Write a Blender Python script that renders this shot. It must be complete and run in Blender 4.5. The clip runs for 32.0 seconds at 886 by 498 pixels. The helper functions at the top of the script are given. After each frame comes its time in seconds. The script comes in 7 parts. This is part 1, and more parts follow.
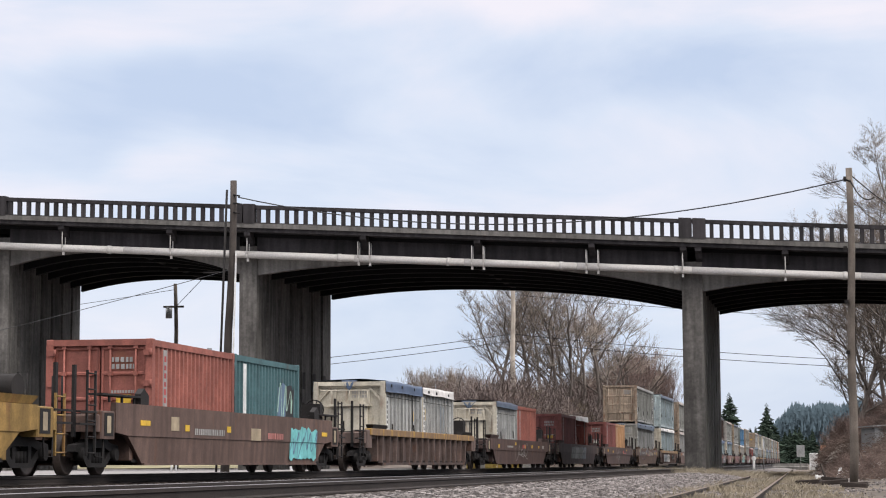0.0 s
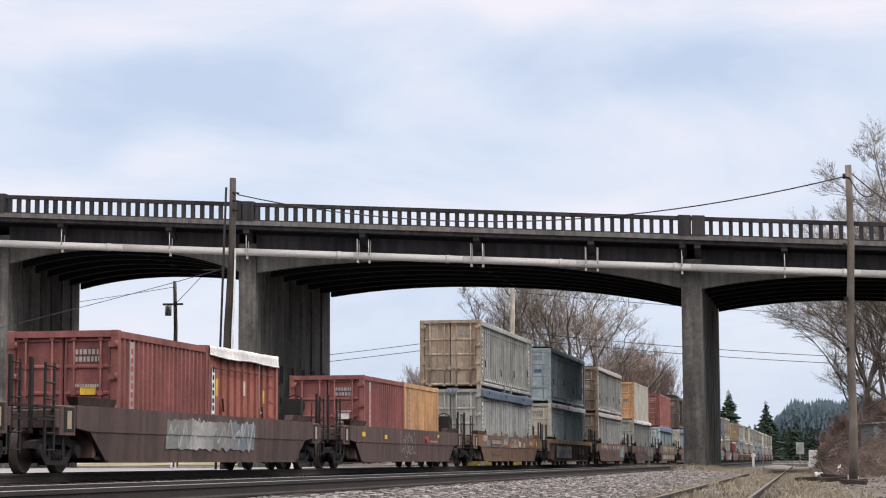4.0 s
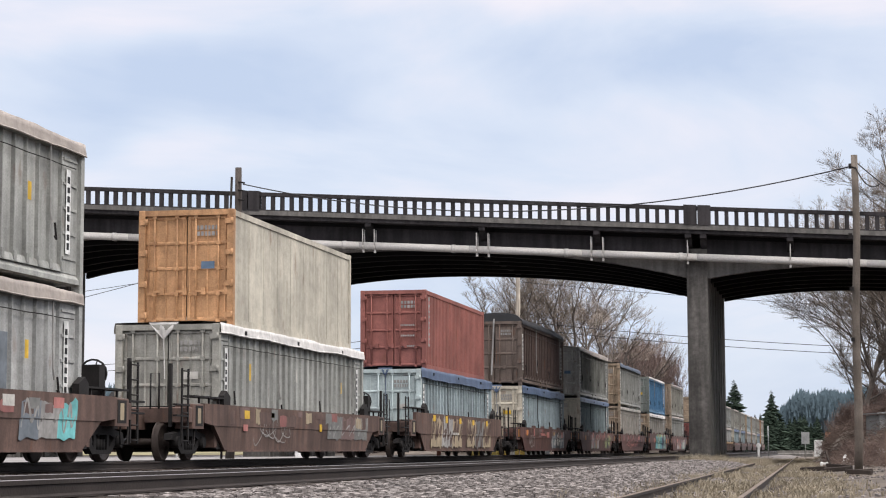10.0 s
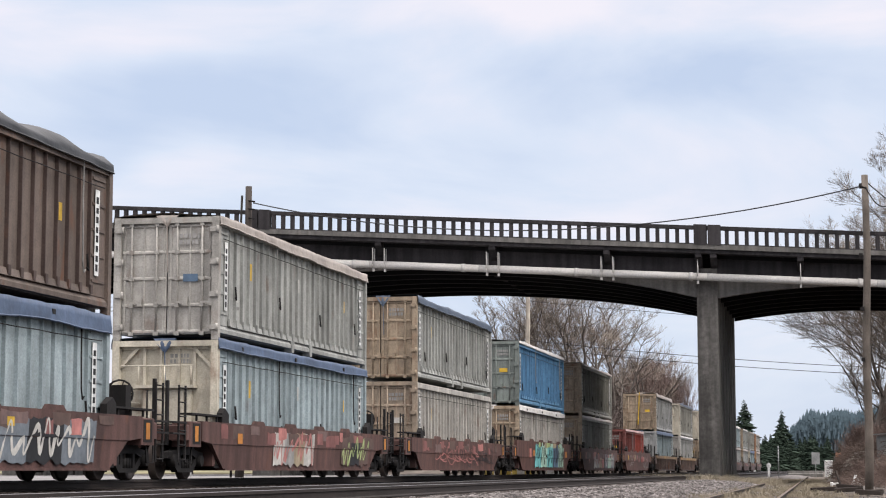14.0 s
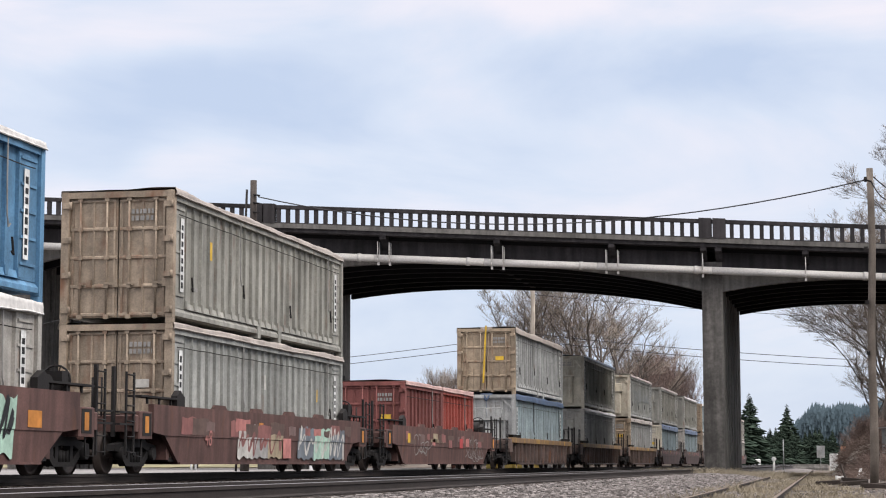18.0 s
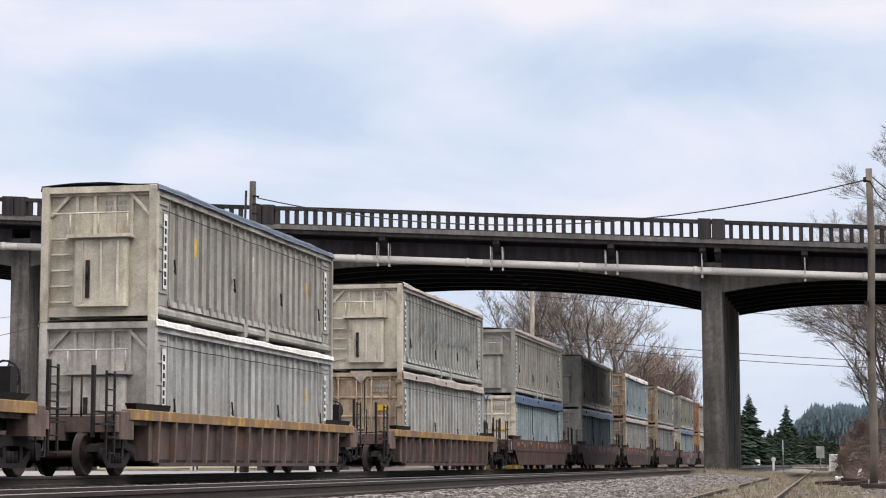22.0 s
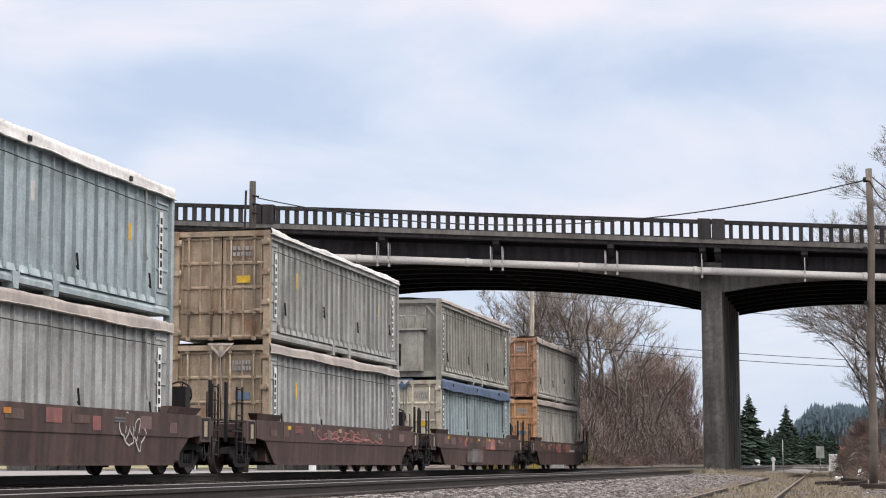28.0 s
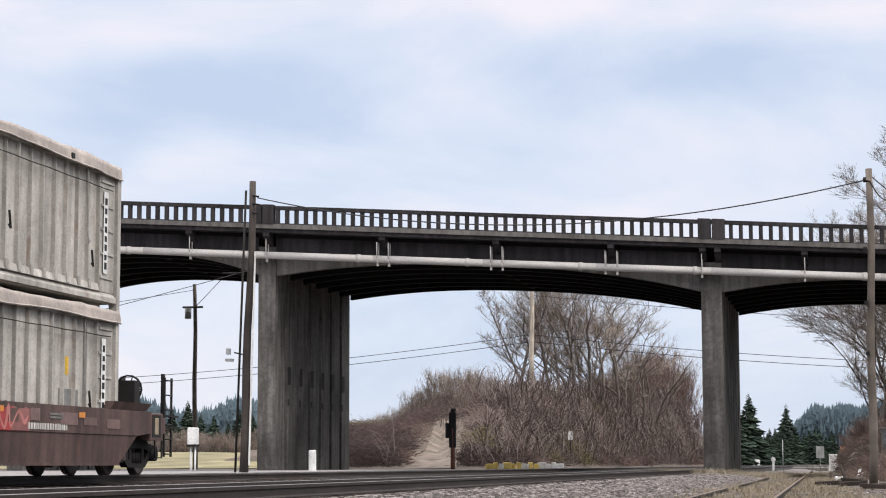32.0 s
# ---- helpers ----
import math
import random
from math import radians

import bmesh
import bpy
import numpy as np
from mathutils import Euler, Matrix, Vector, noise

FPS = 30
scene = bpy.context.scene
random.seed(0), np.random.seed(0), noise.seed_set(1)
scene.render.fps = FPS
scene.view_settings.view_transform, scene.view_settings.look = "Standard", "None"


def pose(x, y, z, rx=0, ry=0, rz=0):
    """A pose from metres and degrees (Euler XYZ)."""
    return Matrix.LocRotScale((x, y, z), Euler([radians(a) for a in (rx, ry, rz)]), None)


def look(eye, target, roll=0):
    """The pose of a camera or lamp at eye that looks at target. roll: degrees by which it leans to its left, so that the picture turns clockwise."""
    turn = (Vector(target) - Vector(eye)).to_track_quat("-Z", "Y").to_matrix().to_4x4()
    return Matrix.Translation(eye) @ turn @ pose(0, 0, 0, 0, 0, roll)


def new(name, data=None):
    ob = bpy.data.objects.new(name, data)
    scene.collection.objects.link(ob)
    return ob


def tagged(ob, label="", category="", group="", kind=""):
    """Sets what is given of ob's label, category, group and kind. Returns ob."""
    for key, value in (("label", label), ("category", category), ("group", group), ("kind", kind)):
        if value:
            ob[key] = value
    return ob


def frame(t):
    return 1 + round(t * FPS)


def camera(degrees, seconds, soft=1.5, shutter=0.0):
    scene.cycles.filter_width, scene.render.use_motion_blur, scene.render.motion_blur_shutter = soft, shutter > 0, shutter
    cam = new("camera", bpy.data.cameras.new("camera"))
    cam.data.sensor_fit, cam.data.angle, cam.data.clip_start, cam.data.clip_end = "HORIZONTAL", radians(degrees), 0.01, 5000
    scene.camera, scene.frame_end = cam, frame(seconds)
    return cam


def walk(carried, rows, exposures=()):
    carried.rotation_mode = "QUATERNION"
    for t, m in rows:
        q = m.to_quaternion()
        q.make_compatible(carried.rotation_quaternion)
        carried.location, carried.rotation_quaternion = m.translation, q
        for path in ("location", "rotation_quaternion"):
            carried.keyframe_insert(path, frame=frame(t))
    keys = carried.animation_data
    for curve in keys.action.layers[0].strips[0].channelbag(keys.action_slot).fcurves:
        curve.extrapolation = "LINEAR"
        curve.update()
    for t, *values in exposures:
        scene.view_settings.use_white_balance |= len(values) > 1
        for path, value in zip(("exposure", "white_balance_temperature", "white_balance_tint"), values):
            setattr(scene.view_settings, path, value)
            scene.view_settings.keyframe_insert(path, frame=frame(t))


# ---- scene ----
# Camera: stands on the ballast shoulder at rail height and is turned by hand.
EYE = (0.0, 0.0, 0.203)
PATH = [(0, 96.246, 0.179, 11.049), (0.5, 96.247, 0.187, 11.045), (1, 96.239, 0.186, 11.040), (1.5, 96.219, 0.156, 11.037), (2, 96.214, 0.186, 11.045), (2.5, 96.214, 0.184, 11.040), (3, 96.216,
    0.204, 11.037), (3.5, 96.199, 0.214, 11.035), (5.5, 96.065, 0.191, 11.020), (6, 96.053, 0.251, 11.030), (6.5, 96.076, 0.134, 11.022), (7, 96.127, 0.085, 11.031), (7.5, 96.180, 0.075,
    11.045), (8, 96.241, 0.170, 11.062), (8.5, 96.242, 0.191, 11.078), (9, 96.183, 0.179, 11.094), (9.5, 96.042, 0.144, 11.112), (10, 95.868, 0.157, 11.189), (10.5, 95.754, 0.070, 11.259), (11,
    95.806, 0.079, 11.314), (11.5, 96.008, 0.229, 11.374), (12, 96.247, 0.305, 11.438), (12.5, 96.376, 0.228, 11.456), (13, 96.397, 0.161, 11.465), (13.5, 96.391, 0.086, 11.468), (14, 96.425,
    0.010, 11.466), (14.5, 96.477, -0.012, 11.480), (16.5, 96.316, 0.094, 11.593), (17, 96.316, 0.094, 11.593), (17.5, 96.291, 0.095, 11.594), (18, 96.243, 0.041, 11.612), (18.5, 96.216, 0.090,
    11.617), (19, 96.214, 0.049, 11.608), (19.5, 96.229, 0.017, 11.585), (20, 96.241, 0.095, 11.593), (20.5, 96.266, 0.096, 11.594), (21, 96.266, 0.096, 11.594), (21.5, 96.266, 0.096, 11.594),
    (22, 96.268, 0.116, 11.600), (22.5, 96.290, 0.108, 11.595), (23, 96.291, 0.095, 11.594), (23.5, 96.291, 0.095, 11.594), (24, 96.291, 0.095, 11.594), (24.5, 96.266, 0.096, 11.594), (25,
    96.241, 0.095, 11.593), (25.5, 96.241, 0.095, 11.593), (27.5, 96.266, 0.096, 11.594), (28, 96.266, 0.096, 11.594), (28.5, 96.266, 0.096, 11.594), (29, 96.266, 0.096, 11.594), (29.5, 96.266,
    0.096, 11.594), (30, 96.266, 0.096, 11.594), (31, 96.266, 0.096, 11.594), (31.5, 96.266, 0.096, 11.594), (32, 96.266, 0.096, 11.594)]
cam = camera(25.40, 32.0, soft=1.1)
walk(cam, [(t, pose(*EYE, a, b, c)) for t, a, b, c in PATH])
scene.view_settings.exposure = 0.0

# ---------------------------------------------------------------- light
SUN_ELEV, SUN_ROT = 45.0, 112.0

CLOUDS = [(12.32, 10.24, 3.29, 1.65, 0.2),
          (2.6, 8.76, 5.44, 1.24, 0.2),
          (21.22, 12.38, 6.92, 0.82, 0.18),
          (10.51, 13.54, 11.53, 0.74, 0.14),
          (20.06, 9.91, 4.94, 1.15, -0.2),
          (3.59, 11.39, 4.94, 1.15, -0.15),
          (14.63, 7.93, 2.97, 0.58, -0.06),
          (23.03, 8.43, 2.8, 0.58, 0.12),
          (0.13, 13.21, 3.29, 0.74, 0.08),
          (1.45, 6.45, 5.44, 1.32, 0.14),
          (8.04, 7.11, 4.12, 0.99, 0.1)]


def make_world():
    w = bpy.data.worlds.new("overcast_sky")
    scene.world = w
    w.use_nodes = True
    n, l = w.node_tree.nodes, w.node_tree.links
    n.clear()
    out = n.new("ShaderNodeOutputWorld")
    bg = n.new("ShaderNodeBackground")
    sky = n.new("ShaderNodeTexSky")
    sky.sky_type = "NISHITA"
    sky.sun_disc = False
    sky.sun_elevation, sky.sun_rotation = radians(SUN_ELEV), radians(SUN_ROT)
    dim = n.new("ShaderNodeVectorMath")
    dim.operation = "SCALE"
    dim.inputs["Scale"].default_value = 0.12
    l.new(sky.outputs[0], dim.inputs[0])
    co = n.new("ShaderNodeTexCoord")
    mp = n.new("ShaderNodeMapping")
    mp.inputs["Rotation"].default_value = (0.0, radians(-7), 0.0)
    mp.inputs["Scale"].default_value = (3.2, 3.2, 10.0)
    mp.inputs["Location"].default_value = (2.3, 0.4, 1.15)
    l.new(co.outputs["Generated"], mp.inputs[0])
    curl = n.new("ShaderNodeTexNoise")
    curl.inputs["Scale"].default_value, curl.inputs["Detail"].default_value = 9.0, 3.0
    l.new(co.outputs["Generated"], curl.inputs["Vector"])
    warp = n.new("ShaderNodeVectorMath")
    warp.operation = "MULTIPLY_ADD"
    warp.inputs[1].default_value = (0.09, 0.09, 0.06)
    l.new(curl.outputs["Color"], warp.inputs[0])
    centred = n.new("ShaderNodeVectorMath")
    centred.inputs[1].default_value = (-0.045, -0.045, -0.03)
    l.new(co.outputs["Generated"], centred.inputs[0])
    l.new(centred.outputs[0], warp.inputs[2])
    big = n.new("ShaderNodeTexNoise")
    big.inputs["Scale"].default_value = 1.35
    big.inputs["Detail"].default_value = 6.0
    big.inputs["Roughness"].default_value = 0.54
    big.inputs["Distortion"].default_value = 0.5
    l.new(mp.outputs[0], big.inputs["Vector"])
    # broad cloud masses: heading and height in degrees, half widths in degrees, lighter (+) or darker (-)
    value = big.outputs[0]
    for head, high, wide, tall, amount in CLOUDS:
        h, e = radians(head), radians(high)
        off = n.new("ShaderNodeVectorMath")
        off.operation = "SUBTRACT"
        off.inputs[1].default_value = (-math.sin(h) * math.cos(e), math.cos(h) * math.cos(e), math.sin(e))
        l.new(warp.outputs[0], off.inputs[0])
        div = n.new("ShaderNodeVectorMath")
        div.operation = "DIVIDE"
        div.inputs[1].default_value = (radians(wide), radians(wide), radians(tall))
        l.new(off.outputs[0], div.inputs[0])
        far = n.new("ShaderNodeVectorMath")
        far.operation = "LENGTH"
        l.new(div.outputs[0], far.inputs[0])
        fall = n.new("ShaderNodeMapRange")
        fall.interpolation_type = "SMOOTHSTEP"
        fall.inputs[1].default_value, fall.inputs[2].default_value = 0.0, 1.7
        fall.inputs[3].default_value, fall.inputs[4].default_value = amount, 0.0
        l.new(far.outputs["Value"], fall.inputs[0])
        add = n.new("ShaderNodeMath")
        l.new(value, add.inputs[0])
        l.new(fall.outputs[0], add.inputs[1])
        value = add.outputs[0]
    ramp = n.new("ShaderNodeValToRGB")
    ramp.color_ramp.elements[0].position, ramp.color_ramp.elements[0].color = 0.30, (0.60, 0.70, 0.90, 1)
    ramp.color_ramp.elements[1].position, ramp.color_ramp.elements[1].color = 0.72, (0.99, 0.945, 1.02, 1)
    mid = ramp.color_ramp.elements.new(0.5)
    mid.color = (0.76, 0.83, 0.98, 1)
    l.new(value, ramp.inputs[0])
    mix = n.new("ShaderNodeMix")
    mix.data_type = "RGBA"
    mix.inputs[0].default_value = 0.88
    l.new(dim.outputs[0], mix.inputs[6])
    l.new(ramp.outputs[0], mix.inputs[7])
    # an overcast sky is brightest overhead
    up = n.new("ShaderNodeSeparateXYZ")
    l.new(co.outputs["Generated"], up.inputs[0])
    rise = n.new("ShaderNodeMapRange")
    rise.inputs[1].default_value, rise.inputs[2].default_value = 0.24, 1.0
    rise.inputs[3].default_value, rise.inputs[4].default_value = 1.0, 4.0
    l.new(up.outputs["Z"], rise.inputs[0])
    l.new(rise.outputs[0], bg.inputs[1])
    veil = n.new("ShaderNodeMapRange")
    veil.inputs[1].default_value, veil.inputs[2].default_value = 0.24, 0.5
    l.new(up.outputs["Z"], veil.inputs[0])
    high = n.new("ShaderNodeMix")
    high.data_type = "RGBA"
    high.inputs[7].default_value = (0.92, 0.88, 0.895, 1)
    l.new(veil.outputs[0], high.inputs[0])
    l.new(mix.outputs[2], high.inputs[6])
    l.new(high.outputs[2], bg.inputs[0])
    l.new(bg.outputs[0], out.inputs[0])


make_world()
sun = new("sun", bpy.data.lights.new("sun", "SUN"))
sun.data.energy, sun.data.angle, sun.data.color = 1.8, radians(20), (1.0, 0.95, 0.89)
az = radians(SUN_ROT)
sun.matrix_world = look((60 * math.sin(az), 60 * math.cos(az), 60 * math.tan(radians(SUN_ELEV))), (0, 0, 0))

# ---------------------------------------------------------------- materials


def surface(name, color, rough=0.8, metal=0.0, dark=0.55, big=0.6, fine=18.0, streak=0.0, bump=0.15, rust=None, rust_amount=0.0, spec=0.3, random_tint=0.0, grime=0.0, island=0.0):
    """A painted, concrete or earthy surface: blotches, grain, upright streaks and rust, in metres of the object."""
    m = bpy.data.materials.new(name)
    m.use_nodes = True
    n, l = m.node_tree.nodes, m.node_tree.links
    b = n["Principled BSDF"]
    b.inputs["Roughness"].default_value = rough
    b.inputs["Metallic"].default_value = metal
    b.inputs["Specular IOR Level"].default_value = spec
    co = n.new("ShaderNodeTexCoord")
    own = n.new("ShaderNodeObjectInfo")
    shift = n.new("ShaderNodeMath")
    shift.operation = "MULTIPLY"
    shift.inputs[1].default_value = 43.0
    l.new(own.outputs["Random"], shift.inputs[0])
    place = n.new("ShaderNodeVectorMath")
    l.new(co.outputs["Object"], place.inputs[0])
    l.new(shift.outputs[0], place.inputs[1])
    n1 = n.new("ShaderNodeTexNoise")
    n1.inputs["Scale"].default_value, n1.inputs["Detail"].default_value = big, 5
    n2 = n.new("ShaderNodeTexNoise")
    n2.inputs["Scale"].default_value, n2.inputs["Detail"].default_value = fine, 3
    l.new(place.outputs[0], n1.inputs["Vector"])
    l.new(place.outputs[0], n2.inputs["Vector"])
    r1 = n.new("ShaderNodeMapRange")
    r1.inputs[1].default_value, r1.inputs[2].default_value = 0.3, 0.7
    r1.inputs[3].default_value, r1.inputs[4].default_value = dark, 1.0 + (1 - dark) * 0.45
    l.new(n1.outputs[0], r1.inputs[0])
    r2 = n.new("ShaderNodeMapRange")
    r2.inputs[1].default_value, r2.inputs[2].default_value = 0.25, 0.75
    r2.inputs[3].default_value, r2.inputs[4].default_value = 0.82, 1.16
    l.new(n2.outputs[0], r2.inputs[0])
    mul = n.new("ShaderNodeMath")
    mul.operation = "MULTIPLY"
    l.new(r1.outputs[0], mul.inputs[0])
    l.new(r2.outputs[0], mul.inputs[1])
    last = mul.outputs[0]
    if streak > 0:
        mp = n.new("ShaderNodeMapping")
        mp.inputs["Scale"].default_value = (2.4, 2.4, 0.22)
        l.new(place.outputs[0], mp.inputs[0])
        n3 = n.new("ShaderNodeTexNoise")
        n3.inputs["Scale"].default_value, n3.inputs["Detail"].default_value, n3.inputs["Roughness"].default_value = 1.6, 4, 0.42
        l.new(mp.outputs[0], n3.inputs["Vector"])
        r3 = n.new("ShaderNodeMapRange")
        r3.inputs[1].default_value, r3.inputs[2].default_value = 0.35, 0.65
        r3.inputs[3].default_value, r3.inputs[4].default_value = 1 - streak, 1 + 0.12 * streak
        l.new(n3.outputs[0], r3.inputs[0])
        m2 = n.new("ShaderNodeMath")
        m2.operation = "MULTIPLY"
        l.new(last, m2.inputs[0])
        l.new(r3.outputs[0], m2.inputs[1])
        last = m2.outputs[0]
    if grime > 0:
        n6 = n.new("ShaderNodeTexNoise")
        n6.inputs["Scale"].default_value, n6.inputs["Detail"].default_value, n6.inputs["Roughness"].default_value = 3.4, 10, 0.72
        l.new(place.outputs[0], n6.inputs["Vector"])
        r6 = n.new("ShaderNodeMapRange")
        r6.inputs[1].default_value, r6.inputs[2].default_value = 0.40, 0.58
        r6.inputs[3].default_value, r6.inputs[4].default_value = 1 - grime, 1 + 0.2 * grime
        l.new(n6.outputs[0], r6.inputs[0])
        m6 = n.new("ShaderNodeMath")
        m6.operation = "MULTIPLY"
        l.new(last, m6.inputs[0])
        l.new(r6.outputs[0], m6.inputs[1])
        last = m6.outputs[0]
    for amount, node, socket in ((random_tint, own, "Random"), (island, None, "Random Per Island")):
        if amount <= 0:
            continue
        node = node or n.new("ShaderNodeNewGeometry")
        r4 = n.new("ShaderNodeMapRange")
        r4.inputs[3].default_value, r4.inputs[4].default_value = 1 - amount, 1 + amount
        l.new(node.outputs[socket], r4.inputs[0])
        m3 = n.new("ShaderNodeMath")
        m3.operation = "MULTIPLY"
        l.new(last, m3.inputs[0])
        l.new(r4.outputs[0], m3.inputs[1])
        last = m3.outputs[0]
    sc = n.new("ShaderNodeVectorMath")
    sc.operation = "SCALE"
    sc.inputs[0].default_value = color[:3]
    l.new(last, sc.inputs["Scale"])
    col = sc.outputs[0]
    if rust is not None:
        mp = n.new("ShaderNodeMapping")
        mp.inputs["Scale"].default_value = (1.5, 1.5, 0.55)
        l.new(place.outputs[0], mp.inputs[0])
        n4 = n.new("ShaderNodeTexNoise")
        n4.inputs["Scale"].default_value, n4.inputs["Detail"].default_value, n4.inputs["Roughness"].default_value = 1.7, 6, 0.55
        l.new(mp.outputs[0], n4.inputs["Vector"])
        r5 = n.new("ShaderNodeMapRange")
        lo = 0.66 - 0.3 * rust_amount
        r5.inputs[1].default_value, r5.inputs[2].default_value = lo, lo + 0.2
        r5.inputs[4].default_value = 0.8
        l.new(n4.outputs[0], r5.inputs[0])
        mx = n.new("ShaderNodeMix")
        mx.data_type = "RGBA"
        l.new(r5.outputs[0], mx.inputs[0])
        l.new(col, mx.inputs[6])
        mx.inputs[7].default_value = (*rust, 1)
        col = mx.outputs[2]
    l.new(col, b.inputs["Base Color"])
    if bump > 0:
        bp = n.new("ShaderNodeBump")
        bp.inputs["Strength"].default_value, bp.inputs["Distance"].default_value = bump, 0.02
        l.new(n2.outputs[0], bp.inputs["Height"])
        l.new(bp.outputs[0], b.inputs["Normal"])
    return m


RUST = (0.14, 0.055, 0.025)
PAINTS = {}


def paint(key):
    """Weathered paint of a container or a car, by name."""
    if key not in PAINTS:
        table = {
            "sage": ((0.335, 0.327, 0.290), 0.5, 0.2), "grey_green": ((0.345, 0.348, 0.325), 0.5, 0.1), "pale_grey": ((0.395, 0.398, 0.385), 0.5, 0.1),
            "dirty_white": ((0.430, 0.408, 0.370), 0.5, 0.2), "blue_grey": ((0.330, 0.388, 0.402), 0.4, 0.06), "light_blue": ((0.420, 0.490, 0.490), 0.2, 0.18),
            "olive": ((0.345, 0.275, 0.205), 0.5, 0.42), "tan_olive": ((0.370, 0.290, 0.205), 0.5, 0.42), "khaki": ((0.540, 0.495, 0.400), 0.35, 0.28),
            "dark_brown": ((0.140, 0.108, 0.090), 0.5, 0.25), "blue": ((0.115, 0.255, 0.410), 0.5, 0.1), "grey_teal": ((0.200, 0.225, 0.205), 0.5, 0.22), "teal": ((0.060, 0.125, 0.135), 0.3, 0.1),
            "red": ((0.285, 0.100, 0.076), 0.35, 0.2), "red_dark": ((0.215, 0.075, 0.066), 0.5, 0.25), "red_bright": ((0.360, 0.085, 0.065), 0.5, 0.2),
            "brick_red": ((0.268, 0.100, 0.082), 0.25, 0.12), "orange": ((0.500, 0.285, 0.140), 0.5, 0.28), "rust_orange": ((0.500, 0.280, 0.140), 0.45, 0.3),
            "sand": ((0.500, 0.465, 0.385), 0.3, 0.16), "rusty_red": ((0.360, 0.205, 0.125), 0.5, 0.45),
            "car_brown": ((0.128, 0.080, 0.064), 0.5, 0.14), "car_dark": ((0.086, 0.054, 0.047), 0.5, 0.1), "car_red": ((0.112, 0.058, 0.049), 0.5, 0.14),
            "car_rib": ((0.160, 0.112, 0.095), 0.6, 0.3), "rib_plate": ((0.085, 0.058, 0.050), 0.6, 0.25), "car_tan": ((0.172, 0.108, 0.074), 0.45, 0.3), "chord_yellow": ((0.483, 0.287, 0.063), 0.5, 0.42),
            "car_gold": ((0.300, 0.185, 0.055), 0.5, 0.45),
        }
        c, st, ru = table[key]
        if key == "chord_yellow":
            PAINTS[key] = surface("paint_" + key, c, 0.68, 0.0, 0.6, 0.9, 20.0, 0.4, 0.12, (0.135, 0.088, 0.068), 1.12, grime=0.25)
            return PAINTS[key]
        PAINTS[key] = surface("paint_" + key, c, 0.68, 0.0, 0.68, 0.55, 26.0, st * (0.8 if key[:3] == "car" else 0.55), 0.12, RUST, ru, grime=0.16 if ru < 0.3 else 0.24)
    return PAINTS[key]


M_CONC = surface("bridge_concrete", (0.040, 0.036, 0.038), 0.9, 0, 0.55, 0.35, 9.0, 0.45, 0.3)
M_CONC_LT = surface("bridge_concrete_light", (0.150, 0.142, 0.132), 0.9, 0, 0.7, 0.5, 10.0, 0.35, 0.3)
# near-black concrete: shade under the deck and in joints is put into its colour
M_CONC_SHADE = surface("shaded_concrete", (0.005, 0.005, 0.006), 0.95, 0, 0.6, 0.4, 8.0, 0.3, 0.2)
M_PIER = surface("pier_concrete", (0.135, 0.126, 0.116), 0.92, 0, 0.45, 0.3, 8.0, 0.45, 0.35, grime=0.25)
M_PIPE = surface("pipe_paint", (0.50, 0.48, 0.455), 0.6, 0, 0.9, 0.7, 14.0, 0.0, 0.05)
M_WOOD = surface("pole_wood", (0.165, 0.14, 0.118), 0.95, 0, 0.6, 1.2, 22.0, 0.4, 0.4)
M_TIE = surface("creosoted_timber", (0.045, 0.036, 0.031), 0.95, 0, 0.6, 1.5, 20.0, 0.2, 0.4, None, 0, 0.2, 0.3)
M_STEEL = surface("rail_steel_side", (0.03, 0.023, 0.02), 0.75, 0.2, 0.7, 2.0, 30.0, 0.0, 0.2)
M_SHINE = surface("rail_head_polished", (0.22, 0.205, 0.20), 0.42, 0.7, 0.7, 3.0, 40.0, 0.0, 0.02)
M_IRON = surface("running_gear_grime", (0.015, 0.013, 0.0125), 0.8, 0.1, 0.6, 2.0, 25.0, 0.0, 0.25)
M_WHEEL = surface("wheel_steel", (0.055, 0.042, 0.036), 0.6, 0.4, 0.7, 3.0, 25.0, 0.0, 0.1)
M_BALLAST = surface("ballast_stone", (0.145, 0.130, 0.122), 0.95, 0, 0.55, 0.45, 16.0, 0.0, 1.0)
M_BALLAST_D = surface("ballast_dark", (0.014, 0.012, 0.012), 0.95, 0, 0.55, 0.45, 16.0, 0.0, 1.0)
M_EARTH = surface("dirt_and_litter", (0.105, 0.085, 0.068), 0.98, 0, 0.5, 0.16, 5.0, 0.0, 0.8)
M_ASPH = surface("worn_asphalt", (0.21, 0.20, 0.195), 0.95, 0, 0.7, 0.25, 20.0, 0.0, 0.4)
M_STONE = surface("loose_stone", (0.34, 0.31, 0.285), 0.92, 0, 0.6, 3.0, 30.0, 0.0, 0.3)
M_WIRE = surface("weathered_cable", (0.03, 0.03, 0.032), 0.7, 0.0, 0.8, 1.0, 8.0, 0.0, 0.0)
M_WHITE = surface("chipped_white_paint", (0.72, 0.72, 0.70), 0.6, 0, 0.75, 1.5, 12.0, 0.2, 0.05, RUST, 0.05)
M_RUSTY = surface("rusty_rail_top", (0.125, 0.095, 0.075), 0.85, 0, 0.7, 2.0, 20.0, 0.0, 0.2)
M_YELLOW = surface("faded_yellow_paint", (0.74, 0.56, 0.16), 0.6, 0, 0.7, 2.5, 14.0, 0.2, 0.05)
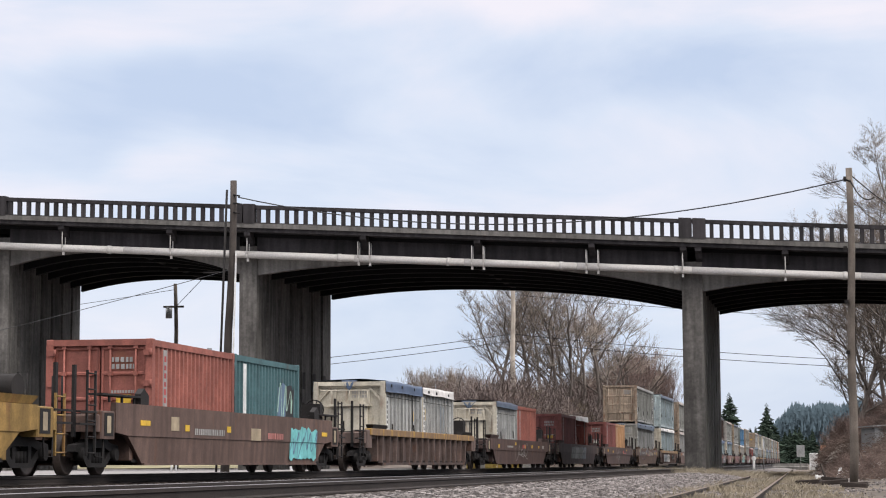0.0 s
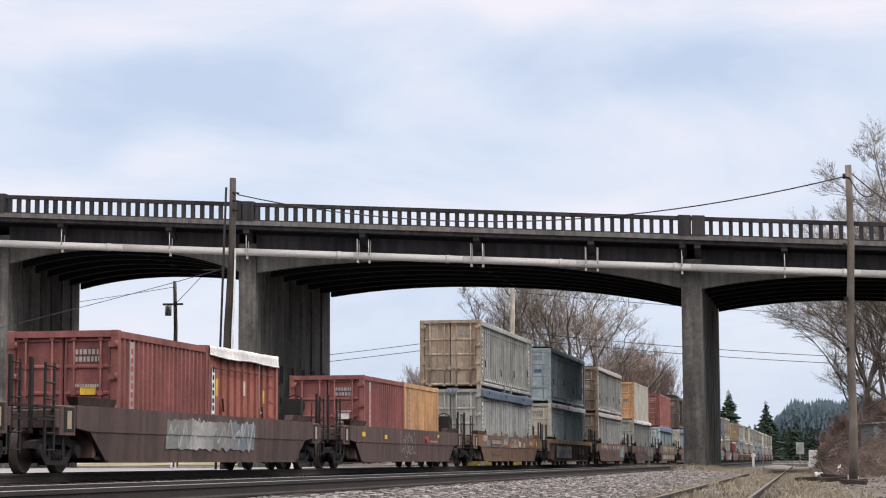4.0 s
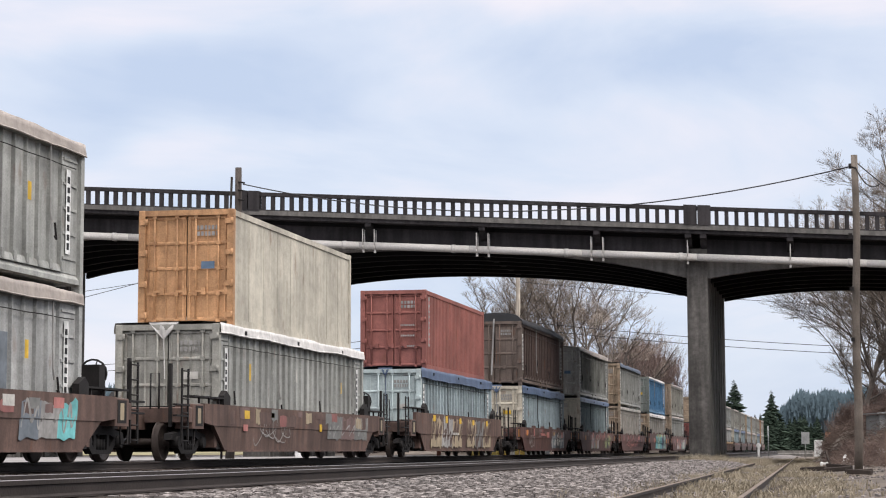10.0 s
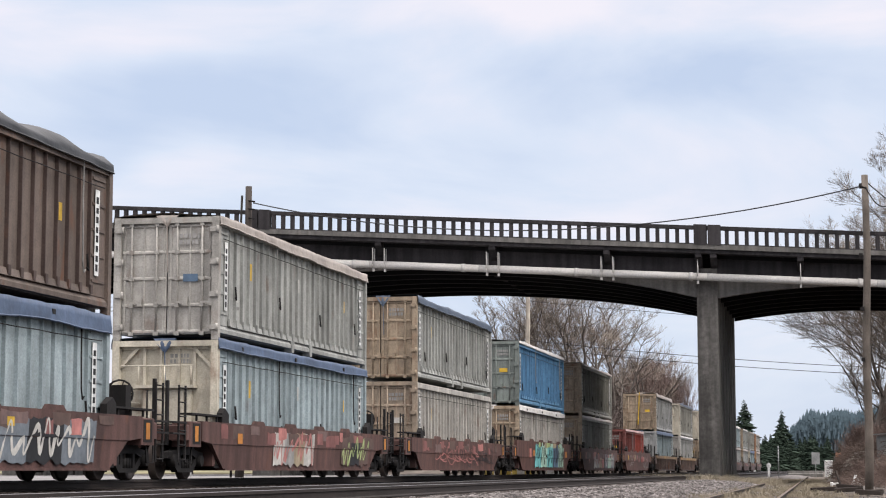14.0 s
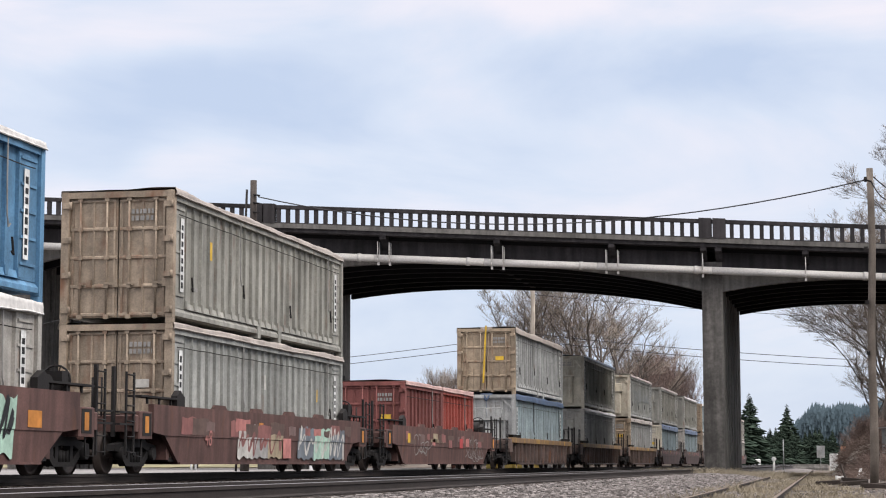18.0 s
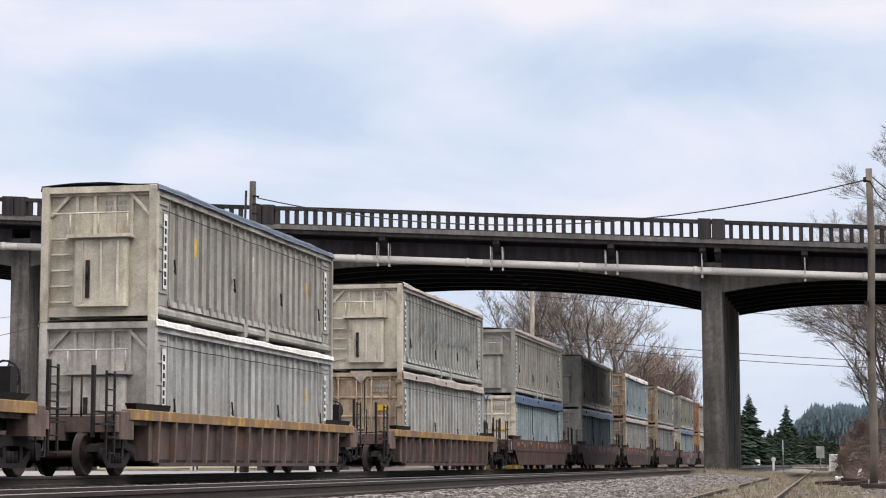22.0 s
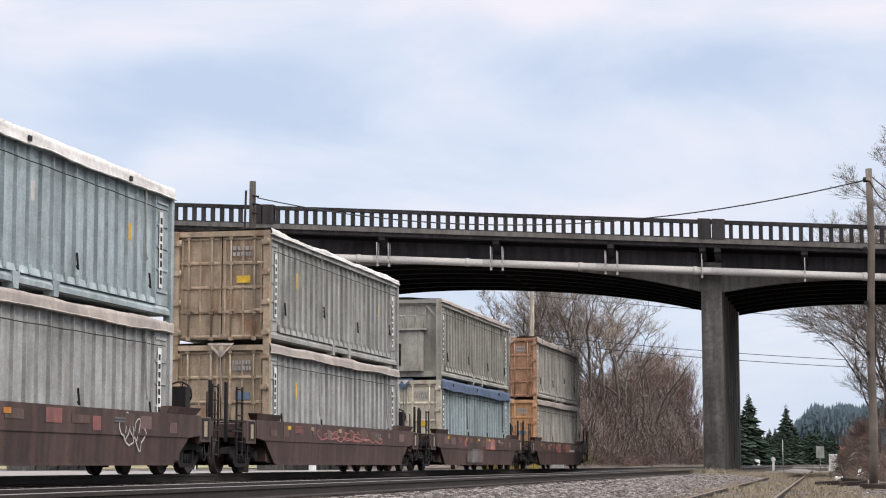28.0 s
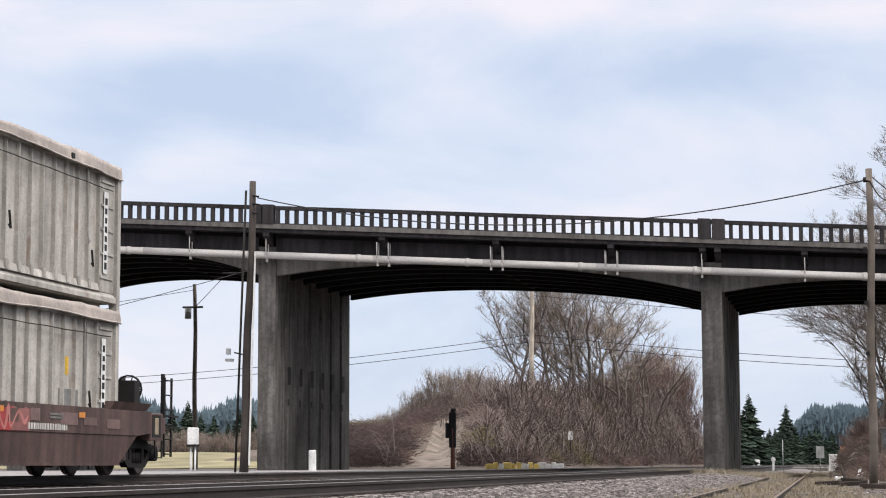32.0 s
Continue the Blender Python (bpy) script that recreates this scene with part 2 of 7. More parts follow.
M_BLACK = surface("flat_black_paint", (0.012, 0.012, 0.013), 0.7, 0, 0.7, 2.0, 14.0, 0.0, 0.05)
M_GALV = surface("galvanised_steel", (0.36, 0.37, 0.37), 0.5, 0.6, 0.8, 2.0, 14.0, 0.1, 0.05)
TARPS = {k: surface("tarp_" + k, c, 0.55, 0, 0.75, 1.1, 9.0, 0.15, 0.35, None, 0, 0.4) for k, c in {
    "blue": (0.075, 0.108, 0.175), "rose": (0.46, 0.30, 0.27), "white": (0.62, 0.60, 0.57), "black": (0.02, 0.021, 0.023), "tan": (0.35, 0.305, 0.268), "grey": (0.22, 0.225, 0.22), "navy": (0.075, 0.10, 0.14)}.items()}
SPRAYS = {k: surface("spray_" + k, c, 0.6, 0, 0.7, 2.0, 9.0, 0.15, 0.0) for k, c in {
    "white": (0.50, 0.48, 0.44), "teal": (0.16, 0.46, 0.46), "tan": (0.34, 0.275, 0.185), "black": (0.02, 0.02, 0.022), "red": (0.36, 0.05, 0.05),
    "yellow": (0.60, 0.38, 0.04), "pink": (0.42, 0.17, 0.15), "green": (0.35, 0.42, 0.18), "grey": (0.17, 0.17, 0.16), "blue": (0.11, 0.17, 0.25), "orange": (0.5, 0.2, 0.04), "lightgrey": (0.30, 0.29, 0.275), "slate": (0.15, 0.17, 0.19), "rose": (0.24, 0.10, 0.09), "mint": (0.36, 0.52, 0.42), "umber": (0.105, 0.066, 0.054), "mauve": (0.16, 0.105, 0.095)}.items()}

# ---------------------------------------------------------------- mesh tools


class Shape:
    """Gathers boxes, bars and tubes into one mesh."""

    def __init__(self):
        self.v, self.f, self.s = [], [], []

    def face(self, pts, smooth=False):
        k = len(self.v)
        self.v += [tuple(p) for p in pts]
        self.f.append(tuple(range(k, k + len(pts))))
        self.s.append(smooth)

    def hull(self, pts):
        """Eight corners: the lower four round, then the upper four."""
        k = len(self.v)
        self.v += [tuple(p) for p in pts]
        for q in ((3, 2, 1, 0), (4, 5, 6, 7), (0, 1, 5, 4), (1, 2, 6, 5), (2, 3, 7, 6), (3, 0, 4, 7)):
            self.f.append(tuple(k + i for i in q))
            self.s.append(False)
        return self

    def box(self, x0, x1, y0, y1, z0, z1):
        return self.hull([(x0, y0, z0), (x1, y0, z0), (x1, y1, z0), (x0, y1, z0), (x0, y0, z1), (x1, y0, z1), (x1, y1, z1), (x0, y1, z1)])

    def chamfer(self, x0, x1, y0, y1, z0, z1, c=0.03):
        """A box with its upright and upper edges broken."""
        a = [(x0 + c, y0), (x1 - c, y0), (x1, y0 + c), (x1, y1 - c), (x1 - c, y1), (x0 + c, y1), (x0, y1 - c), (x0, y0 + c)]
        mx, my = (x0 + x1) / 2, (y0 + y1) / 2
        ins = lambda p: (p[0] + (c if p[0] < mx else -c), p[1] + (c if p[1] < my else -c))
        k = len(self.v)
        self.v += [(*p, z0) for p in a] + [(*p, z1 - c) for p in a] + [(*ins(p), z1) for p in a]
        for r in (0, 8):
            for i in range(8):
                j = (i + 1) % 8
                self.f.append((k + r + i, k + r + j, k + r + 8 + j, k + r + 8 + i))
                self.s.append(False)
        self.f.append(tuple(k + 16 + i for i in range(8)))
        self.f.append(tuple(k + 7 - i for i in range(8)))
        self.s += [False, False]
        return self

    def beam(self, p, q, w, h, up=(0, 0, 1)):
        p, q = Vector(p), Vector(q)
        d = (q - p).normalized()
        u = Vector(up)
        if abs(d.dot(u)) > 0.98:
            u = Vector((0, 1, 0))
        a = d.cross(u).normalized()
        b = a.cross(d).normalized()
        a, b = a * w / 2, b * h / 2
        return self.hull([p - a - b, p + a - b, p + a + b, p - a + b, q - a - b, q + a - b, q + a + b, q - a + b])

    def tube(self, pts, r, n=8, r2=None, caps=True):
        pts = [Vector(p) for p in pts]
        k0 = len(self.v)
        m = len(pts)
        for i, p in enumerate(pts):
            d = (pts[min(i + 1, m - 1)] - pts[max(i - 1, 0)]).normalized()
            u = Vector((0, 0, 1)) if abs(d.z) < 0.9 else Vector((1, 0, 0))
            a = d.cross(u).normalized()
            b = a.cross(d)
            rr = r if r2 is None else r + (r2 - r) * i / max(1, m - 1)
            for j in range(n):
                t = 2 * math.pi * j / n
                self.v.append(tuple(p + a * (rr * math.cos(t)) + b * (rr * math.sin(t))))
        for i in range(m - 1):
            for j in range(n):
                j2 = (j + 1) % n
                self.f.append((k0 + i * n + j, k0 + i * n + j2, k0 + (i + 1) * n + j2, k0 + (i + 1) * n + j))
                self.s.append(n > 5)
        if caps:
            self.f.append(tuple(k0 + n - 1 - j for j in range(n)))
            self.f.append(tuple(k0 + (m - 1) * n + j for j in range(n)))
            self.s += [False, False]
        return self

    def prism(self, poly, put0, put1):
        """A polygon drawn out between two placings."""
        k, n = len(self.v), len(poly)
        self.v += [tuple(put0(*p)) for p in poly] + [tuple(put1(*p)) for p in poly]
        for i in range(n):
            j = (i + 1) % n
            self.f.append((k + i, k + j, k + n + j, k + n + i))
            self.s.append(False)
        self.f.append(tuple(k + n - 1 - i for i in range(n)))
        self.f.append(tuple(k + n + i for i in range(n)))
        self.s += [False, False]
        return self

    def grid(self, nx, ny, fn, smooth=True):
        k = len(self.v)
        self.v += [tuple(fn(i / nx, j / ny)) for j in range(ny + 1) for i in range(nx + 1)]
        for j in range(ny):
            for i in range(nx):
                a = k + j * (nx + 1) + i
                self.f.append((a, a + 1, a + nx + 2, a + nx + 1))
                self.s.append(smooth)
        return self

    def loft(self, sections):
        """One closed bar through a row of equal-sided sections."""
        k, n, m = len(self.v), len(sections[0]), len(sections)
        for sec in sections:
            self.v += [tuple(p) for p in sec]
        for i in range(m - 1):
            for j in range(n):
                j2 = (j + 1) % n
                self.f.append((k + i * n + j, k + i * n + j2, k + (i + 1) * n + j2, k + (i + 1) * n + j))
                self.s.append(False)
        self.f.append(tuple(k + n - 1 - j for j in range(n)))
        self.f.append(tuple(k + (m - 1) * n + j for j in range(n)))
        self.s += [False, False]
        return self

    def mesh(self, name):
        me = bpy.data.meshes.new(name)
        me.from_pydata(self.v, [], self.f)
        me.polygons.foreach_set("use_smooth", self.s)
        me.update()
        return me


def mended(me):
    """Turns the faces of a mesh outwards."""
    bm = bmesh.new()
    bm.from_mesh(me)
    bmesh.ops.recalc_face_normals(bm, faces=bm.faces)
    bm.to_mesh(me)
    bm.free()
    return me


def part(name, shape, material, parent=None, label="", m=None):
    me = shape.mesh(name) if isinstance(shape, Shape) else shape
    ob = new(name, me)
    if not me.materials:
        me.materials.append(material)
    elif me.materials[0] != material:
        ob.material_slots[0].link = "OBJECT"
        ob.material_slots[0].material = material
    if parent is not None:
        ob.parent = parent
    if m is not None:
        ob.matrix_basis = m
    if label:
        ob["label"] = label
    return ob


def thing(name, label, category, group="", m=None):
    ob = new(name)
    ob.empty_display_size = 0.3
    tagged(ob, label, category, group)
    if m is not None:
        ob.matrix_basis = m
    return ob


def smooth01(a, b, x):
    t = min(1.0, max(0.0, (x - a) / (b - a)))
    return t * t * (3 - 2 * t)

# ---------------------------------------------------------------- the ground
TRAIN_X, NEAR_X = -15.52, -7.83          # centre lines of the two main tracks


def metres(x, y):
    """First-lens plan stretched for the longer lens, so the camera's view stays matched."""
    return (1.0067 * x, 1.2014 * y - 0.0932 * x)


# back to the plan fitted with the first lens
def first_fit(x, y):
    return (x / 1.0067, (y + 0.0926 * x) / 1.2014)


def spur_x(y):
    return -2.04 - 0.01356 * (y - 34.64)


def hill(x, y):
    """The brushy bank beyond the bridge and the low mound by the crossing."""
    x, y = first_fit(x, y)
    w = 1.0 + 0.10 * noise.noise((x * 0.06, y * 0.05, 3.1)) + 0.05 * noise.noise((x * 0.3, y * 0.3, 8.0))
    toe = -20.0 + 0.7 * math.sin(y * 0.09)
    path = math.exp(-((x + 25.75 + 0.17 * (y - 100)) / 2.0) ** 2) * smooth01(135, 112, y)
    a = 0.041 * min(y, 240) * w * smooth01(toe, toe - 6.5, x) * smooth01(95, 120, y) * smooth01(330, 252, y) * (1 - 0.6 * path)
    b = 3.4 * w * smooth01(-0.4, 4.5, x) * smooth01(64, 86, y) * smooth01(330, 200, y)
    b = max(b, 2.2 * w * smooth01(-1.5, 1.2, x) * smooth01(92, 108, y) * smooth01(330, 200, y))
    a *= smooth01(-0.372 * y, -0.335 * y, x) * (0.55 + 0.45 * smooth01(-0.288, -0.245, x / max(y, 1.0)))
    meadow = 1.5 * w * smooth01(-41, -50, x) * smooth01(118, 150, y) * smooth01(-112, -92, x) * smooth01(420, 360, y)
    return max(a, meadow) + b


def ground_z(x, y):
    n = 0.05 * noise.noise((x * 0.5, y * 0.5, 0)) + 0.09 * noise.noise((x * 0.11, y * 0.11, 5))
    side = smooth01(-17.5, -19.5, x)
    z = -0.40 + 0.30 * side + n * (1 - 0.5 * side)
    z -= 0.22 * smooth01(-6.0, -4.8, x) * smooth01(6.0, 3.0, x) * 0.7
    z -= 0.35 * math.exp(-(x ** 2 + y ** 2) / 30.0)
    return z + hill(x, y)


def steps(*spans):
    out = []
    for a, b, d in spans:
        k = max(1, round((b - a) / d))
        out += [a + (b - a) * i / k for i in range(k)]
    return out + [spans[-1][1]]


def build_ground():
    xs = steps((-2500, -400, 300), (-400, -120, 20), (-120, -48, 6), (-48, 22, 0.8), (22, 60, 4), (60, 400, 34), (400, 2500, 300))
    ys = steps((-600, -30, 60), (-30, 8, 3), (8, 80, 1.0), (80, 250, 1.6), (250, 520, 8), (520, 1000, 40), (1000, 4200, 400))
    v = [(x, y, ground_z(x, y) if -120 < x < 60 and -30 < y < 520 else -0.3) for y in ys for x in xs]
    nx = len(xs)
    f = [(j * nx + i, j * nx + i + 1, (j + 1) * nx + i + 1, (j + 1) * nx + i) for j in range(len(ys) - 1) for i in range(nx - 1)]
    me = bpy.data.meshes.new("ground")
    me.from_pydata(v, [], f)
    me.polygons.foreach_set("use_smooth", [True] * len(f))
    me.materials.append(M_EARTH)
    tagged(new("ground", me), "brown dirt ground with dead grass, gravel and leaf litter", "ground", kind="structure")


build_ground()


def build_path():
    """A bare dirt ramp up the bank."""
    def at(u, v):
        y = 97 + 27 * v
        x, y = metres(-25.75 - 0.17 * (y - 100) + (u - 0.5) * (3.4 - 1.4 * v) + 0.3 * math.sin(v * 5), y)
        return (x, y, ground_z(x, y) + 0.05)
    def field(u, v):
        x, y = metres(-84 + 40 * u, 119 + 36 * v)
        return (x, y, ground_z(x, y) + 0.06)
    hay = surface("dry_meadow", (0.20, 0.18, 0.10), 0.97, 0, 0.55, 0.22, 3.0, 0.0, 0.6)
    tagged(part("meadow", Shape().grid(30, 24, field), hay), "yellowish dry grass meadow beyond the access road", "meadow", kind="structure")
    m = surface("bare_dirt", (0.165, 0.136, 0.110), 0.97, 0, 0.45, 0.9, 6.0, 0.0, 1.0)
    tagged(part("dirt_path", Shape().grid(6, 30, at), m), "bare tan dirt path climbing the brushy bank", "path", kind="structure")


build_path()


def bed(name, cx, top, half, mat, label, fx=None, y0=-25.0, y1=620.0):
    """A ballast bed with sloping shoulders under one track."""
    fx = fx or (lambda y: cx)
    sh = Shape()
    ys = steps((y0, 8, 3), (8, 90, 0.8), (90, y1, 12))
    prof = [(-half - 0.75, -0.34), (-half, -0.02), (-half * 0.5, 0), (0, -0.01), (half * 0.5, 0), (half, -0.02), (half + 0.75, -0.34)]
    sh.grid(6, len(ys) - 1, lambda a, b: (
        fx(ys[round(b * (len(ys) - 1))]) + prof[round(a * 6)][0],
        ys[round(b * (len(ys) - 1))],
        top + prof[round(a * 6)][1] + 0.035 * noise.noise((a * 30, ys[round(b * (len(ys) - 1))] * 1.7, 2))))
    ob = part(name, sh, mat)
    return tagged(ob, label, "ballast", kind="structure")


bed("ballast_bed_far_track", TRAIN_X, -0.20, 2.1, M_BALLAST_D, "dark stone ballast under the far main track")
bed("ballast_bed_near_track", NEAR_X, -0.24, 2.1, M_BALLAST_D, "dark stone ballast under the near main track")
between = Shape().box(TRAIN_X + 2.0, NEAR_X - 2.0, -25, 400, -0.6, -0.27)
tagged(part("ballast_strip", between, M_BALLAST_D), "dark ballast strip between the main tracks", "ballast", kind="structure")
shoulder = Shape().grid(8, 90, lambda a, b: (NEAR_X + 2.2 + a * (2.5 + 0.5 * noise.noise((b * 40, 1, 1))), -20 + b * 280, -0.28 - 0.30 * a * a - 0.02 + 0.04 * noise.noise((a * 9, b * 160, 4))))
tagged(part("ballast_shoulder", shoulder, M_BALLAST), "pale grey crushed stone shoulder beside the near track", "ballast", kind="structure")
lot = Shape().grid(4, 60, lambda a, b: (-19.3 - 26 * a, -20 + 140 * b, -0.065 + 0.03 * noise.noise((a * 3, b * 20, 7))))
tagged(part("gravel_road", lot, M_ASPH), "pale worn access road beyond the tracks", "road", kind="structure")


def build_track(name, fx, top, label, y0=-25.0, y1=620.0, ties=0, tie_y=10.0, shine=True):
    t = thing(name, label, "railway track", "railway tracks")
    ys = steps((y0, 10, 17.5), (10, y1, 12))
    for side in (-0.7525, 0.7525):
        web, head = Shape(), Shape()
        prof = [(-0.07, -0.17), (0.07, -0.17), (0.07, -0.155), (0.014, -0.135), (0.014, -0.055), (0.036, -0.045), (0.036, -0.006), (-0.036, -0.006), (-0.036, -0.045), (-0.014, -0.055), (-0.014, -0.135), (-0.07, -0.155)]
        web.loft([[(fx(y) + side + a, y, top + b) for a, b in prof] for y in ys])
        head.loft([[(fx(y) + side + a, y, top + b) for a, b in ((-0.034, -0.005), (0.034, -0.005), (0.03, 0.0), (-0.03, 0.0))] for y in ys])
        r = part("rail", web, M_STEEL, t, "brown rusted steel rail")
        part("rail_head", head, M_SHINE if shine else M_RUSTY, r, "polished running surface" if shine else "")
    if ties:
        me = Shape().chamfer(-1.3, 1.3, -0.115, 0.115, -0.17, 0.0, 0.012).mesh("tie")
        rng = random.Random(4)
        for k in range(ties):
            y = tie_y + 0.52 * k
            m = pose(fx(y) + rng.uniform(-0.04, 0.04), y, top - 0.178 + rng.uniform(-0.008, 0.004), 0, 0, rng.uniform(-1, 1))
            part("tie", me, M_TIE, t, m=m)
    return t


build_track("main_track", lambda y: TRAIN_X, 0.0, "far main track of steel rails on dark timber ties", ties=70, tie_y=18)
build_track("main_track", lambda y: NEAR_X, -0.042, "near main track of polished steel rails on dark timber ties", ties=160, tie_y=11)
build_track("spur_track", spur_x, -0.38, "disused rusty spur track half sunk in dead grass", 6, 205, ties=95, tie_y=14, shine=False)

# ---------------------------------------------------------------- the bridge
BEARS = 3.734                             # degrees that the bridge is turned from square
BA = Vector((-29.137, 98.56, 0.0))
BU = Vector((math.cos(radians(BEARS)), math.sin(radians(BEARS)), 0.0))
SKEW = Vector((0.0, 1.0, 0.0))
GRADE = -0.0515
DEPTH = 16.2                              # clear width along the piers


def rail_top(s):
    return 13.66 + GRADE * s


def bp(s, w, z):
    """A point of the bridge: metres along it, metres back along the piers, height."""
    p = BA + BU * s + SKEW * w
    return (p.x, p.y, z)


PIERS = {"L": (-14.43, -13.43), "M": (-0.92, 0.0), "R": (22.05, 23.09), "N": (42.2, 43.2), "K": (-47.0, -46.0)}
SPANS = [("K", "L"), ("L", "M"), ("M", "R"), ("R", "N")]
PIER_TURN = {"L": radians(7.7), "K": radians(7.7)}


def pier_point(key, s, w, z):
    t = PIER_TURN.get(key, 0.0)
    p = BA + BU * s + Vector((-math.sin(t), math.cos(t), 0)) * w
    return (p.x, p.y, z)


def girder_depth(s, s0, s1):
    q = abs((2 * s - s0 - s1) / (s1 - s0))
    return 2.62 + 0.97 * q ** 2.3


def strip(sh, pts_a, pts_b):
    """A closed bar through pairs of four-cornered sections."""
    sh.hull([pts_a[0], pts_a[1], pts_b[1], pts_b[0], pts_a[3], pts_a[2], pts_b[2], pts_b[3]])


def span_point(a, b, s, w, z):
    """Between two piers, w runs from near face to far face, whatever the piers' turn."""
    s0, s1 = PIERS[a][1], PIERS[b][0]
    t = (s - s0) / (s1 - s0)
    pa, pb = Vector(pier_point(a, s0, w, z)), Vector(pier_point(b, s1, w, z))
    p = pa.lerp(pb, t)
    return (p.x, p.y, z)


def build_bridge():
    br = thing("road_bridge", "grey stained concrete road bridge with arched girders over the tracks", "bridge")
    # deck slab, kerb fascia and roadway
    slab, fascia, lip = Shape(), Shape(), Shape()
    cuts = [-46, -24, -13.9, -7, -0.46, 5.3, 11, 16.8, 22.6, 31, 52.0]
    s0, s1 = cuts[0], cuts[-1]
    for sh, w0, w1, lo, hi in ((slab, -0.1, DEPTH + 0.6, -1.62, -1.22), (fascia, -0.85, -0.1, -1.42, -1.1), (lip, -0.95, -0.85, -1.22, -0.985)):
        strip(sh, [bp(s0, w0, rail_top(s0) + lo), bp(s0, w1, rail_top(s0) + lo), bp(s0, w1, rail_top(s0) + hi), bp(s0, w0, rail_top(s0) + hi)],
              [bp(s1, w0, rail_top(s1) + lo), bp(s1, w1, rail_top(s1) + lo), bp(s1, w1, rail_top(s1) + hi), bp(s1, w0, rail_top(s1) + hi)])
    # the slab's underside shade is put into its colour
    part("deck_slab", slab, M_CONC_SHADE, br)
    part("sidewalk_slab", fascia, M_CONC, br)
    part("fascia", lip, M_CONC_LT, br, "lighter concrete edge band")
    # girders, each an arched beam from pier to pier; inner ones have shade in their colour
    for a, b in SPANS:
        s0, s1 = PIERS[a][1], PIERS[b][0]
        for k in range(7):
            w0 = 0.15 + k * (DEPTH - 0.55) / 6
            sh = Shape()
            n, q = 18, []
            for i in range(n + 1):
                x = s0 + (s1 - s0) * i / n
                zb, zt = rail_top(x) - girder_depth(x, s0, s1), rail_top(x) - 1.5
                q.append([span_point(a, b, x, w0, zb), span_point(a, b, x, w0 + 0.42, zb), span_point(a, b, x, w0 + 0.42, zt), span_point(a, b, x, w0, zt)])
            sh.loft(q)
            part("girder", mended(sh.mesh("girder")), M_CONC_LT if k == 0 else M_CONC_SHADE, br)
        for i in range(1, 4):
            x = s0 + (s1 - s0) * i / 4
            cross = Shape().beam(span_point(a, b, x, 0.3, rail_top(x) - 2.1), span_point(a, b, x, DEPTH - 0.3, rail_top(x) - 2.1), 0.25, 0.8)
            part("cross_beam", cross, M_CONC_SHADE, br)
    # the edge beam under the sidewalk that carries the brackets
    for a, b in SPANS:
        s0, s1 = PIERS[a][1], PIERS[b][0]
        sh = Shape()
        strip(sh, [bp(s0, 0.02, rail_top(s0) - 2.45), bp(s0, 0.3, rail_top(s0) - 2.45), bp(s0, 0.3, rail_top(s0) - 1.42), bp(s0, 0.02, rail_top(s0) - 1.42)],
              [bp(s1, 0.02, rail_top(s1) - 2.45), bp(s1, 0.3, rail_top(s1) - 2.45), bp(s1, 0.3, rail_top(s1) - 1.42), bp(s1, 0.02, rail_top(s1) - 1.42)])
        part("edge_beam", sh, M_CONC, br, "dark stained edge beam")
    # sidewalk brackets
    marks = [-10.3, -4.45, 5.81, 11.72, 17.58, 27.27, 33.0]
    for s in marks + [-0.3, 22.2, 22.95]:
        sh = Shape()
        z = rail_top(s)
        for d in (0.0,):
            poly = [(-0.82, -1.42), (0.05, -1.42), (0.05, -2.12), (-0.3, -1.95), (-0.55, -1.72), (-0.82, -1.62)]
            sh.prism(poly, lambda w, h: bp(s - 0.16, w, z + h), lambda w, h: bp(s + 0.16, w, z + h))
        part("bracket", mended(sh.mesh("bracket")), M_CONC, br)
    # piers: a wall of ribbed columns with a cap band
    for key, (s0, s1) in PIERS.items():
        if key == "K":
            continue
        foot = -1.2
        zt = rail_top((s0 + s1) / 2) - 3.0
        n = 7
        for k in range(n):
            w0 = 0.0 + k * (DEPTH - 0.1) / n
            w1 = w0 + (DEPTH - 0.1) / n
            sh = Shape()

            def col(a0, a1, b0, b1, za, zb, c=0.05):
                pts = []
                for zz in (za, zb):
                    pts += [pier_point(key, a0, b0, zz), pier_point(key, a1, b0, zz), pier_point(key, a1, b1, zz), pier_point(key, a0, b1, zz)]
                sh.hull(pts)

            pitch = (DEPTH - 0.1) / n
            col(s0, s1, w0, w0 + pitch * 0.80, foot, zt + 0.9)
            part("column", mended(sh.mesh("column")), M_PIER, br)
            # the slot's shade between columns is put into this strip's colour
            sh = Shape()
            col(s0 + 0.16, s1 - 0.16, w0 + pitch * 0.80, w1, foot, zt + 0.3)
            part("joint_strip", sh, M_CONC_SHADE, br, "recessed joint with its shade put into the dark colour")
            if k and key == "M":
                # niches in the columns are drawn as thin dark plates
                niche = Shape()
                for zz, hh, dd in ((4.45, 0.95, 0.56), (3.35, 0.35, 0.3)):
                    p0, p1 = Vector(pier_point(key, s1 + 0.006, w0 + 0.06, zz)), Vector(pier_point(key, s1 + 0.006, w0 + 0.06 + dd, zz))
                    niche.hull([p0, p0 + Vector((0.012, 0, 0)), p1 + Vector((0.012, 0, 0)), p1, p0 + Vector((0, 0, hh)), p0 + Vector((0.012, 0, hh)), p1 + Vector((0.012, 0, hh)), p1 + Vector((0, 0, hh))])
                part("weep_plate", niche, M_IRON, br, "thin dark plate drawing a niche in the column")
    # parapet
    rails = {"top_rail": (-0.22, -0.03, -0.92, -0.62), "bottom_rail": (-1.04, -0.93, -0.93, -0.6)}
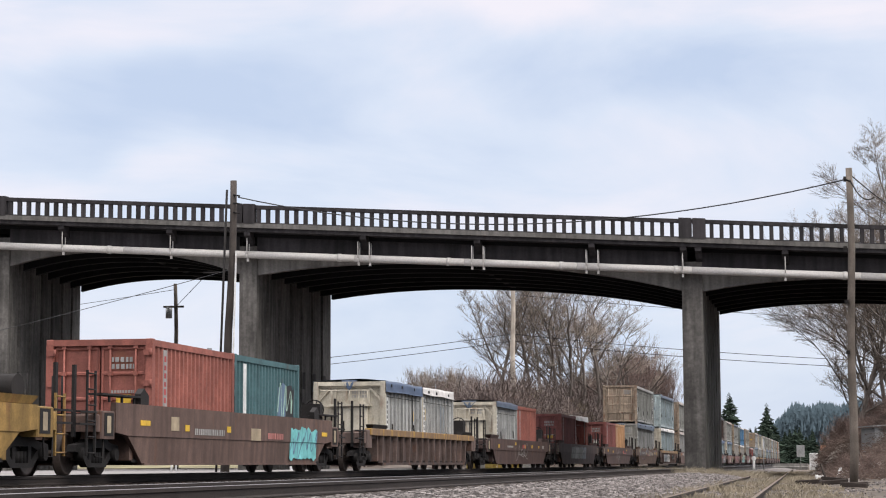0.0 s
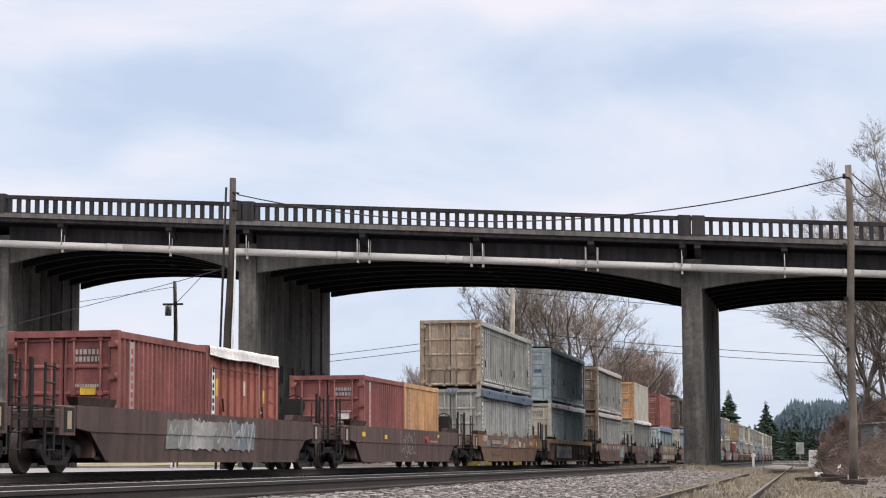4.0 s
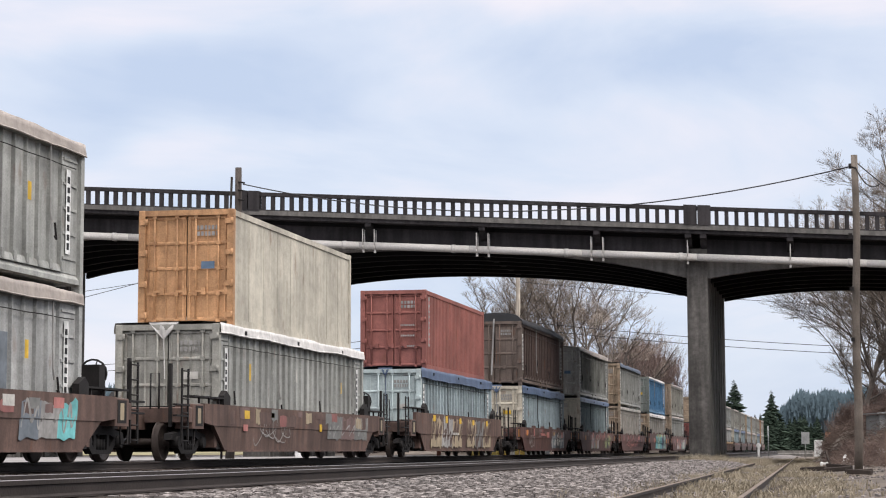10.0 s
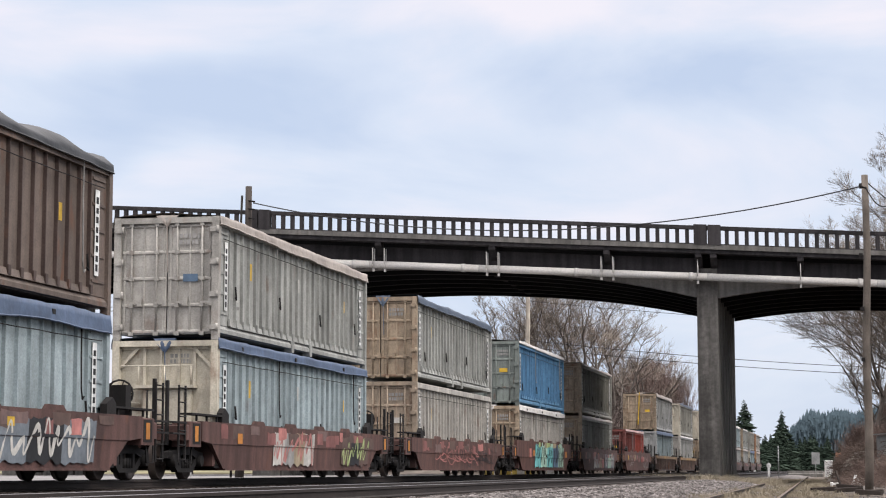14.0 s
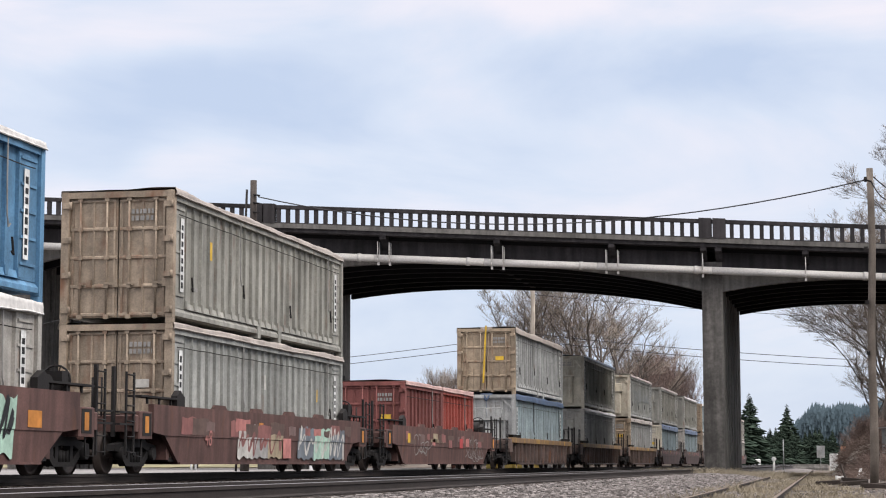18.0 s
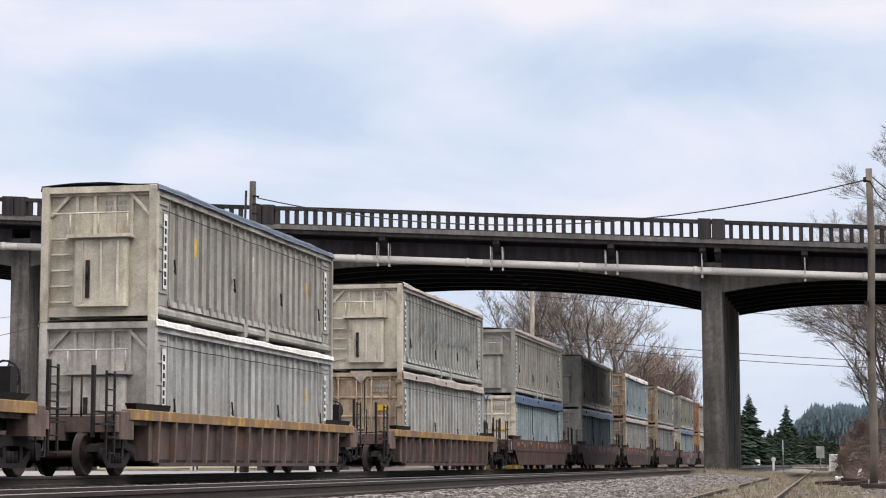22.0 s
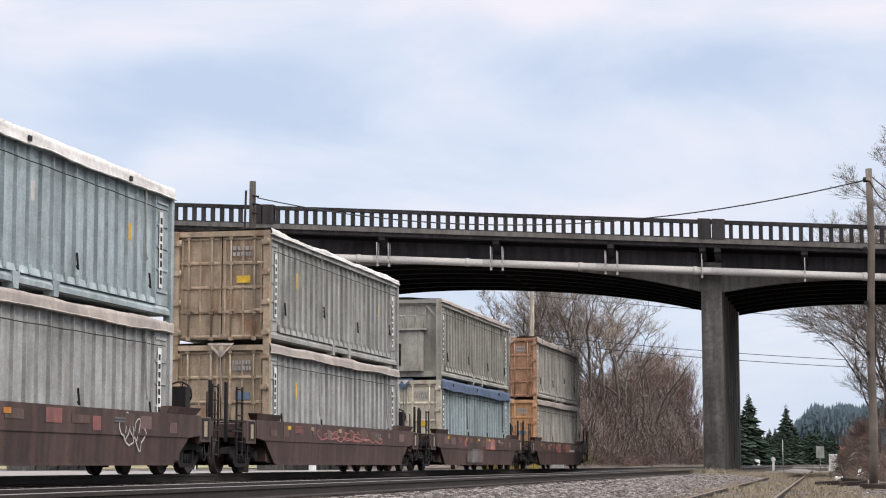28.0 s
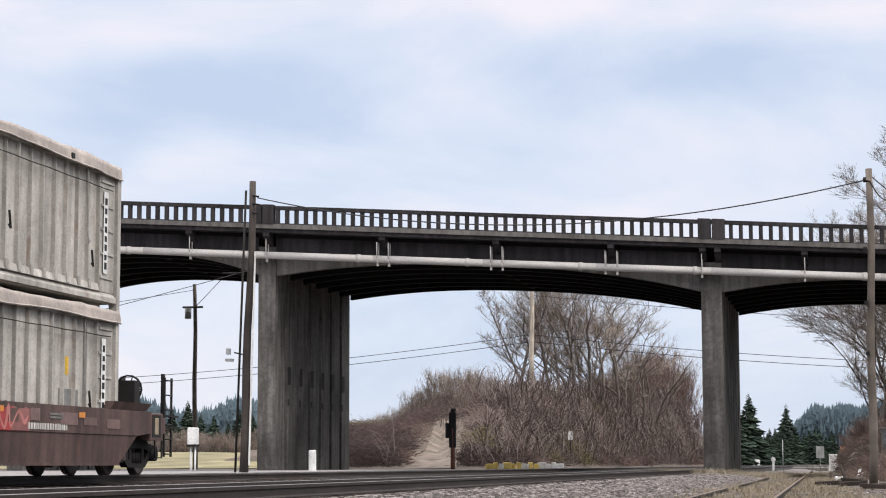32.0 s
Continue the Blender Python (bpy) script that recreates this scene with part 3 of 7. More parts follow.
    for name, (lo, hi, w0, w1) in rails.items():
        for s0, s1 in zip(cuts, cuts[1:]):
            sh = Shape()
            strip(sh, [bp(s0 + 0.004, w0, rail_top(s0) + lo), bp(s0 + 0.004, w1, rail_top(s0) + lo), bp(s0 + 0.004, w1, rail_top(s0) + hi), bp(s0 + 0.004, w0, rail_top(s0) + hi)],
                  [bp(s1 - 0.004, w0, rail_top(s1) + lo), bp(s1 - 0.004, w1, rail_top(s1) + lo), bp(s1 - 0.004, w1, rail_top(s1) + hi), bp(s1 - 0.004, w0, rail_top(s1) + hi)])
            part(name, sh, M_CONC, br)
    panels = [(-1.1, 0.12), (22.0, 23.34), (-14.6, -13.3), (42.1, 43.3)]
    for s0, s1 in panels:
        sh = Shape()
        mid = (s0 + s1) / 2
        for a, b in ((s0, mid - 0.03), (mid + 0.03, s1)):
            sh.hull([bp(a, -0.98, rail_top(a) - 1.0), bp(b, -0.98, rail_top(b) - 1.0), bp(b, -0.55, rail_top(b) - 1.0), bp(a, -0.55, rail_top(a) - 1.0),
                     bp(a, -0.98, rail_top(a) + 0.03), bp(b, -0.98, rail_top(b) + 0.03), bp(b, -0.55, rail_top(b) + 0.03), bp(a, -0.55, rail_top(a) + 0.03)])
        part("parapet_panel", sh, M_CONC, br, "solid concrete parapet panel over a pier")
    pitch = 0.4965
    me = None
    for k in range(150):
        s = -35.6 + pitch * k + 0.16
        if any(a - 0.12 < s < b + 0.12 for a, b in panels) or s > 42.0:
            continue
        if me is None:
            sh = Shape()
            c = 0.02
            prof = [(-0.1 + c, -0.13), (0.1 - c, -0.13), (0.1, -0.13 + c), (0.1, 0.13 - c), (0.1 - c, 0.13), (-0.1 + c, 0.13), (-0.1, 0.13 - c), (-0.1, -0.13 + c)]
            sh.prism(prof, lambda a, b: (a, b, -0.94), lambda a, b: (a, b, -0.19))
            me = mended(sh.mesh("baluster"))
        p = bp(s, -0.76, rail_top(s))
        part("baluster", me, M_CONC, br, m=pose(*p, 0, 0, BEARS))
    far = Shape()
    s0, s1 = cuts[0], cuts[-1]
    strip(far, [bp(s0, DEPTH + 0.35, rail_top(s0) - 1.3), bp(s0, DEPTH + 0.6, rail_top(s0) - 1.3), bp(s0, DEPTH + 0.6, rail_top(s0) - 0.1), bp(s0, DEPTH + 0.35, rail_top(s0) - 0.1)],
          [bp(s1, DEPTH + 0.35, rail_top(s1) - 1.3), bp(s1, DEPTH + 0.6, rail_top(s1) - 1.3), bp(s1, DEPTH + 0.6, rail_top(s1) - 0.1), bp(s1, DEPTH + 0.35, rail_top(s1) - 0.1)])
    part("far_parapet", far, M_CONC, br)
    # the water main along the near side, hung from the brackets
    pipe = thing("water_main", "long pale grey steel pipe hung along the bridge face", "pipe")
    zc = lambda s: rail_top(s) - 2.58
    for s0, s1 in zip(cuts, cuts[1:]):
        part("pipe_length", Shape().tube([bp(s0, -0.42, zc(s0)), bp(s1, -0.42, zc(s1))], 0.19, 18), M_PIPE, pipe)
        part("pipe_joint", Shape().tube([bp(s1 - 0.9, -0.42, zc(s1 - 0.9)), bp(s1 - 0.7, -0.42, zc(s1 - 0.7))], 0.215, 18), M_PIPE, pipe)
    for s in marks + [-0.35, 22.15]:
        for d in ((-0.3, 0.3) if s in (5.81, 11.72, 17.58) else (0.0,)):
            h = Shape()
            z = zc(s + d)
            ring = [bp(s + d, -0.42 + 0.215 * math.cos(a), z + 0.215 * math.sin(a)) for a in [radians(x) for x in range(180, 361, 20)]]
            h.tube(ring, 0.028, 6)
            for w in (-0.635, -0.205):
                h.tube([bp(s + d, w, z), bp(s + d, w, z + 0.85)], 0.028, 6)
            h.box(*[f(bp(s + d, -0.42, z)[i] + e) for f, i, e in ((float, 0, -0.05), (float, 0, 0.05), (float, 1, -0.06), (float, 1, 0.06))], z - 0.36, z - 0.2)
            part("hanger", h, M_PIPE, pipe, "pale painted pipe hanger")
    return br


build_bridge()

# ---------------------------------------------------------------- poles and wires


def cable(name, p, q, sag, r, label, n=24):
    p, q = Vector((*metres(p[0], p[1]), p[2])), Vector((*metres(q[0], q[1]), q[2]))
    sh = Shape().tube([p.lerp(q, i / n) - Vector((0, 0, sag * 4 * (i / n) * (1 - i / n))) for i in range(n + 1)], r, 5)
    return tagged(part(name, sh, M_WIRE), label, "cable")


def utility_pole(base, top, r0, r1, label):
    t = thing("utility_pole", label, "utility pole", "utility poles")
    nx, ny = metres(base[0], base[1])
    t.matrix_basis = pose(nx - base[0], ny - base[1], 0)
    b, e = Vector(base), Vector(top)
    pts = [b.lerp(e, i / 8) + Vector((0.03 * math.sin(i * 1.3), 0.02 * math.cos(i), 0)) for i in range(9)]
    part("pole", Shape().tube(pts, r0, 14, r1), M_WOOD, t)
    return t


def build_poles():
    # near pole at the spur
    p = utility_pole((0.74, 52.75, -0.6), (0.86, 52.78, 9.54), 0.14, 0.105, "weathered wooden utility pole with a bent top fitting")
    for z in (3.6, 5.2, 6.9, 7.6):
        part("step_plate", Shape().box(0.6, 0.72, 52.55, 52.68, z, z + 0.12), M_IRON, p)
    ins = Shape().tube([(0.86, 52.62, 9.1), (0.70, 52.55, 9.15)], 0.03, 6).tube([(0.70, 52.55, 9.08), (0.70, 52.55, 9.24)], 0.05, 8)
    part("insulator", ins, M_IRON, p)
    # pole at the bridge face with its conduit
    q = utility_pole((-21.67, 56.4, -0.4), (-21.41, 56.5, 10.75), 0.17, 0.12, "leaning dark wooden utility pole with a white-edged cable guard")
    q.children[0].data.materials[0] = surface("dark_pole_wood", (0.062, 0.052, 0.046), 0.95, 0, 0.6, 1.2, 22.0, 0.4, 0.4)
    part("conduit", Shape().tube([(-21.95, 56.3, -0.2), (-21.66, 56.4, 10.4)], 0.045, 8), M_IRON, q, "thin dark conduit")
    part("cable_guard", Shape().beam((-21.42, 56.3, 0.2), (-21.27, 56.36, 8.1), 0.05, 0.06), M_WHITE, q, "white plastic cable guard")
    arm = Shape().tube([(-21.62, 56.4, 4.25), (-22.05, 56.35, 4.35)], 0.03, 6)
    part("lamp_arm", arm, M_IRON, q)
    head = Shape().box(-22.35, -22.1, 56.2, 56.5, 4.02, 4.12).box(-22.33, -22.2, 56.25, 56.45, 4.28, 4.5)
    part("floodlight", head, M_GALV, q, "small grey floodlights")
    part("bracket_iron", Shape().tube([(-21.9, 56.3, 7.3), (-22.5, 56.25, 7.3)], 0.03, 6), M_IRON, q)
    for z in (9.55, 9.9, 10.2):
        part("insulator", Shape().tube([(-21.4, 56.4, z), (-21.15, 56.35, z - 0.05)], 0.035, 6), M_IRON, q)
    # far pole beyond the access road, with a transformer can
    r = utility_pole((-39.0, 93.3, -0.4), (-39.15, 93.3, 11.35), 0.16, 0.11, "distant wooden utility pole with a small transformer")
    part("transformer", Shape().tube([(-39.5, 93.1, 9.2), (-39.5, 93.1, 9.85)], 0.2, 10), M_GALV, r, "small grey transformer can")
    part("crossarm", Shape().box(-39.9, -38.6, 93.2, 93.3, 9.86, 9.98), M_WOOD, r)
    part("guy_wire", Shape().tube([(-39.1, 93.2, 9.9), (-36.1, 92.5, 12.6)], 0.02, 5), M_WIRE, r)
    # pale pole among the trees on the bank
    s = utility_pole((-28.6, 149.0, 5.0), (-28.55, 149.0, 17.3), 0.24, 0.2, "pale grey utility pole standing among bare trees")
    s.children[0].data.materials[0] = surface("bleached_pole", (0.50, 0.44, 0.37), 0.95, 0, 0.7, 1.2, 22.0, 0.3, 0.3)
    # wires
    cable("overhead_wire", (-21.2, 56.36, 10.1), (0.72, 52.6, 9.15), 1.22, 0.022, "dark sagging overhead cable between two poles")
    cable("service_wire", (0.9, 52.75, 9.3), (6.5, 62.0, 8.3), 0.7, 0.02, "thin service cable running off from a pole")
    cable("service_wire", (0.86, 52.7, 9.15), (1.6, 52.9, 8.6), 0.3, 0.02, "loose loop of cable at a pole top")
    for dz in (0.0, -0.65):
        cable("power_line", (-95.0, 150.0, 8.4 + dz), (-28.6, 149.0, 12.3 + dz), 1.0, 0.03, "thin power line across the sky")
        cable("power_line", (-28.6, 149.0, 12.3 + dz), (30.0, 160.0, 9.0 + dz), 0.9, 0.03, "thin power line across the sky")
    cable("power_line", (-28.6, 149.0, 16.0), (40.0, 165.0, 12.6), 0.9, 0.025, "thin power line across the sky")
    cable("power_line", (-110.0, 130.0, 7.5), (-21.6, 56.5, 7.4), 1.2, 0.015, "thin power line across the sky")
    cable("power_line", (-110.0, 132.0, 12.6), (-39.1, 93.3, 11.0), 1.0, 0.018, "thin power line across the sky")


build_poles()

# ---------------------------------------------------------------- the train
SPEED, MID = 17.156, 16.0                  # metres a second towards the camera's left; where each unit stands at 16 s
ROLLING = []                              # (thing, place at MID, height, turn)
CACHE = {}


MODE = ["plain"]


def cached(key, make):
    key = (MODE[0], key)
    if key not in CACHE:
        CACHE[key] = make()
    return CACHE[key]


STRETCHED = set()


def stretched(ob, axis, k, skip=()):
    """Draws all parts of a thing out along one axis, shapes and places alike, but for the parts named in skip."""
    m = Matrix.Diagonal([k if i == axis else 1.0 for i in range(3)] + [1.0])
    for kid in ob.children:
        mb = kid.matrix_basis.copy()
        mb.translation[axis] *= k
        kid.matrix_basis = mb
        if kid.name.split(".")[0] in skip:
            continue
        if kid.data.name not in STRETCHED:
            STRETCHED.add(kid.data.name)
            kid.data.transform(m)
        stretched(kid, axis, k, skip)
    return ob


WELL = 1.2                                # 48-foot wells; the 40-foot car is stretched to fit the camera's view


def rolling(ob, c, z):
    ROLLING.append((ob, c, z))
    ob.matrix_basis = pose(TRAIN_X, c, z)
    return ob


def spun(profile, n=20):
    """A ring about the x axis from (x, radius) pairs."""
    sh = Shape()
    m = len(profile)
    for x, r in profile:
        for j in range(n):
            t = 2 * math.pi * j / n
            sh.v.append((x, r * math.cos(t), r * math.sin(t)))
    for i in range(m - 1):
        for j in range(n):
            j2 = (j + 1) % n
            sh.f.append((i * n + j, (i + 1) * n + j, (i + 1) * n + j2, i * n + j2))
            sh.s.append(True)
    sh.f.append(tuple(range(n)))
    sh.f.append(tuple((m - 1) * n + n - 1 - j for j in range(n)))
    sh.s += [False, False]
    return sh


def wheelset_mesh():
    sh = Shape()
    for d in (1, -1):
        w = spun([(0.68 * d, 0.10), (0.68 * d, 0.36), (0.685 * d, 0.45), (0.715 * d, 0.45), (0.72 * d, 0.425), (0.82 * d, 0.415), (0.825 * d, 0.37), (0.79 * d, 0.34), (0.765 * d, 0.16), (0.83 * d, 0.13), (0.83 * d, 0.05)])
        k = len(sh.v)
        sh.v += w.v
        sh.f += [tuple(k + i for i in q) for q in w.f]
        sh.s += w.s
    sh.tube([(-1.05, 0, 0), (1.05, 0, 0)], 0.085, 10)
    return mended(sh.mesh("wheelset"))


def frame_mesh(d):
    """One cast side frame with its spring nest, facing outwards by d."""
    sh = Shape()
    top = [(-1.2, 0.47), (-1.16, 0.60), (-0.62, 0.66), (-0.5, 0.74), (0.5, 0.74), (0.62, 0.66), (1.16, 0.60), (1.2, 0.47), (0.98, 0.45), (0.6, 0.50), (0.42, 0.55), (-0.42, 0.55), (-0.6, 0.50), (-0.98, 0.45)]
    sh.prism(top, lambda y, z: (d * 0.93, y, z), lambda y, z: (d * 1.12, y, z))
    low = [(-0.95, 0.47), (-0.72, 0.50), (-0.36, 0.25), (0.36, 0.25), (0.72, 0.50), (0.95, 0.47), (0.5, 0.16), (-0.5, 0.16)]
    sh.prism(low, lambda y, z: (d * 0.95, y, z), lambda y, z: (d * 1.1, y, z))
    for y in (-0.36, 0.36):
        sh.box(min(d * 0.95, d * 1.1), max(d * 0.95, d * 1.1), y - 0.07, y + 0.07, 0.25, 0.56)
    for y in (-0.16, 0.0, 0.16):
        sh.tube([(d * 1.05, y, 0.25), (d * 1.05, y, 0.46)], 0.07, 8)
    for y in (-0.88, 0.88):
        sh.tube([(d * 1.0, y, 0.42), (d * 1.2, y, 0.42)], 0.13, 12)
    return mended(sh.mesh("side_frame"))


def truck_parts(car, y):
    bol = cached("bolster", lambda: Shape().box(-0.95, 0.95, -0.18, 0.18, 0.45, 0.72).box(-0.3, 0.3, -0.3, 0.3, 0.6, 0.8).mesh("truck_bolster"))
    tr = part("truck", bol, M_IRON, car, "dark greasy four-wheel truck", pose(0, y, 0))
    for d in (1, -1):
        part("side_frame", cached(("side_frame", d), lambda: frame_mesh(d)), M_IRON, tr)
    for o in (-0.88, 0.88):
        part("wheelset", cached("wheelset", wheelset_mesh), M_WHEEL, tr, "dark steel wheels on an axle", pose(0, o, 0.42))


def ladder(x, y, z0, z1, w, rungs):
    sh = Shape()
    for o in (-w / 2, w / 2):
        sh.beam((x, y + o, z0), (x, y + o, z1), 0.035, 0.05)
    for i in range(rungs):
        z = z0 + 0.06 + (z1 - z0 - 0.12) * i / max(1, rungs - 1)
        sh.tube([(x + 0.02, y - w / 2, z), (x + 0.02, y + w / 2, z)], 0.016, 6)
    return sh


def well_car(c, style, body, chord=None, half=9.0, brake=True, tank=False, label="", last=False, tall=0.0):
    """A container well car: two deep sides, end platforms, trucks, steps and couplers; tall raises the top of its sides."""
    M = paint(body)
    C = paint(chord) if chord else M
    car = thing("well_car", label, "railway car", "container well cars")
    for d in (1, -1):
        if style == "smooth":
            def side():
                sh = Shape()
                up = [(-7.35, 0.86), (-6.75, 0.80), (6.75, 0.80), (7.35, 0.86), (7.35, 1.30 + tall), (-7.35, 1.30 + tall)]
                sh.prism(up, lambda y, z: (d * 1.33, y, z), lambda y, z: (d * 1.45, y, z))
                lo = [(-5.95, 0.24), (5.95, 0.24), (6.72, 0.798), (-6.72, 0.798)]
                sh.prism(lo, lambda y, z: (d * 1.33, y, z), lambda y, z: (d * (1.43 - 0.03 * (z < 0.5)), y, z))
                sh.box(min(d * 1.2, d * 1.44), max(d * 1.2, d * 1.44), -5.9, 5.9, 0.2, 0.245)
                return mended(sh.mesh("side_sill"))
            sill = part("side_sill", cached(("smooth", d, tall), side), M, car, "deep riveted plate side")
            for y in (-3.6, -1.2, 1.2, 3.6) if body in ("car_tan", "car_red") else ():
                part("side_lug", cached(("lug", d), lambda: mended(Shape().prism([(-0.42, 1.30), (0.42, 1.30), (0.3, 1.40), (-0.3, 1.40)], lambda y, z: (d * 1.36, y, z), lambda y, z: (d * 1.43, y, z)).mesh("side_lug"))), M, sill, m=pose(0, y, tall))
        else:
            def plate():
                sh = Shape()
                lo = [(-6.1, 0.22), (6.1, 0.22), (6.35, 0.4), (6.35, 1.12), (-6.35, 1.12), (-6.35, 0.4)]
                sh.prism(lo, lambda y, z: (d * 1.27, y, z), lambda y, z: (d * 1.32, y, z))
                sh.box(min(d * 1.2, d * 1.43), max(d * 1.2, d * 1.43), -6.1, 6.1, 0.18, 0.26)
                return mended(sh.mesh("side_plate"))
            def top():
                return Shape().chamfer(min(d * 1.26, d * 1.47), max(d * 1.26, d * 1.47), -7.6, 7.6, 1.12, 1.33, 0.015).mesh("top_chord")
            pl = part("side_plate", cached(("rib_plate", d), plate), paint("rib_plate"), car, "rusty recessed side plate in a darker tone than the ribs")
            part("top_chord", cached(("rib_chord", d), top), C, car, "worn yellow top chord" if chord == "chord_yellow" else "")
            rib = cached(("rib", d), lambda: mended(Shape().hull([(d * 1.32, -0.05, 0.26), (d * 1.43, -0.04, 0.26), (d * 1.43, 0.04, 0.26), (d * 1.32, 0.05, 0.26), (d * 1.32, -0.05, 1.12), (d * 1.465, -0.04, 1.12), (d * 1.465, 0.04, 1.12), (d * 1.32, 0.05, 1.12)]).mesh("side_rib")))
            for k in range(15):
                part("side_rib", rib, M, pl, m=pose(0, -6.15 + 12.3 * k / 14, 0))
    part("well_floor", cached("well_floor", lambda: Shape().box(-1.33, 1.33, -6.3, -5.2, 0.26, 0.33).box(-1.33, 1.33, 5.2, 6.3, 0.26, 0.33).box(-1.33, 1.33, -0.5, 0.5, 0.26, 0.33).box(-1.33, -1.1, -5.2, 5.2, 0.27, 0.32).box(1.1, 1.33, -5.2, 5.2, 0.27, 0.32).mesh("well_floor")), M_IRON, car)
    for e in (1, -1):
        part("end_platform", cached(("plat", e), lambda: Shape().box(-1.3, 1.3, *sorted((e * 6.42, e * 8.0)), 1.02, 1.16).mesh("end_platform")), M, car)
        part("draft_sill", cached(("draft", e, half), lambda: Shape().box(-0.34, 0.34, *sorted((e * 6.42, e * (half + 0.12))), 0.70, 1.02).mesh("draft_sill")), M, car)
        part("bulkhead", cached(("bulk", e), lambda: Shape().box(-1.33, 1.33, *sorted((e * 6.25, e * 6.42)), 0.3, 1.2).mesh("bulkhead")), M, car)
        part("end_sill", cached(("esill", e), lambda: Shape().chamfer(-1.42, 1.42, *sorted((e * 8.0, e * 8.16)), 0.86, 1.2, 0.02).mesh("end_sill")), M, car)
        for x in (-0.9, 0.9):
            part("brace", cached(("brace", e), lambda: Shape().beam((0, e * 6.5, 0.85), (0, e * 7.98, 0.95), 0.12, 0.18).mesh("brace")), M_IRON, car, m=pose(x, 0, 0))
        grate = cached(("grate", e), lambda: Shape().box(-1.25, 1.25, *sorted((e * 6.7, e * 7.9)), 1.2, 1.235).mesh("walkway"))
        part("walkway", grate, M_IRON, car, "dark steel walkway grating")
        for d in (1, -1):
            def tray():
                y0, y1, y2 = e * 5.55, e * 7.2, e * 7.35
                lo = [(y0, 1.31), (y1, 1.31), (y2, 1.46), (y0 + e * 0.05, 1.46)]
                return mended(Shape().prism(lo, lambda y, z: (d * 1.22, y, z), lambda y, z: (d * (1.40 + 0.4 * (z - 1.31)), y, z)).mesh("corner_guide"))
            def ledge():
                sh = Shape().box(*sorted((d * 1.12, d * 1.44)), *sorted((e * 6.1, e * 7.95)), 1.43, 1.47)
                for y in (6.3, 6.9, 7.5):
                    sh.box(*sorted((d * 1.36, d * 1.40)), *sorted((e * y, e * (y + 0.05))), 1.3, 1.43)
                stop = [(e * 5.7, 1.30), (e * 6.12, 1.30), (e * 6.12, 1.52), (e * 5.95, 1.64), (e * 5.7, 1.5)]
                return mended(sh.prism(stop, lambda y, z: (d * 1.3, y, z), lambda y, z: (d * 1.44, y, z)).mesh("corner_guide"))
            if body in ("car_red", "car_brown"):
                part("corner_guide", cached(("ledge", e, d), ledge), M_IRON, car, "dark ledge and stop of a container guide", pose(0, 0, tall))
            else:
                part("corner_guide", cached(("tray", e, d), tray), M if style == "smooth" else M_IRON, car, "sloped container corner guide", pose(0, 0, tall))
            part("side_step", cached(("steps", e, d), lambda: Shape().box(*sorted((d * 1.30, d * 1.40)), *sorted((e * 8.1, e * 8.85)), 1.22, 1.26).box(*sorted((d * 1.30, d * 1.40)), *sorted((e * 8.1, e * 8.85)), 0.98, 1.02).mesh("side_step")), M_IRON, car)
            part("stanchion", cached(("stanch", e, d), lambda: Shape().beam((d * 1.15, e * 8.62, 0.75), (d * 1.15, e * 8.62, 2.15), 0.06, 0.09).mesh("stanchion")), M_IRON, car)
            frame_ = cached(("placard", e, d), lambda: Shape().box(*sorted((d * 1.435, d * 1.442)), *sorted((e * 7.44, e * 7.86)), 0.78, 1.24).mesh("placard"))
            if style == "smooth":
                pl_ = part("placard", frame_, M_IRON, car, "dark framed placard holder")
                part("placard_face", cached(("placard_face", e, d), lambda: Shape().box(*sorted((d * 1.442, d * 1.446)), *sorted((e * 7.56, e * 7.74)), 0.84, 1.18).mesh("placard_face")), SPRAYS["orange" if body == "car_red" else "tan"], pl_)
            box_ = cached(("endbox", e, d), lambda: Shape().chamfer(*sorted((d * 1.0, d * 1.435)), *sorted((e * 7.36, e * 8.0)), 0.72, 1.28, 0.02).mesh("end_box"))
            part("end_box", box_, M, car)
            part("step_ladder", cached(("ladder", e, d, body == "car_gold"), lambda: ladder(d * 1.38, e * 8.35, 0.38, 1.55 if body == "car_gold" else 2.05, 0.36, 4 if body == "car_gold" else 6)), M_IRON if body != "car_gold" else M, car, "narrow steel step ladder")
            part("handrail", cached(("hand", e, d), lambda: Shape().tube([(d * 0.75, e * 8.3, 1.16), (d * 0.75, e * 8.3, 1.95), (d * 0.55, e * 8.3, 1.95), (d * 0.55, e * 8.3, 1.16)], 0.02, 6)), M_IRON, car)
            part("stirrup", cached(("stirrup", e, d), lambda: Shape().tube([(d * 1.36, e * 7.75, 0.86), (d * 1.36, e * 7.75, 0.36), (d * 1.36, e * 8.1, 0.36), (d * 1.36, e * 8.1, 0.86)], 0.02, 6)), M_IRON, car)
        hose = Shape().tube([(0.32, e * (half - 0.1), 0.8), (0.34, e * (half + 0.05), 0.5), (0.3, e * (half + 0.22), 0.42)], 0.03, 6)
        part("air_hose", cached(("hose", e, half), lambda: hose.mesh("air_hose")), M_BLACK, car)
        kn = cached(("coupler", e, half), lambda: Shape().chamfer(-0.16, 0.16, *sorted((e * half, e * (half + 0.38))), 0.70, 0.98, 0.04).box(-0.1, 0.1, *sorted((e * (half - 0.4), e * half)), 0.76, 0.92).mesh("coupler"))
        if not (last and e > 0):
            part("coupler", kn, M_IRON, car)
        truck_parts(car, e * 7.45)
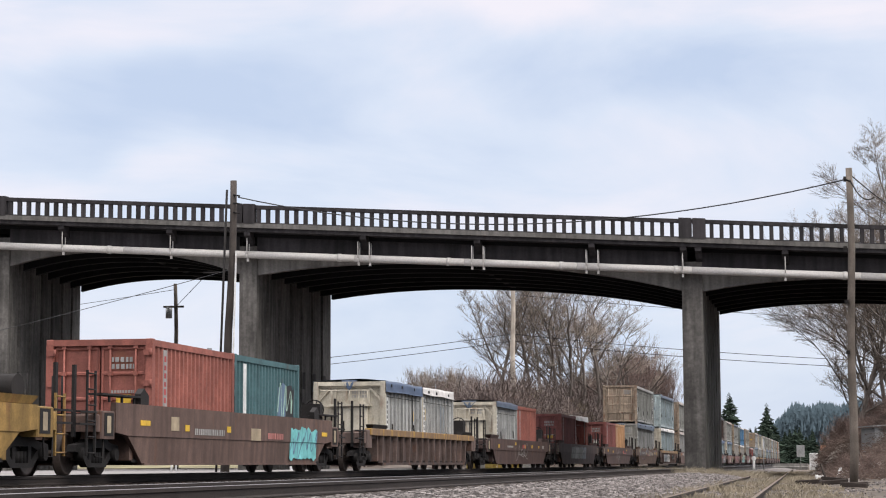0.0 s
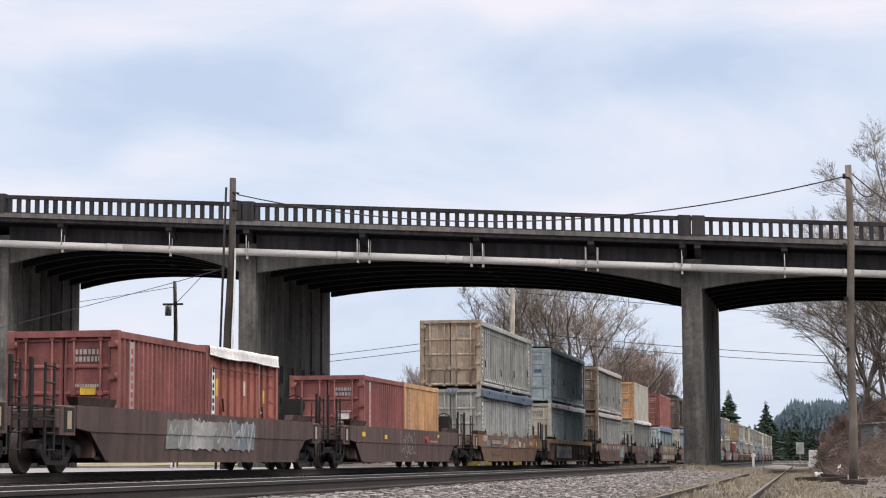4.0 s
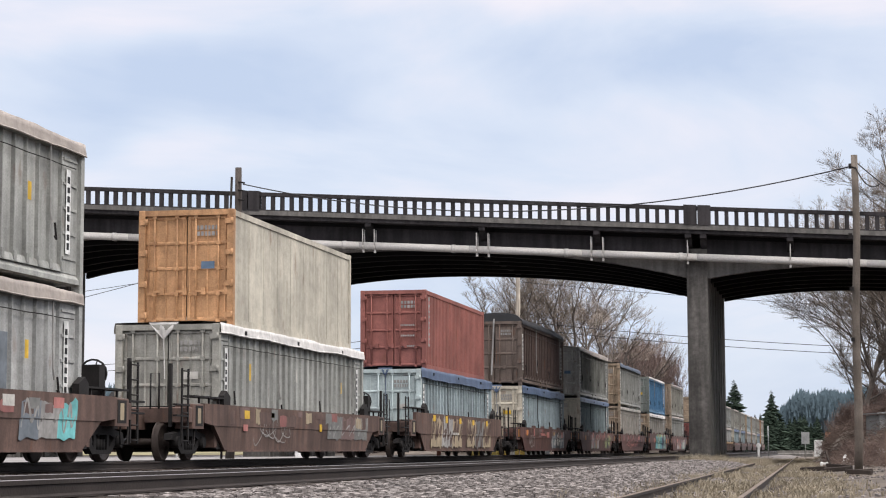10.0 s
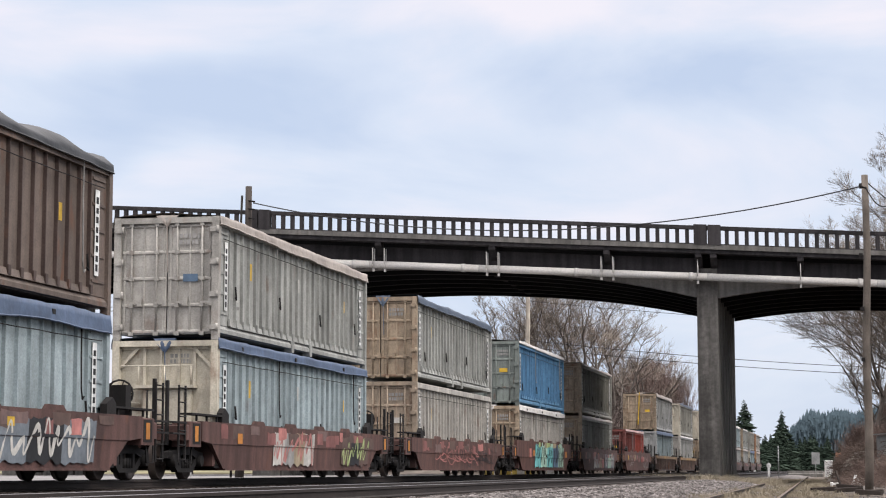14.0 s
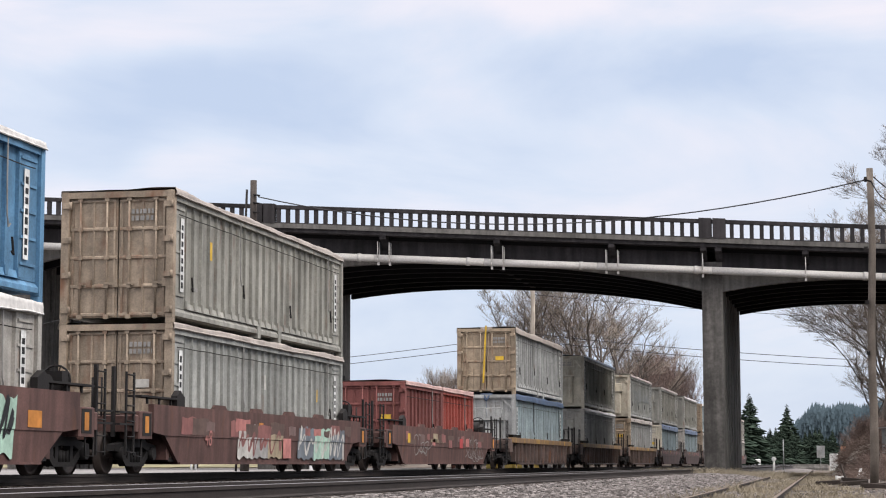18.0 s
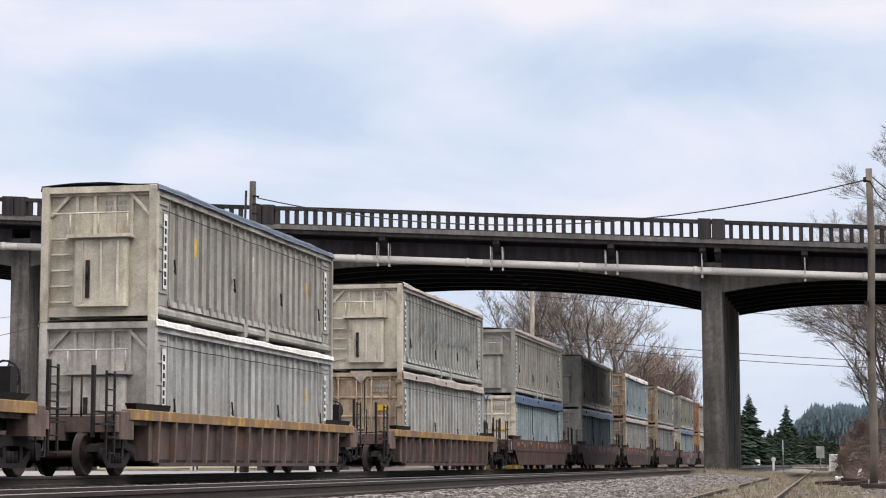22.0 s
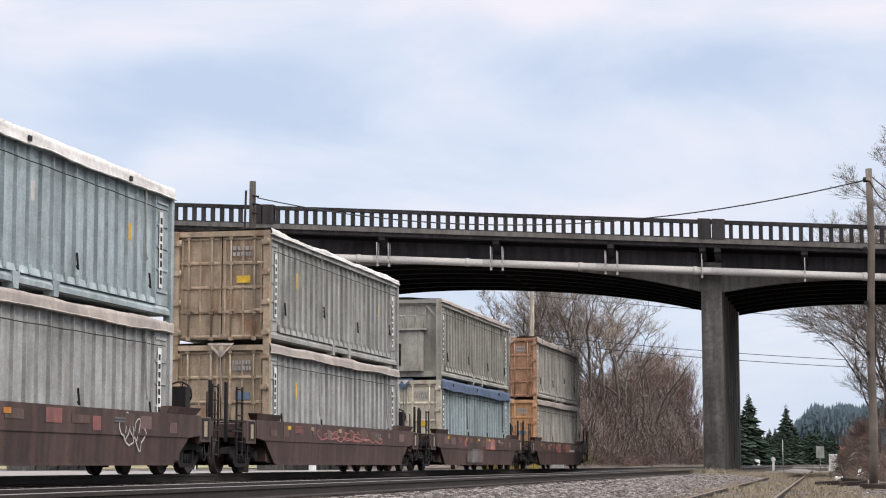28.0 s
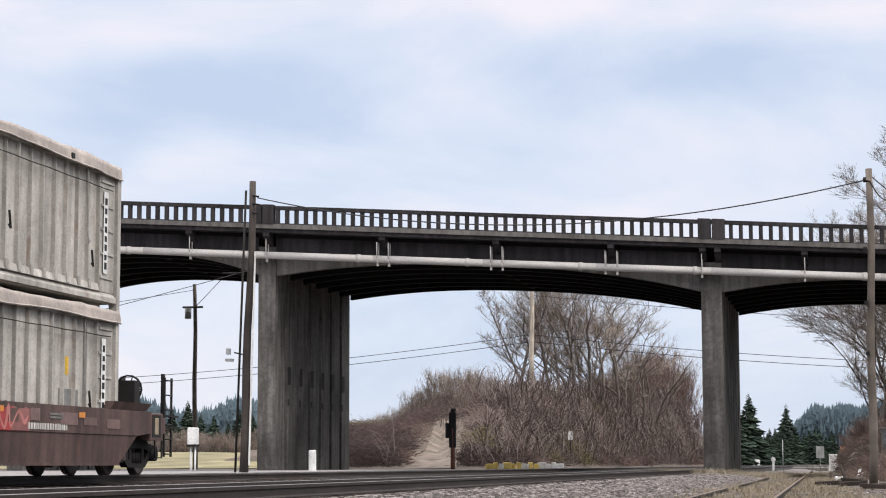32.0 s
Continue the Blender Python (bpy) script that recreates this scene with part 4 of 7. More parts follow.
    if brake:
        e = 1
        part("brake_stand", Shape().box(0.55, 1.1, *sorted((e * 7.3, e * 7.55)), 1.23, 1.95), M_IRON, car)
        ring = [(0.82 + 0.29 * math.cos(radians(a)), e * 7.62, 1.78 + 0.29 * math.sin(radians(a))) for a in range(0, 361, 24)]
        w = Shape().tube(ring, 0.022, 6, caps=False)
        for a in range(0, 360, 72):
            w.tube([(0.82, e * 7.62, 1.78), (0.82 + 0.28 * math.cos(radians(a)), e * 7.62, 1.78 + 0.28 * math.sin(radians(a)))], 0.014, 5)
        part("brake_wheel", w, M_IRON, car, "spoked brake wheel")
    if tank:
        ty = 7.35 if body == "car_gold" else 6.85
        part("air_reservoir", Shape().tube([(-0.5, ty, 1.62), (1.05, ty, 1.62)], 0.25, 14), M_IRON, car, "dark cylindrical air reservoir")
        part("valve_block", Shape().chamfer(0.2, 0.9, 7.15, 7.55, 1.24, 1.5, 0.04), M_IRON, car)
    if last:
        part("train_end_device", Shape().chamfer(-0.2, 0.2, 9.05, 9.3, 0.98, 1.35, 0.04), M_YELLOW, car, "yellow train end device on the coupler")
        part("device_mast", Shape().tube([(0.25, 8.6, 1.1), (0.25, 8.6, 2.1)], 0.06, 8), M_IRON, car)
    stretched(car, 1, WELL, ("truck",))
    return rolling(car, c, 0.0)


def plaques(car, spec, x=1.456):
    """Small painted rectangles on the near side: (y, z, width, height, colour)."""
    for y, z, w, h, col in spec:
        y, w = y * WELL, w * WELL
        part("painted_patch", cached(("plaque", w, h), lambda: Shape().box(-0.002, 0.004, -w / 2, w / 2, -h / 2, h / 2).mesh("painted_patch")), SPRAYS[col], car, "", pose(x, y, z))


def bar_lines(host, y, z, w, h, rows, col, x=1.456, seed=0, name="marking"):
    """Marks that cannot be read, as short bars."""
    rng = random.Random(seed)
    sh = Shape()
    if host.name.startswith("well_car"):
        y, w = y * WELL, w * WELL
    rh = h / rows
    for r in range(rows):
        yy = -w / 2
        while yy < w / 2 - 0.02:
            k = min(rng.uniform(0.5, 1.1) * rh * 0.7, w / 2 - yy)
            z0 = h / 2 - (r + 0.85) * rh
            sh.box(-0.001, 0.004, yy, yy + k * 0.8, z0, z0 + rh * 0.7)
            yy += k + rh * 0.12
    return part(name, sh, SPRAYS[col], host, "", pose(x, y, z))


def graffiti(car, y0, y1, z0, z1, fill, line, seed, n=6, x=1.457, weight=0.09, plain=False, top=1.29):
    """Sprayed shapes with no letters in them: a ragged field of colour under a running line, or one thin scrawl."""
    rng = random.Random(seed)
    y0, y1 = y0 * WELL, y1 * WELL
    W, H_ = y1 - y0, z1 - z0
    fills = fill if isinstance(fill, tuple) else (fill,)
    lay = [0]

    def ribbon(sh, pts, wd):
        lay[0] += 1
        m, k, dx = len(pts), len(sh.v), x + 0.00006 * lay[0]
        for i, (a, b) in enumerate(pts):
            p, q = pts[max(0, i - 1)], pts[min(m - 1, i + 1)]
            dy, dz = q[0] - p[0], q[1] - p[1]
            L = math.hypot(dy, dz) or 1
            ww = wd / 2
            for s_ in (1, -1):
                sh.v.append((dx - (0.02 if b < 0.8 and x < 1.46 else 0.0), a - s_ * dz / L * ww, max(0.26, min(top, b + s_ * dy / L * ww))))
        for i in range(m - 1):
            sh.f.append((k + 2 * i, k + 2 * i + 1, k + 2 * i + 3, k + 2 * i + 2))
            sh.s.append(False)

    def scrawl(sh, ya, yb, za, zb, wd, turns):
        pts, ph, amp, mid, steps_ = [], rng.uniform(0, 6), 0.8, 0.5, 14 * turns
        loop = (yb - ya) / turns * rng.uniform(0.35, 0.8)
        for i in range(steps_ + 1):
            t = i / steps_
            if i % 7 == 0:
                amp, mid = rng.uniform(0.35, 1.0), rng.uniform(0.38, 0.62)
            p = ph + t * turns * 6.283
            pts.append((ya + (yb - ya) * t + loop * math.cos(p * (1 + 0.02 * amp)) + 0.25 * loop * math.sin(2.3 * p), za + (zb - za) * min(1, max(0, mid + 0.5 * amp * math.sin(p + 0.4 * math.sin(0.37 * p))))))
        ribbon(sh, pts, wd)

    if plain:
        sh = Shape()
        turns = max(2, round(n * 1.2))
        scrawl(sh, y0 + 0.1, y1 - 0.1, z0, z1, weight * 0.75, turns)
        if W > 2:
            scrawl(sh, y0 + W * rng.uniform(0.1, 0.4), y1 - W * rng.uniform(0.05, 0.3), z0, z1, weight * 0.5, max(2, turns // 2))
        part("graffiti", sh, SPRAYS[line], car, "thin sprayed scrawl")
        return

    def ridge(yy):
        """The ragged upper edge of a sprayed field."""
        return z1 - H_ * (0.10 + 0.14 * noise.noise((yy * 1.9, seed, 0)) + 0.10 * noise.noise((yy * 6.0, seed, 3)))

    def smooth_way(ctrl, m=7):
        out = []
        for i in range(len(ctrl) - 1):
            p0, p1, p2, p3 = ctrl[max(0, i - 1)], ctrl[i], ctrl[i + 1], ctrl[min(len(ctrl) - 1, i + 2)]
            for j in range(m):
                t = j / m
                out.append(tuple(0.5 * (2 * p1[c] + (p2[c] - p0[c]) * t + (2 * p0[c] - 5 * p1[c] + 4 * p2[c] - p3[c]) * t * t + (3 * p1[c] - p0[c] - 3 * p2[c] + p3[c]) * t ** 3) for c in (0, 1)))
        return out + [ctrl[-1]]

    def band(pts, wd, dx0, mat, name, text):
        """One unbroken painted stroke."""
        sh, m = Shape(), len(pts)
        for i in range(m):
            p, q = pts[max(0, i - 1)], pts[min(m - 1, i + 1)]
            dy, dz = q[0] - p[0], q[1] - p[1]
            L = math.hypot(dy, dz) or 1
            ww = wd * (1.0 + 0.45 * math.sin(0.29 * i + seed)) / 2
            for s_ in (1, -1):
                zz = max(0.26, min(top, pts[i][1] + s_ * dy / L * ww))
                sh.v.append((x + dx0 + 0.00002 * i - (0.02 if zz < 0.8 and x < 1.46 else 0.0), pts[i][0] - s_ * dz / L * ww, zz))
        for i in range(m - 1):
            sh.f.append((2 * i, 2 * i + 1, 2 * i + 3, 2 * i + 2))
            sh.s.append(False)
        part(name, sh, SPRAYS[mat], car, text)

    ctrl, yy, up = [(y0 + 0.05, z0 + 0.3 * H_)], y0 + 0.1, False
    while yy < y1 - 0.1:
        up = not up
        ctrl.append((yy + (0.2 * H_ if up else 0.0), z0 + H_ * (rng.uniform(0.5, 0.97) if up else rng.uniform(0.04, 0.5))))
        yy += rng.uniform(0.07, 0.42)
    pts = smooth_way(ctrl + [(y1 - 0.08, z0 + 0.6 * H_)])
    # a field of colour with a ragged edge, crossed by one dark running line
    nf = len(fills)
    for k, f in enumerate(fills):
        sh, m = Shape(), max(4, round(W / nf / 0.08))
        ya, yb = y0 + W * k / nf, y0 + W * (k + 1) / nf
        for i in range(m + 1):
            yy = ya + (yb - ya) * i / m
            foot = z0 + H_ * (0.06 + 0.12 * noise.noise((yy * 3.0, seed, 7)))
            for zz in (max(0.26, foot), 0.79, 0.81, min(top, ridge(yy))):
                lean = 0.12 * (zz - 0.8)
                sh.v.append((x - (0.02 if zz < 0.8 and x < 1.46 else 0.0), yy + lean, zz))
        for i in range(m):
            for j in range(3):
                sh.f.append((4 * i + j, 4 * i + 4 + j, 4 * i + 5 + j, 4 * i + 1 + j))
                sh.s.append(False)
        part("graffiti", sh, SPRAYS[f], car, "sprayed graffiti in a ragged field of colour")
    band(pts, weight * 1.3, 0.004, line, "graffiti_outline", "sprayed running line over a graffiti")


def patchwork(car, y0, y1, z0, z1, cols, seed, n, x=1.458):
    """Roller-painted cover-ups: uneven patches of different colours over older paint."""
    rng = random.Random(seed)
    for k in range(n):
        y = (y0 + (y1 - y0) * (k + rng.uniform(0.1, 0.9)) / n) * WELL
        z, w, h = rng.uniform(z0 + 0.08, z1 - 0.06), rng.uniform(0.35, 1.2), rng.uniform(0.14, 0.4)
        sh, rim = Shape(), []
        around = [(-1, -1), (-0.4, -1), (0.3, -1), (1, -1), (1, -0.2), (1, 1), (0.4, 1), (-0.3, 1), (-1, 1), (-1, 0.2)]
        for c, d in around:
            rim.append((0.0, (c + rng.uniform(-0.1, 0.1)) * w / 2, max(z0 - z, min(z1 - z, (d + rng.uniform(-0.22, 0.22)) * h / 2))))
        sh.face(rim)
        part("painted_patch", sh, SPRAYS[cols[k % len(cols)]], car, "uneven roller-painted patch", pose(x + 0.0005 * (k % 8), y, z))


# ---- containers


def hang(sh, x, ys, z0, z1, w=0.017, depth=0.068):
    for y in ys:
        sh.hull([(x, y - w, z0), (x + depth, y - w * 0.7, z0), (x + depth, y + w * 0.7, z0), (x, y + w, z0), (x, y - w, z1), (x + depth, y - w * 0.7, z1), (x + depth, y + w * 0.7, z1), (x, y + w, z1)])


WALL = 1.10                               # the recessed side wall between the ribs


def hanging_strap(H, long_one):
    foot = 0.75 if long_one else H * 0.42
    return Shape().tube([(1.215, 0.0, H - 0.1), (1.205, 0.03, H * 0.7), (1.21, 0.05, foot + 0.2), (1.215, 0.1, foot), (1.215, 0.18, foot + 0.06)], 0.016, 5).mesh("tie_strap")


def rib_places(L):
    """Ribs run between two flat corner panels."""
    a = L / 2 - (1.0 if L > 8 else 0.7)
    n = max(6, round(2 * a / 0.56))
    return [-a + 2 * a * k / n for k in range(n + 1)]


def gap_place(L, y):
    """The middle of the gap between ribs that lies nearest."""
    r = rib_places(L)
    return min(((p + q) / 2 for p, q in zip(r, r[1:])), key=lambda m: abs(m - y))


def box_frame(L, H):
    """Corner posts, castings and rails of a container."""
    def posts(i, j):
        x, y = (1.06, 1.219) if i > 0 else (-1.219, -1.06), (L / 2 - 0.17, L / 2) if j > 0 else (-L / 2, -L / 2 + 0.17)
        sh = Shape()
        sh.box(*x, *y, 0.118, H - 0.118)
        for z in (0.0, H - 0.118):
            sh.chamfer(x[0] - 0.0, x[1] + (0.004 if i > 0 else 0), y[0] - (0.004 if j < 0 else 0), y[1], z, z + 0.118, 0.012)
        return sh
    return [posts(i, j) for i in (1, -1) for j in (-1, 1)]


def waste_side(box, S, L, H, R):
    """A ribbed tank-like side: wall, ribs, corner panels with rungs, lower ledge, foot rail."""
    a, ribs = L / 2 - 0.17, rib_places(L)

    def rib():
        sh = Shape()
        hang(sh, WALL, [0.0], 0.5, H - 0.22)
        return mended(sh.box(1.165, 1.21, -0.06, 0.06, 0.38, 0.55).mesh("rib"))
    wall = part("ribbed_side", cached(("wside", L, H), lambda: Shape().box(1.03, WALL, -a, a, 0.46, H - 0.22).mesh("ribbed_side")), S, box)
    for y in ribs:
        part("rib", cached(("wrib", H), rib), R, wall, m=pose(0, y, 0))
    for d in (-1, 1):
        y0, y1 = sorted((d * a, d * (ribs[-1] + 0.03)))
        pan = part("corner_panel", cached(("cpanel", L, H, d), lambda: Shape().box(WALL, WALL + 0.05, y0, y1, 0.36, H - 0.22).mesh("corner_panel")), S, box)
        for k in range(5):
            part("panel_bar", cached(("pbar", L, d), lambda: Shape().box(WALL + 0.05, WALL + 0.075, y0 + 0.06, y1 - 0.08, 0, 0.05).mesh("panel_bar")), S, pan, m=pose(0, 0, 0.62 + (H - 1.0) * k / 4))
    part("ledge", cached(("ledge_", L), lambda: mended(Shape().prism([(1.04, 0.50), (1.165, 0.50), (1.20, 0.36), (1.04, 0.36)], lambda x, z: (x, ribs[0], z), lambda x, z: (x, ribs[-1], z)).mesh("ledge"))), S, box)
    part("foot_rail", cached(("foot_rail", L), lambda: mended(Shape().prism([(1.02, 0.36), (1.13, 0.36), (1.205, 0.26), (1.205, 0.17), (1.02, 0.17)], lambda x, z: (x, -a, z), lambda x, z: (x, a, z)).mesh("foot_rail"))), S, box)


def lift_pocket():
    return mended(Shape().prism([(-0.16, 0.36), (0.16, 0.36), (0.11, 0.06), (-0.11, 0.06)], lambda y, z: (1.02, y, z), lambda y, z: (1.215, y, z)).mesh("lift_pocket"))


def corrugated_side(L, H):
    sh = Shape()
    a = L / 2 - 0.17
    n = round(2 * a / 0.278)
    ys = []
    for k in range(n):
        y = -a + 2 * a * k / n
        p = 2 * a / n
        ys += [(y, 1.195), (y + p * 0.28, 1.195), (y + p * 0.40, 1.138), (y + p * 0.82, 1.138), (y + p * 0.93, 1.195)]
    ys.append((a, 1.195))
    for (y0, x0), (y1, x1) in zip(ys, ys[1:]):
        sh.face([(x0, y0, 0.2), (x1, y1, 0.2), (x1, y1, H - 0.16), (x0, y0, H - 0.16)])
    sh.box(1.06, 1.215, -a, a, 0.03, 0.2)
    sh.box(1.06, 1.215, -a, a, H - 0.16, H - 0.02)
    return mended(sh.mesh("corrugated_side"))


def plain_shell(L, H, low=0.16):
    """Far wall, floor, roof and back end."""
    a = L / 2
    sh = Shape().box(-1.2, -1.06, -a + 0.17, a - 0.17, low, H - 0.05).box(-1.06, 1.06, a - 0.13, a - 0.06, low, H - 0.05)
    sh.box(-1.06, 1.06, -a + 0.13, a - 0.13, low, low + 0.12).box(-1.06, 1.06, -a + 0.13, a - 0.13, H - 0.12, H - 0.06)
    for k in range(5):
        z = low + 0.15 + (H - low - 0.4) * k / 4
        sh.box(-1.0, 1.0, a - 0.06, a - 0.02, z - 0.04, z + 0.04)
    return sh.mesh("shell")


def door_leaf(d, H):
    """Half of the door end: a plate with upright stiffeners; d is the side."""
    sh = Shape()
    x0, x1 = (0.015, 1.055) if d > 0 else (-1.055, -0.015)
    sh.box(x0, x1, 0.0, 0.05, 0.14, H - 0.14)
    return mended(sh.mesh("door"))


def door_bar(d):
    x0, x1 = (0.035, 1.035) if d > 0 else (-1.035, -0.035)
    return mended(Shape().hull([(x0, 0.0, -0.05), (x1, 0.0, -0.05), (x1, 0.0, 0.05), (x0, 0.0, 0.05), (x0, -0.03, -0.02), (x1, -0.03, -0.02), (x1, -0.03, 0.02), (x0, -0.03, 0.02)]).mesh("door_bar"))


def rod_mesh(H):
    sh = Shape().tube([(0, 0, 0.1), (0, 0, H - 0.1)], 0.024, 8)
    for z in (0.16, 0.2 + (H - 0.4) * 0.25, H * 0.5, 0.2 + (H - 0.4) * 0.75, H - 0.16):
        sh.box(-0.05, 0.05, -0.03, 0.045, z - 0.045, z + 0.045)
    sh.box(-0.02, 0.26, -0.045, -0.015, 0.86, 0.91)
    sh.box(0.16, 0.26, -0.05, 0.02, 0.8, 0.97)
    return sh.mesh("lock_rod")


def hinge_mesh():
    return Shape().box(-0.08, 0.08, -0.03, 0.03, -0.06, 0.06).tube([(0.09, -0.02, -0.08), (0.09, -0.02, 0.08)], 0.03, 6).mesh("hinge")


def bustle_parts(box, H, E, y):
    """A stepped front: recessed top with a shelf, and a bulged lower housing."""
    at = pose(0, y, 0)
    part("end_wall", cached(("bwall", H), lambda: Shape().box(-1.06, 1.06, 0.0, 0.06, 0.16, H - 0.1).mesh("end_wall")), E, box, m=at)
    part("housing", cached("housing", lambda: Shape().chamfer(-0.48, 0.62, -0.24, 0.0, 0.32, 1.78, 0.05).mesh("housing")), E, box, "bulged lower housing", at)
    part("base_beam", cached("bbase", lambda: Shape().box(-1.06, 1.06, -0.07, 0.0, 0.12, 0.32).mesh("base_beam")), E, box, m=at)
    part("top_beam", cached(("btop", H), lambda: Shape().box(-1.06, 1.06, -0.06, 0.0, H - 0.2, H - 0.06).mesh("top_beam")), E, box, m=at)
    for x in (-0.5, -0.12, 0.3, 0.66):
        part("end_rib", cached(("brib", H), lambda: Shape().box(-0.03, 0.03, -0.05, 0.0, 1.86, H - 0.2).mesh("end_rib")), E, box, m=pose(x, y, 0))
    for x in (-0.3, 0.1, 0.45):
        part("housing_rib", cached("hrib", lambda: Shape().box(-0.02, 0.02, -0.265, -0.24, 0.4, 1.7).mesh("housing_rib")), E, box, m=pose(x, y, 0))
    part("latch_bar", cached("latchbar", lambda: Shape().box(-0.22, -0.14, -0.28, -0.24, 0.5, 1.3).tube([(-0.18, -0.3, 0.9), (-0.18, -0.3, 1.15)], 0.03, 6).mesh("latch_bar")), M_IRON, box, "dark latch bar", at)


def tarp_mesh(L, H, kind, seed):
    """A cover stretched over the open top: sagging hems along the sides, wrinkles, a hump if domed."""
    rng = random.Random(seed)
    ph = rng.uniform(0, 9)
    drop = {"flat": 0.24, "deep": 0.36, "dome": 0.16, "thin": 0.13}[kind]
    camber = {"flat": 0.05, "deep": 0.06, "dome": 0.40, "thin": 0.03}[kind]
    nx, ny = 18, max(16, round(L * 4))

    def at(a, b):
        y = -L / 2 + 0.02 + (L - 0.04) * b
        d = drop * (1 + 0.18 * noise.noise((y * 0.35, ph, 0)) - 0.05 * abs(math.sin(y * 0.9 + ph)) + 0.06 * noise.noise((y * 2.5, ph, 4)))
        wob = 0.03 * noise.noise((y * 1.9, a * 4, ph))
        if a < 3 / nx or a > 1 - 3 / nx:
            t = (3 / nx - a) * nx / 3 if a < 0.5 else (a - 1 + 3 / nx) * nx / 3
            x = 1.235 + 0.02 * t + wob + 0.012 * noise.noise((y * 4.0, t * 2, ph))
            return ((-x if a < 0.5 else x), y, H + 0.03 - d * t)
        u = (a - 3 / nx) / (1 - 6 / nx) * 2 - 1
        prof = math.sqrt(max(0.0, 1 - u * u)) if kind == "dome" else 1 - u * u
        lift = camber * prof * (1 if kind != "dome" else 0.75 + 0.25 * math.cos(y * 2.1 + ph))
        return (1.235 * u, y, H + 0.03 + lift + 0.05 * noise.noise((y * 0.55, u * 0.7, ph + 3)) + 2.2 * wob * (1 - abs(u)) + 0.02 * noise.noise((y * 2.6, u * 2, ph)))
    sh = Shape().grid(nx, ny, at)
    sh.tube([at(1.0, k / ny) for k in range(ny + 1)], 0.02, 5)
    if kind == "dome":
        n = 12
        pts = [at(3 / nx + (1 - 6 / nx) * k / n, 0) for k in range(n + 1)]
        for p, q in zip(pts, pts[1:]):
            sh.face([(p[0], p[1], H - 0.02), (q[0], q[1], H - 0.02), q, p])
    return sh.mesh("tarp")


def flap_mesh(H, seed):
    """The tied front corner of a tarp, hanging in a wedge over the end."""
    rng = random.Random(seed)
    w, d, cx = rng.uniform(0.24, 0.36), rng.uniform(0.26, 0.4), rng.uniform(-0.1, 0.15)
    sh = Shape()
    sh.grid(8, 5, lambda a, b: (cx + (a - 0.5) * 2 * w * (1 - b * 0.92), -0.085 - 0.03 * math.sin(b * 3) - 0.012 * math.sin(a * 14 + seed), H + 0.05 - d * b))
    sh.tube([(cx, -0.09, H + 0.05 - d), (cx + 0.03, -0.075, H * 0.55)], 0.012, 5)
    return sh.mesh("tarp_flap")


def strip_mesh(h):
    return Shape().box(-0.002, 0.003, -0.11, 0.11, 0, h).mesh("name_strip")


def strip_bars(h, seed):
    rng = random.Random(seed)
    sh = Shape()
    n = 8
    for k in range(n):
        z = h * (0.05 + 0.9 * k / n)
        sh.box(0.003, 0.006, -0.065, 0.05 + 0.015 * rng.random(), z, z + h * rng.uniform(0.065, 0.085))
    return sh.mesh("strip_bars")


CONT_SEED = [0]


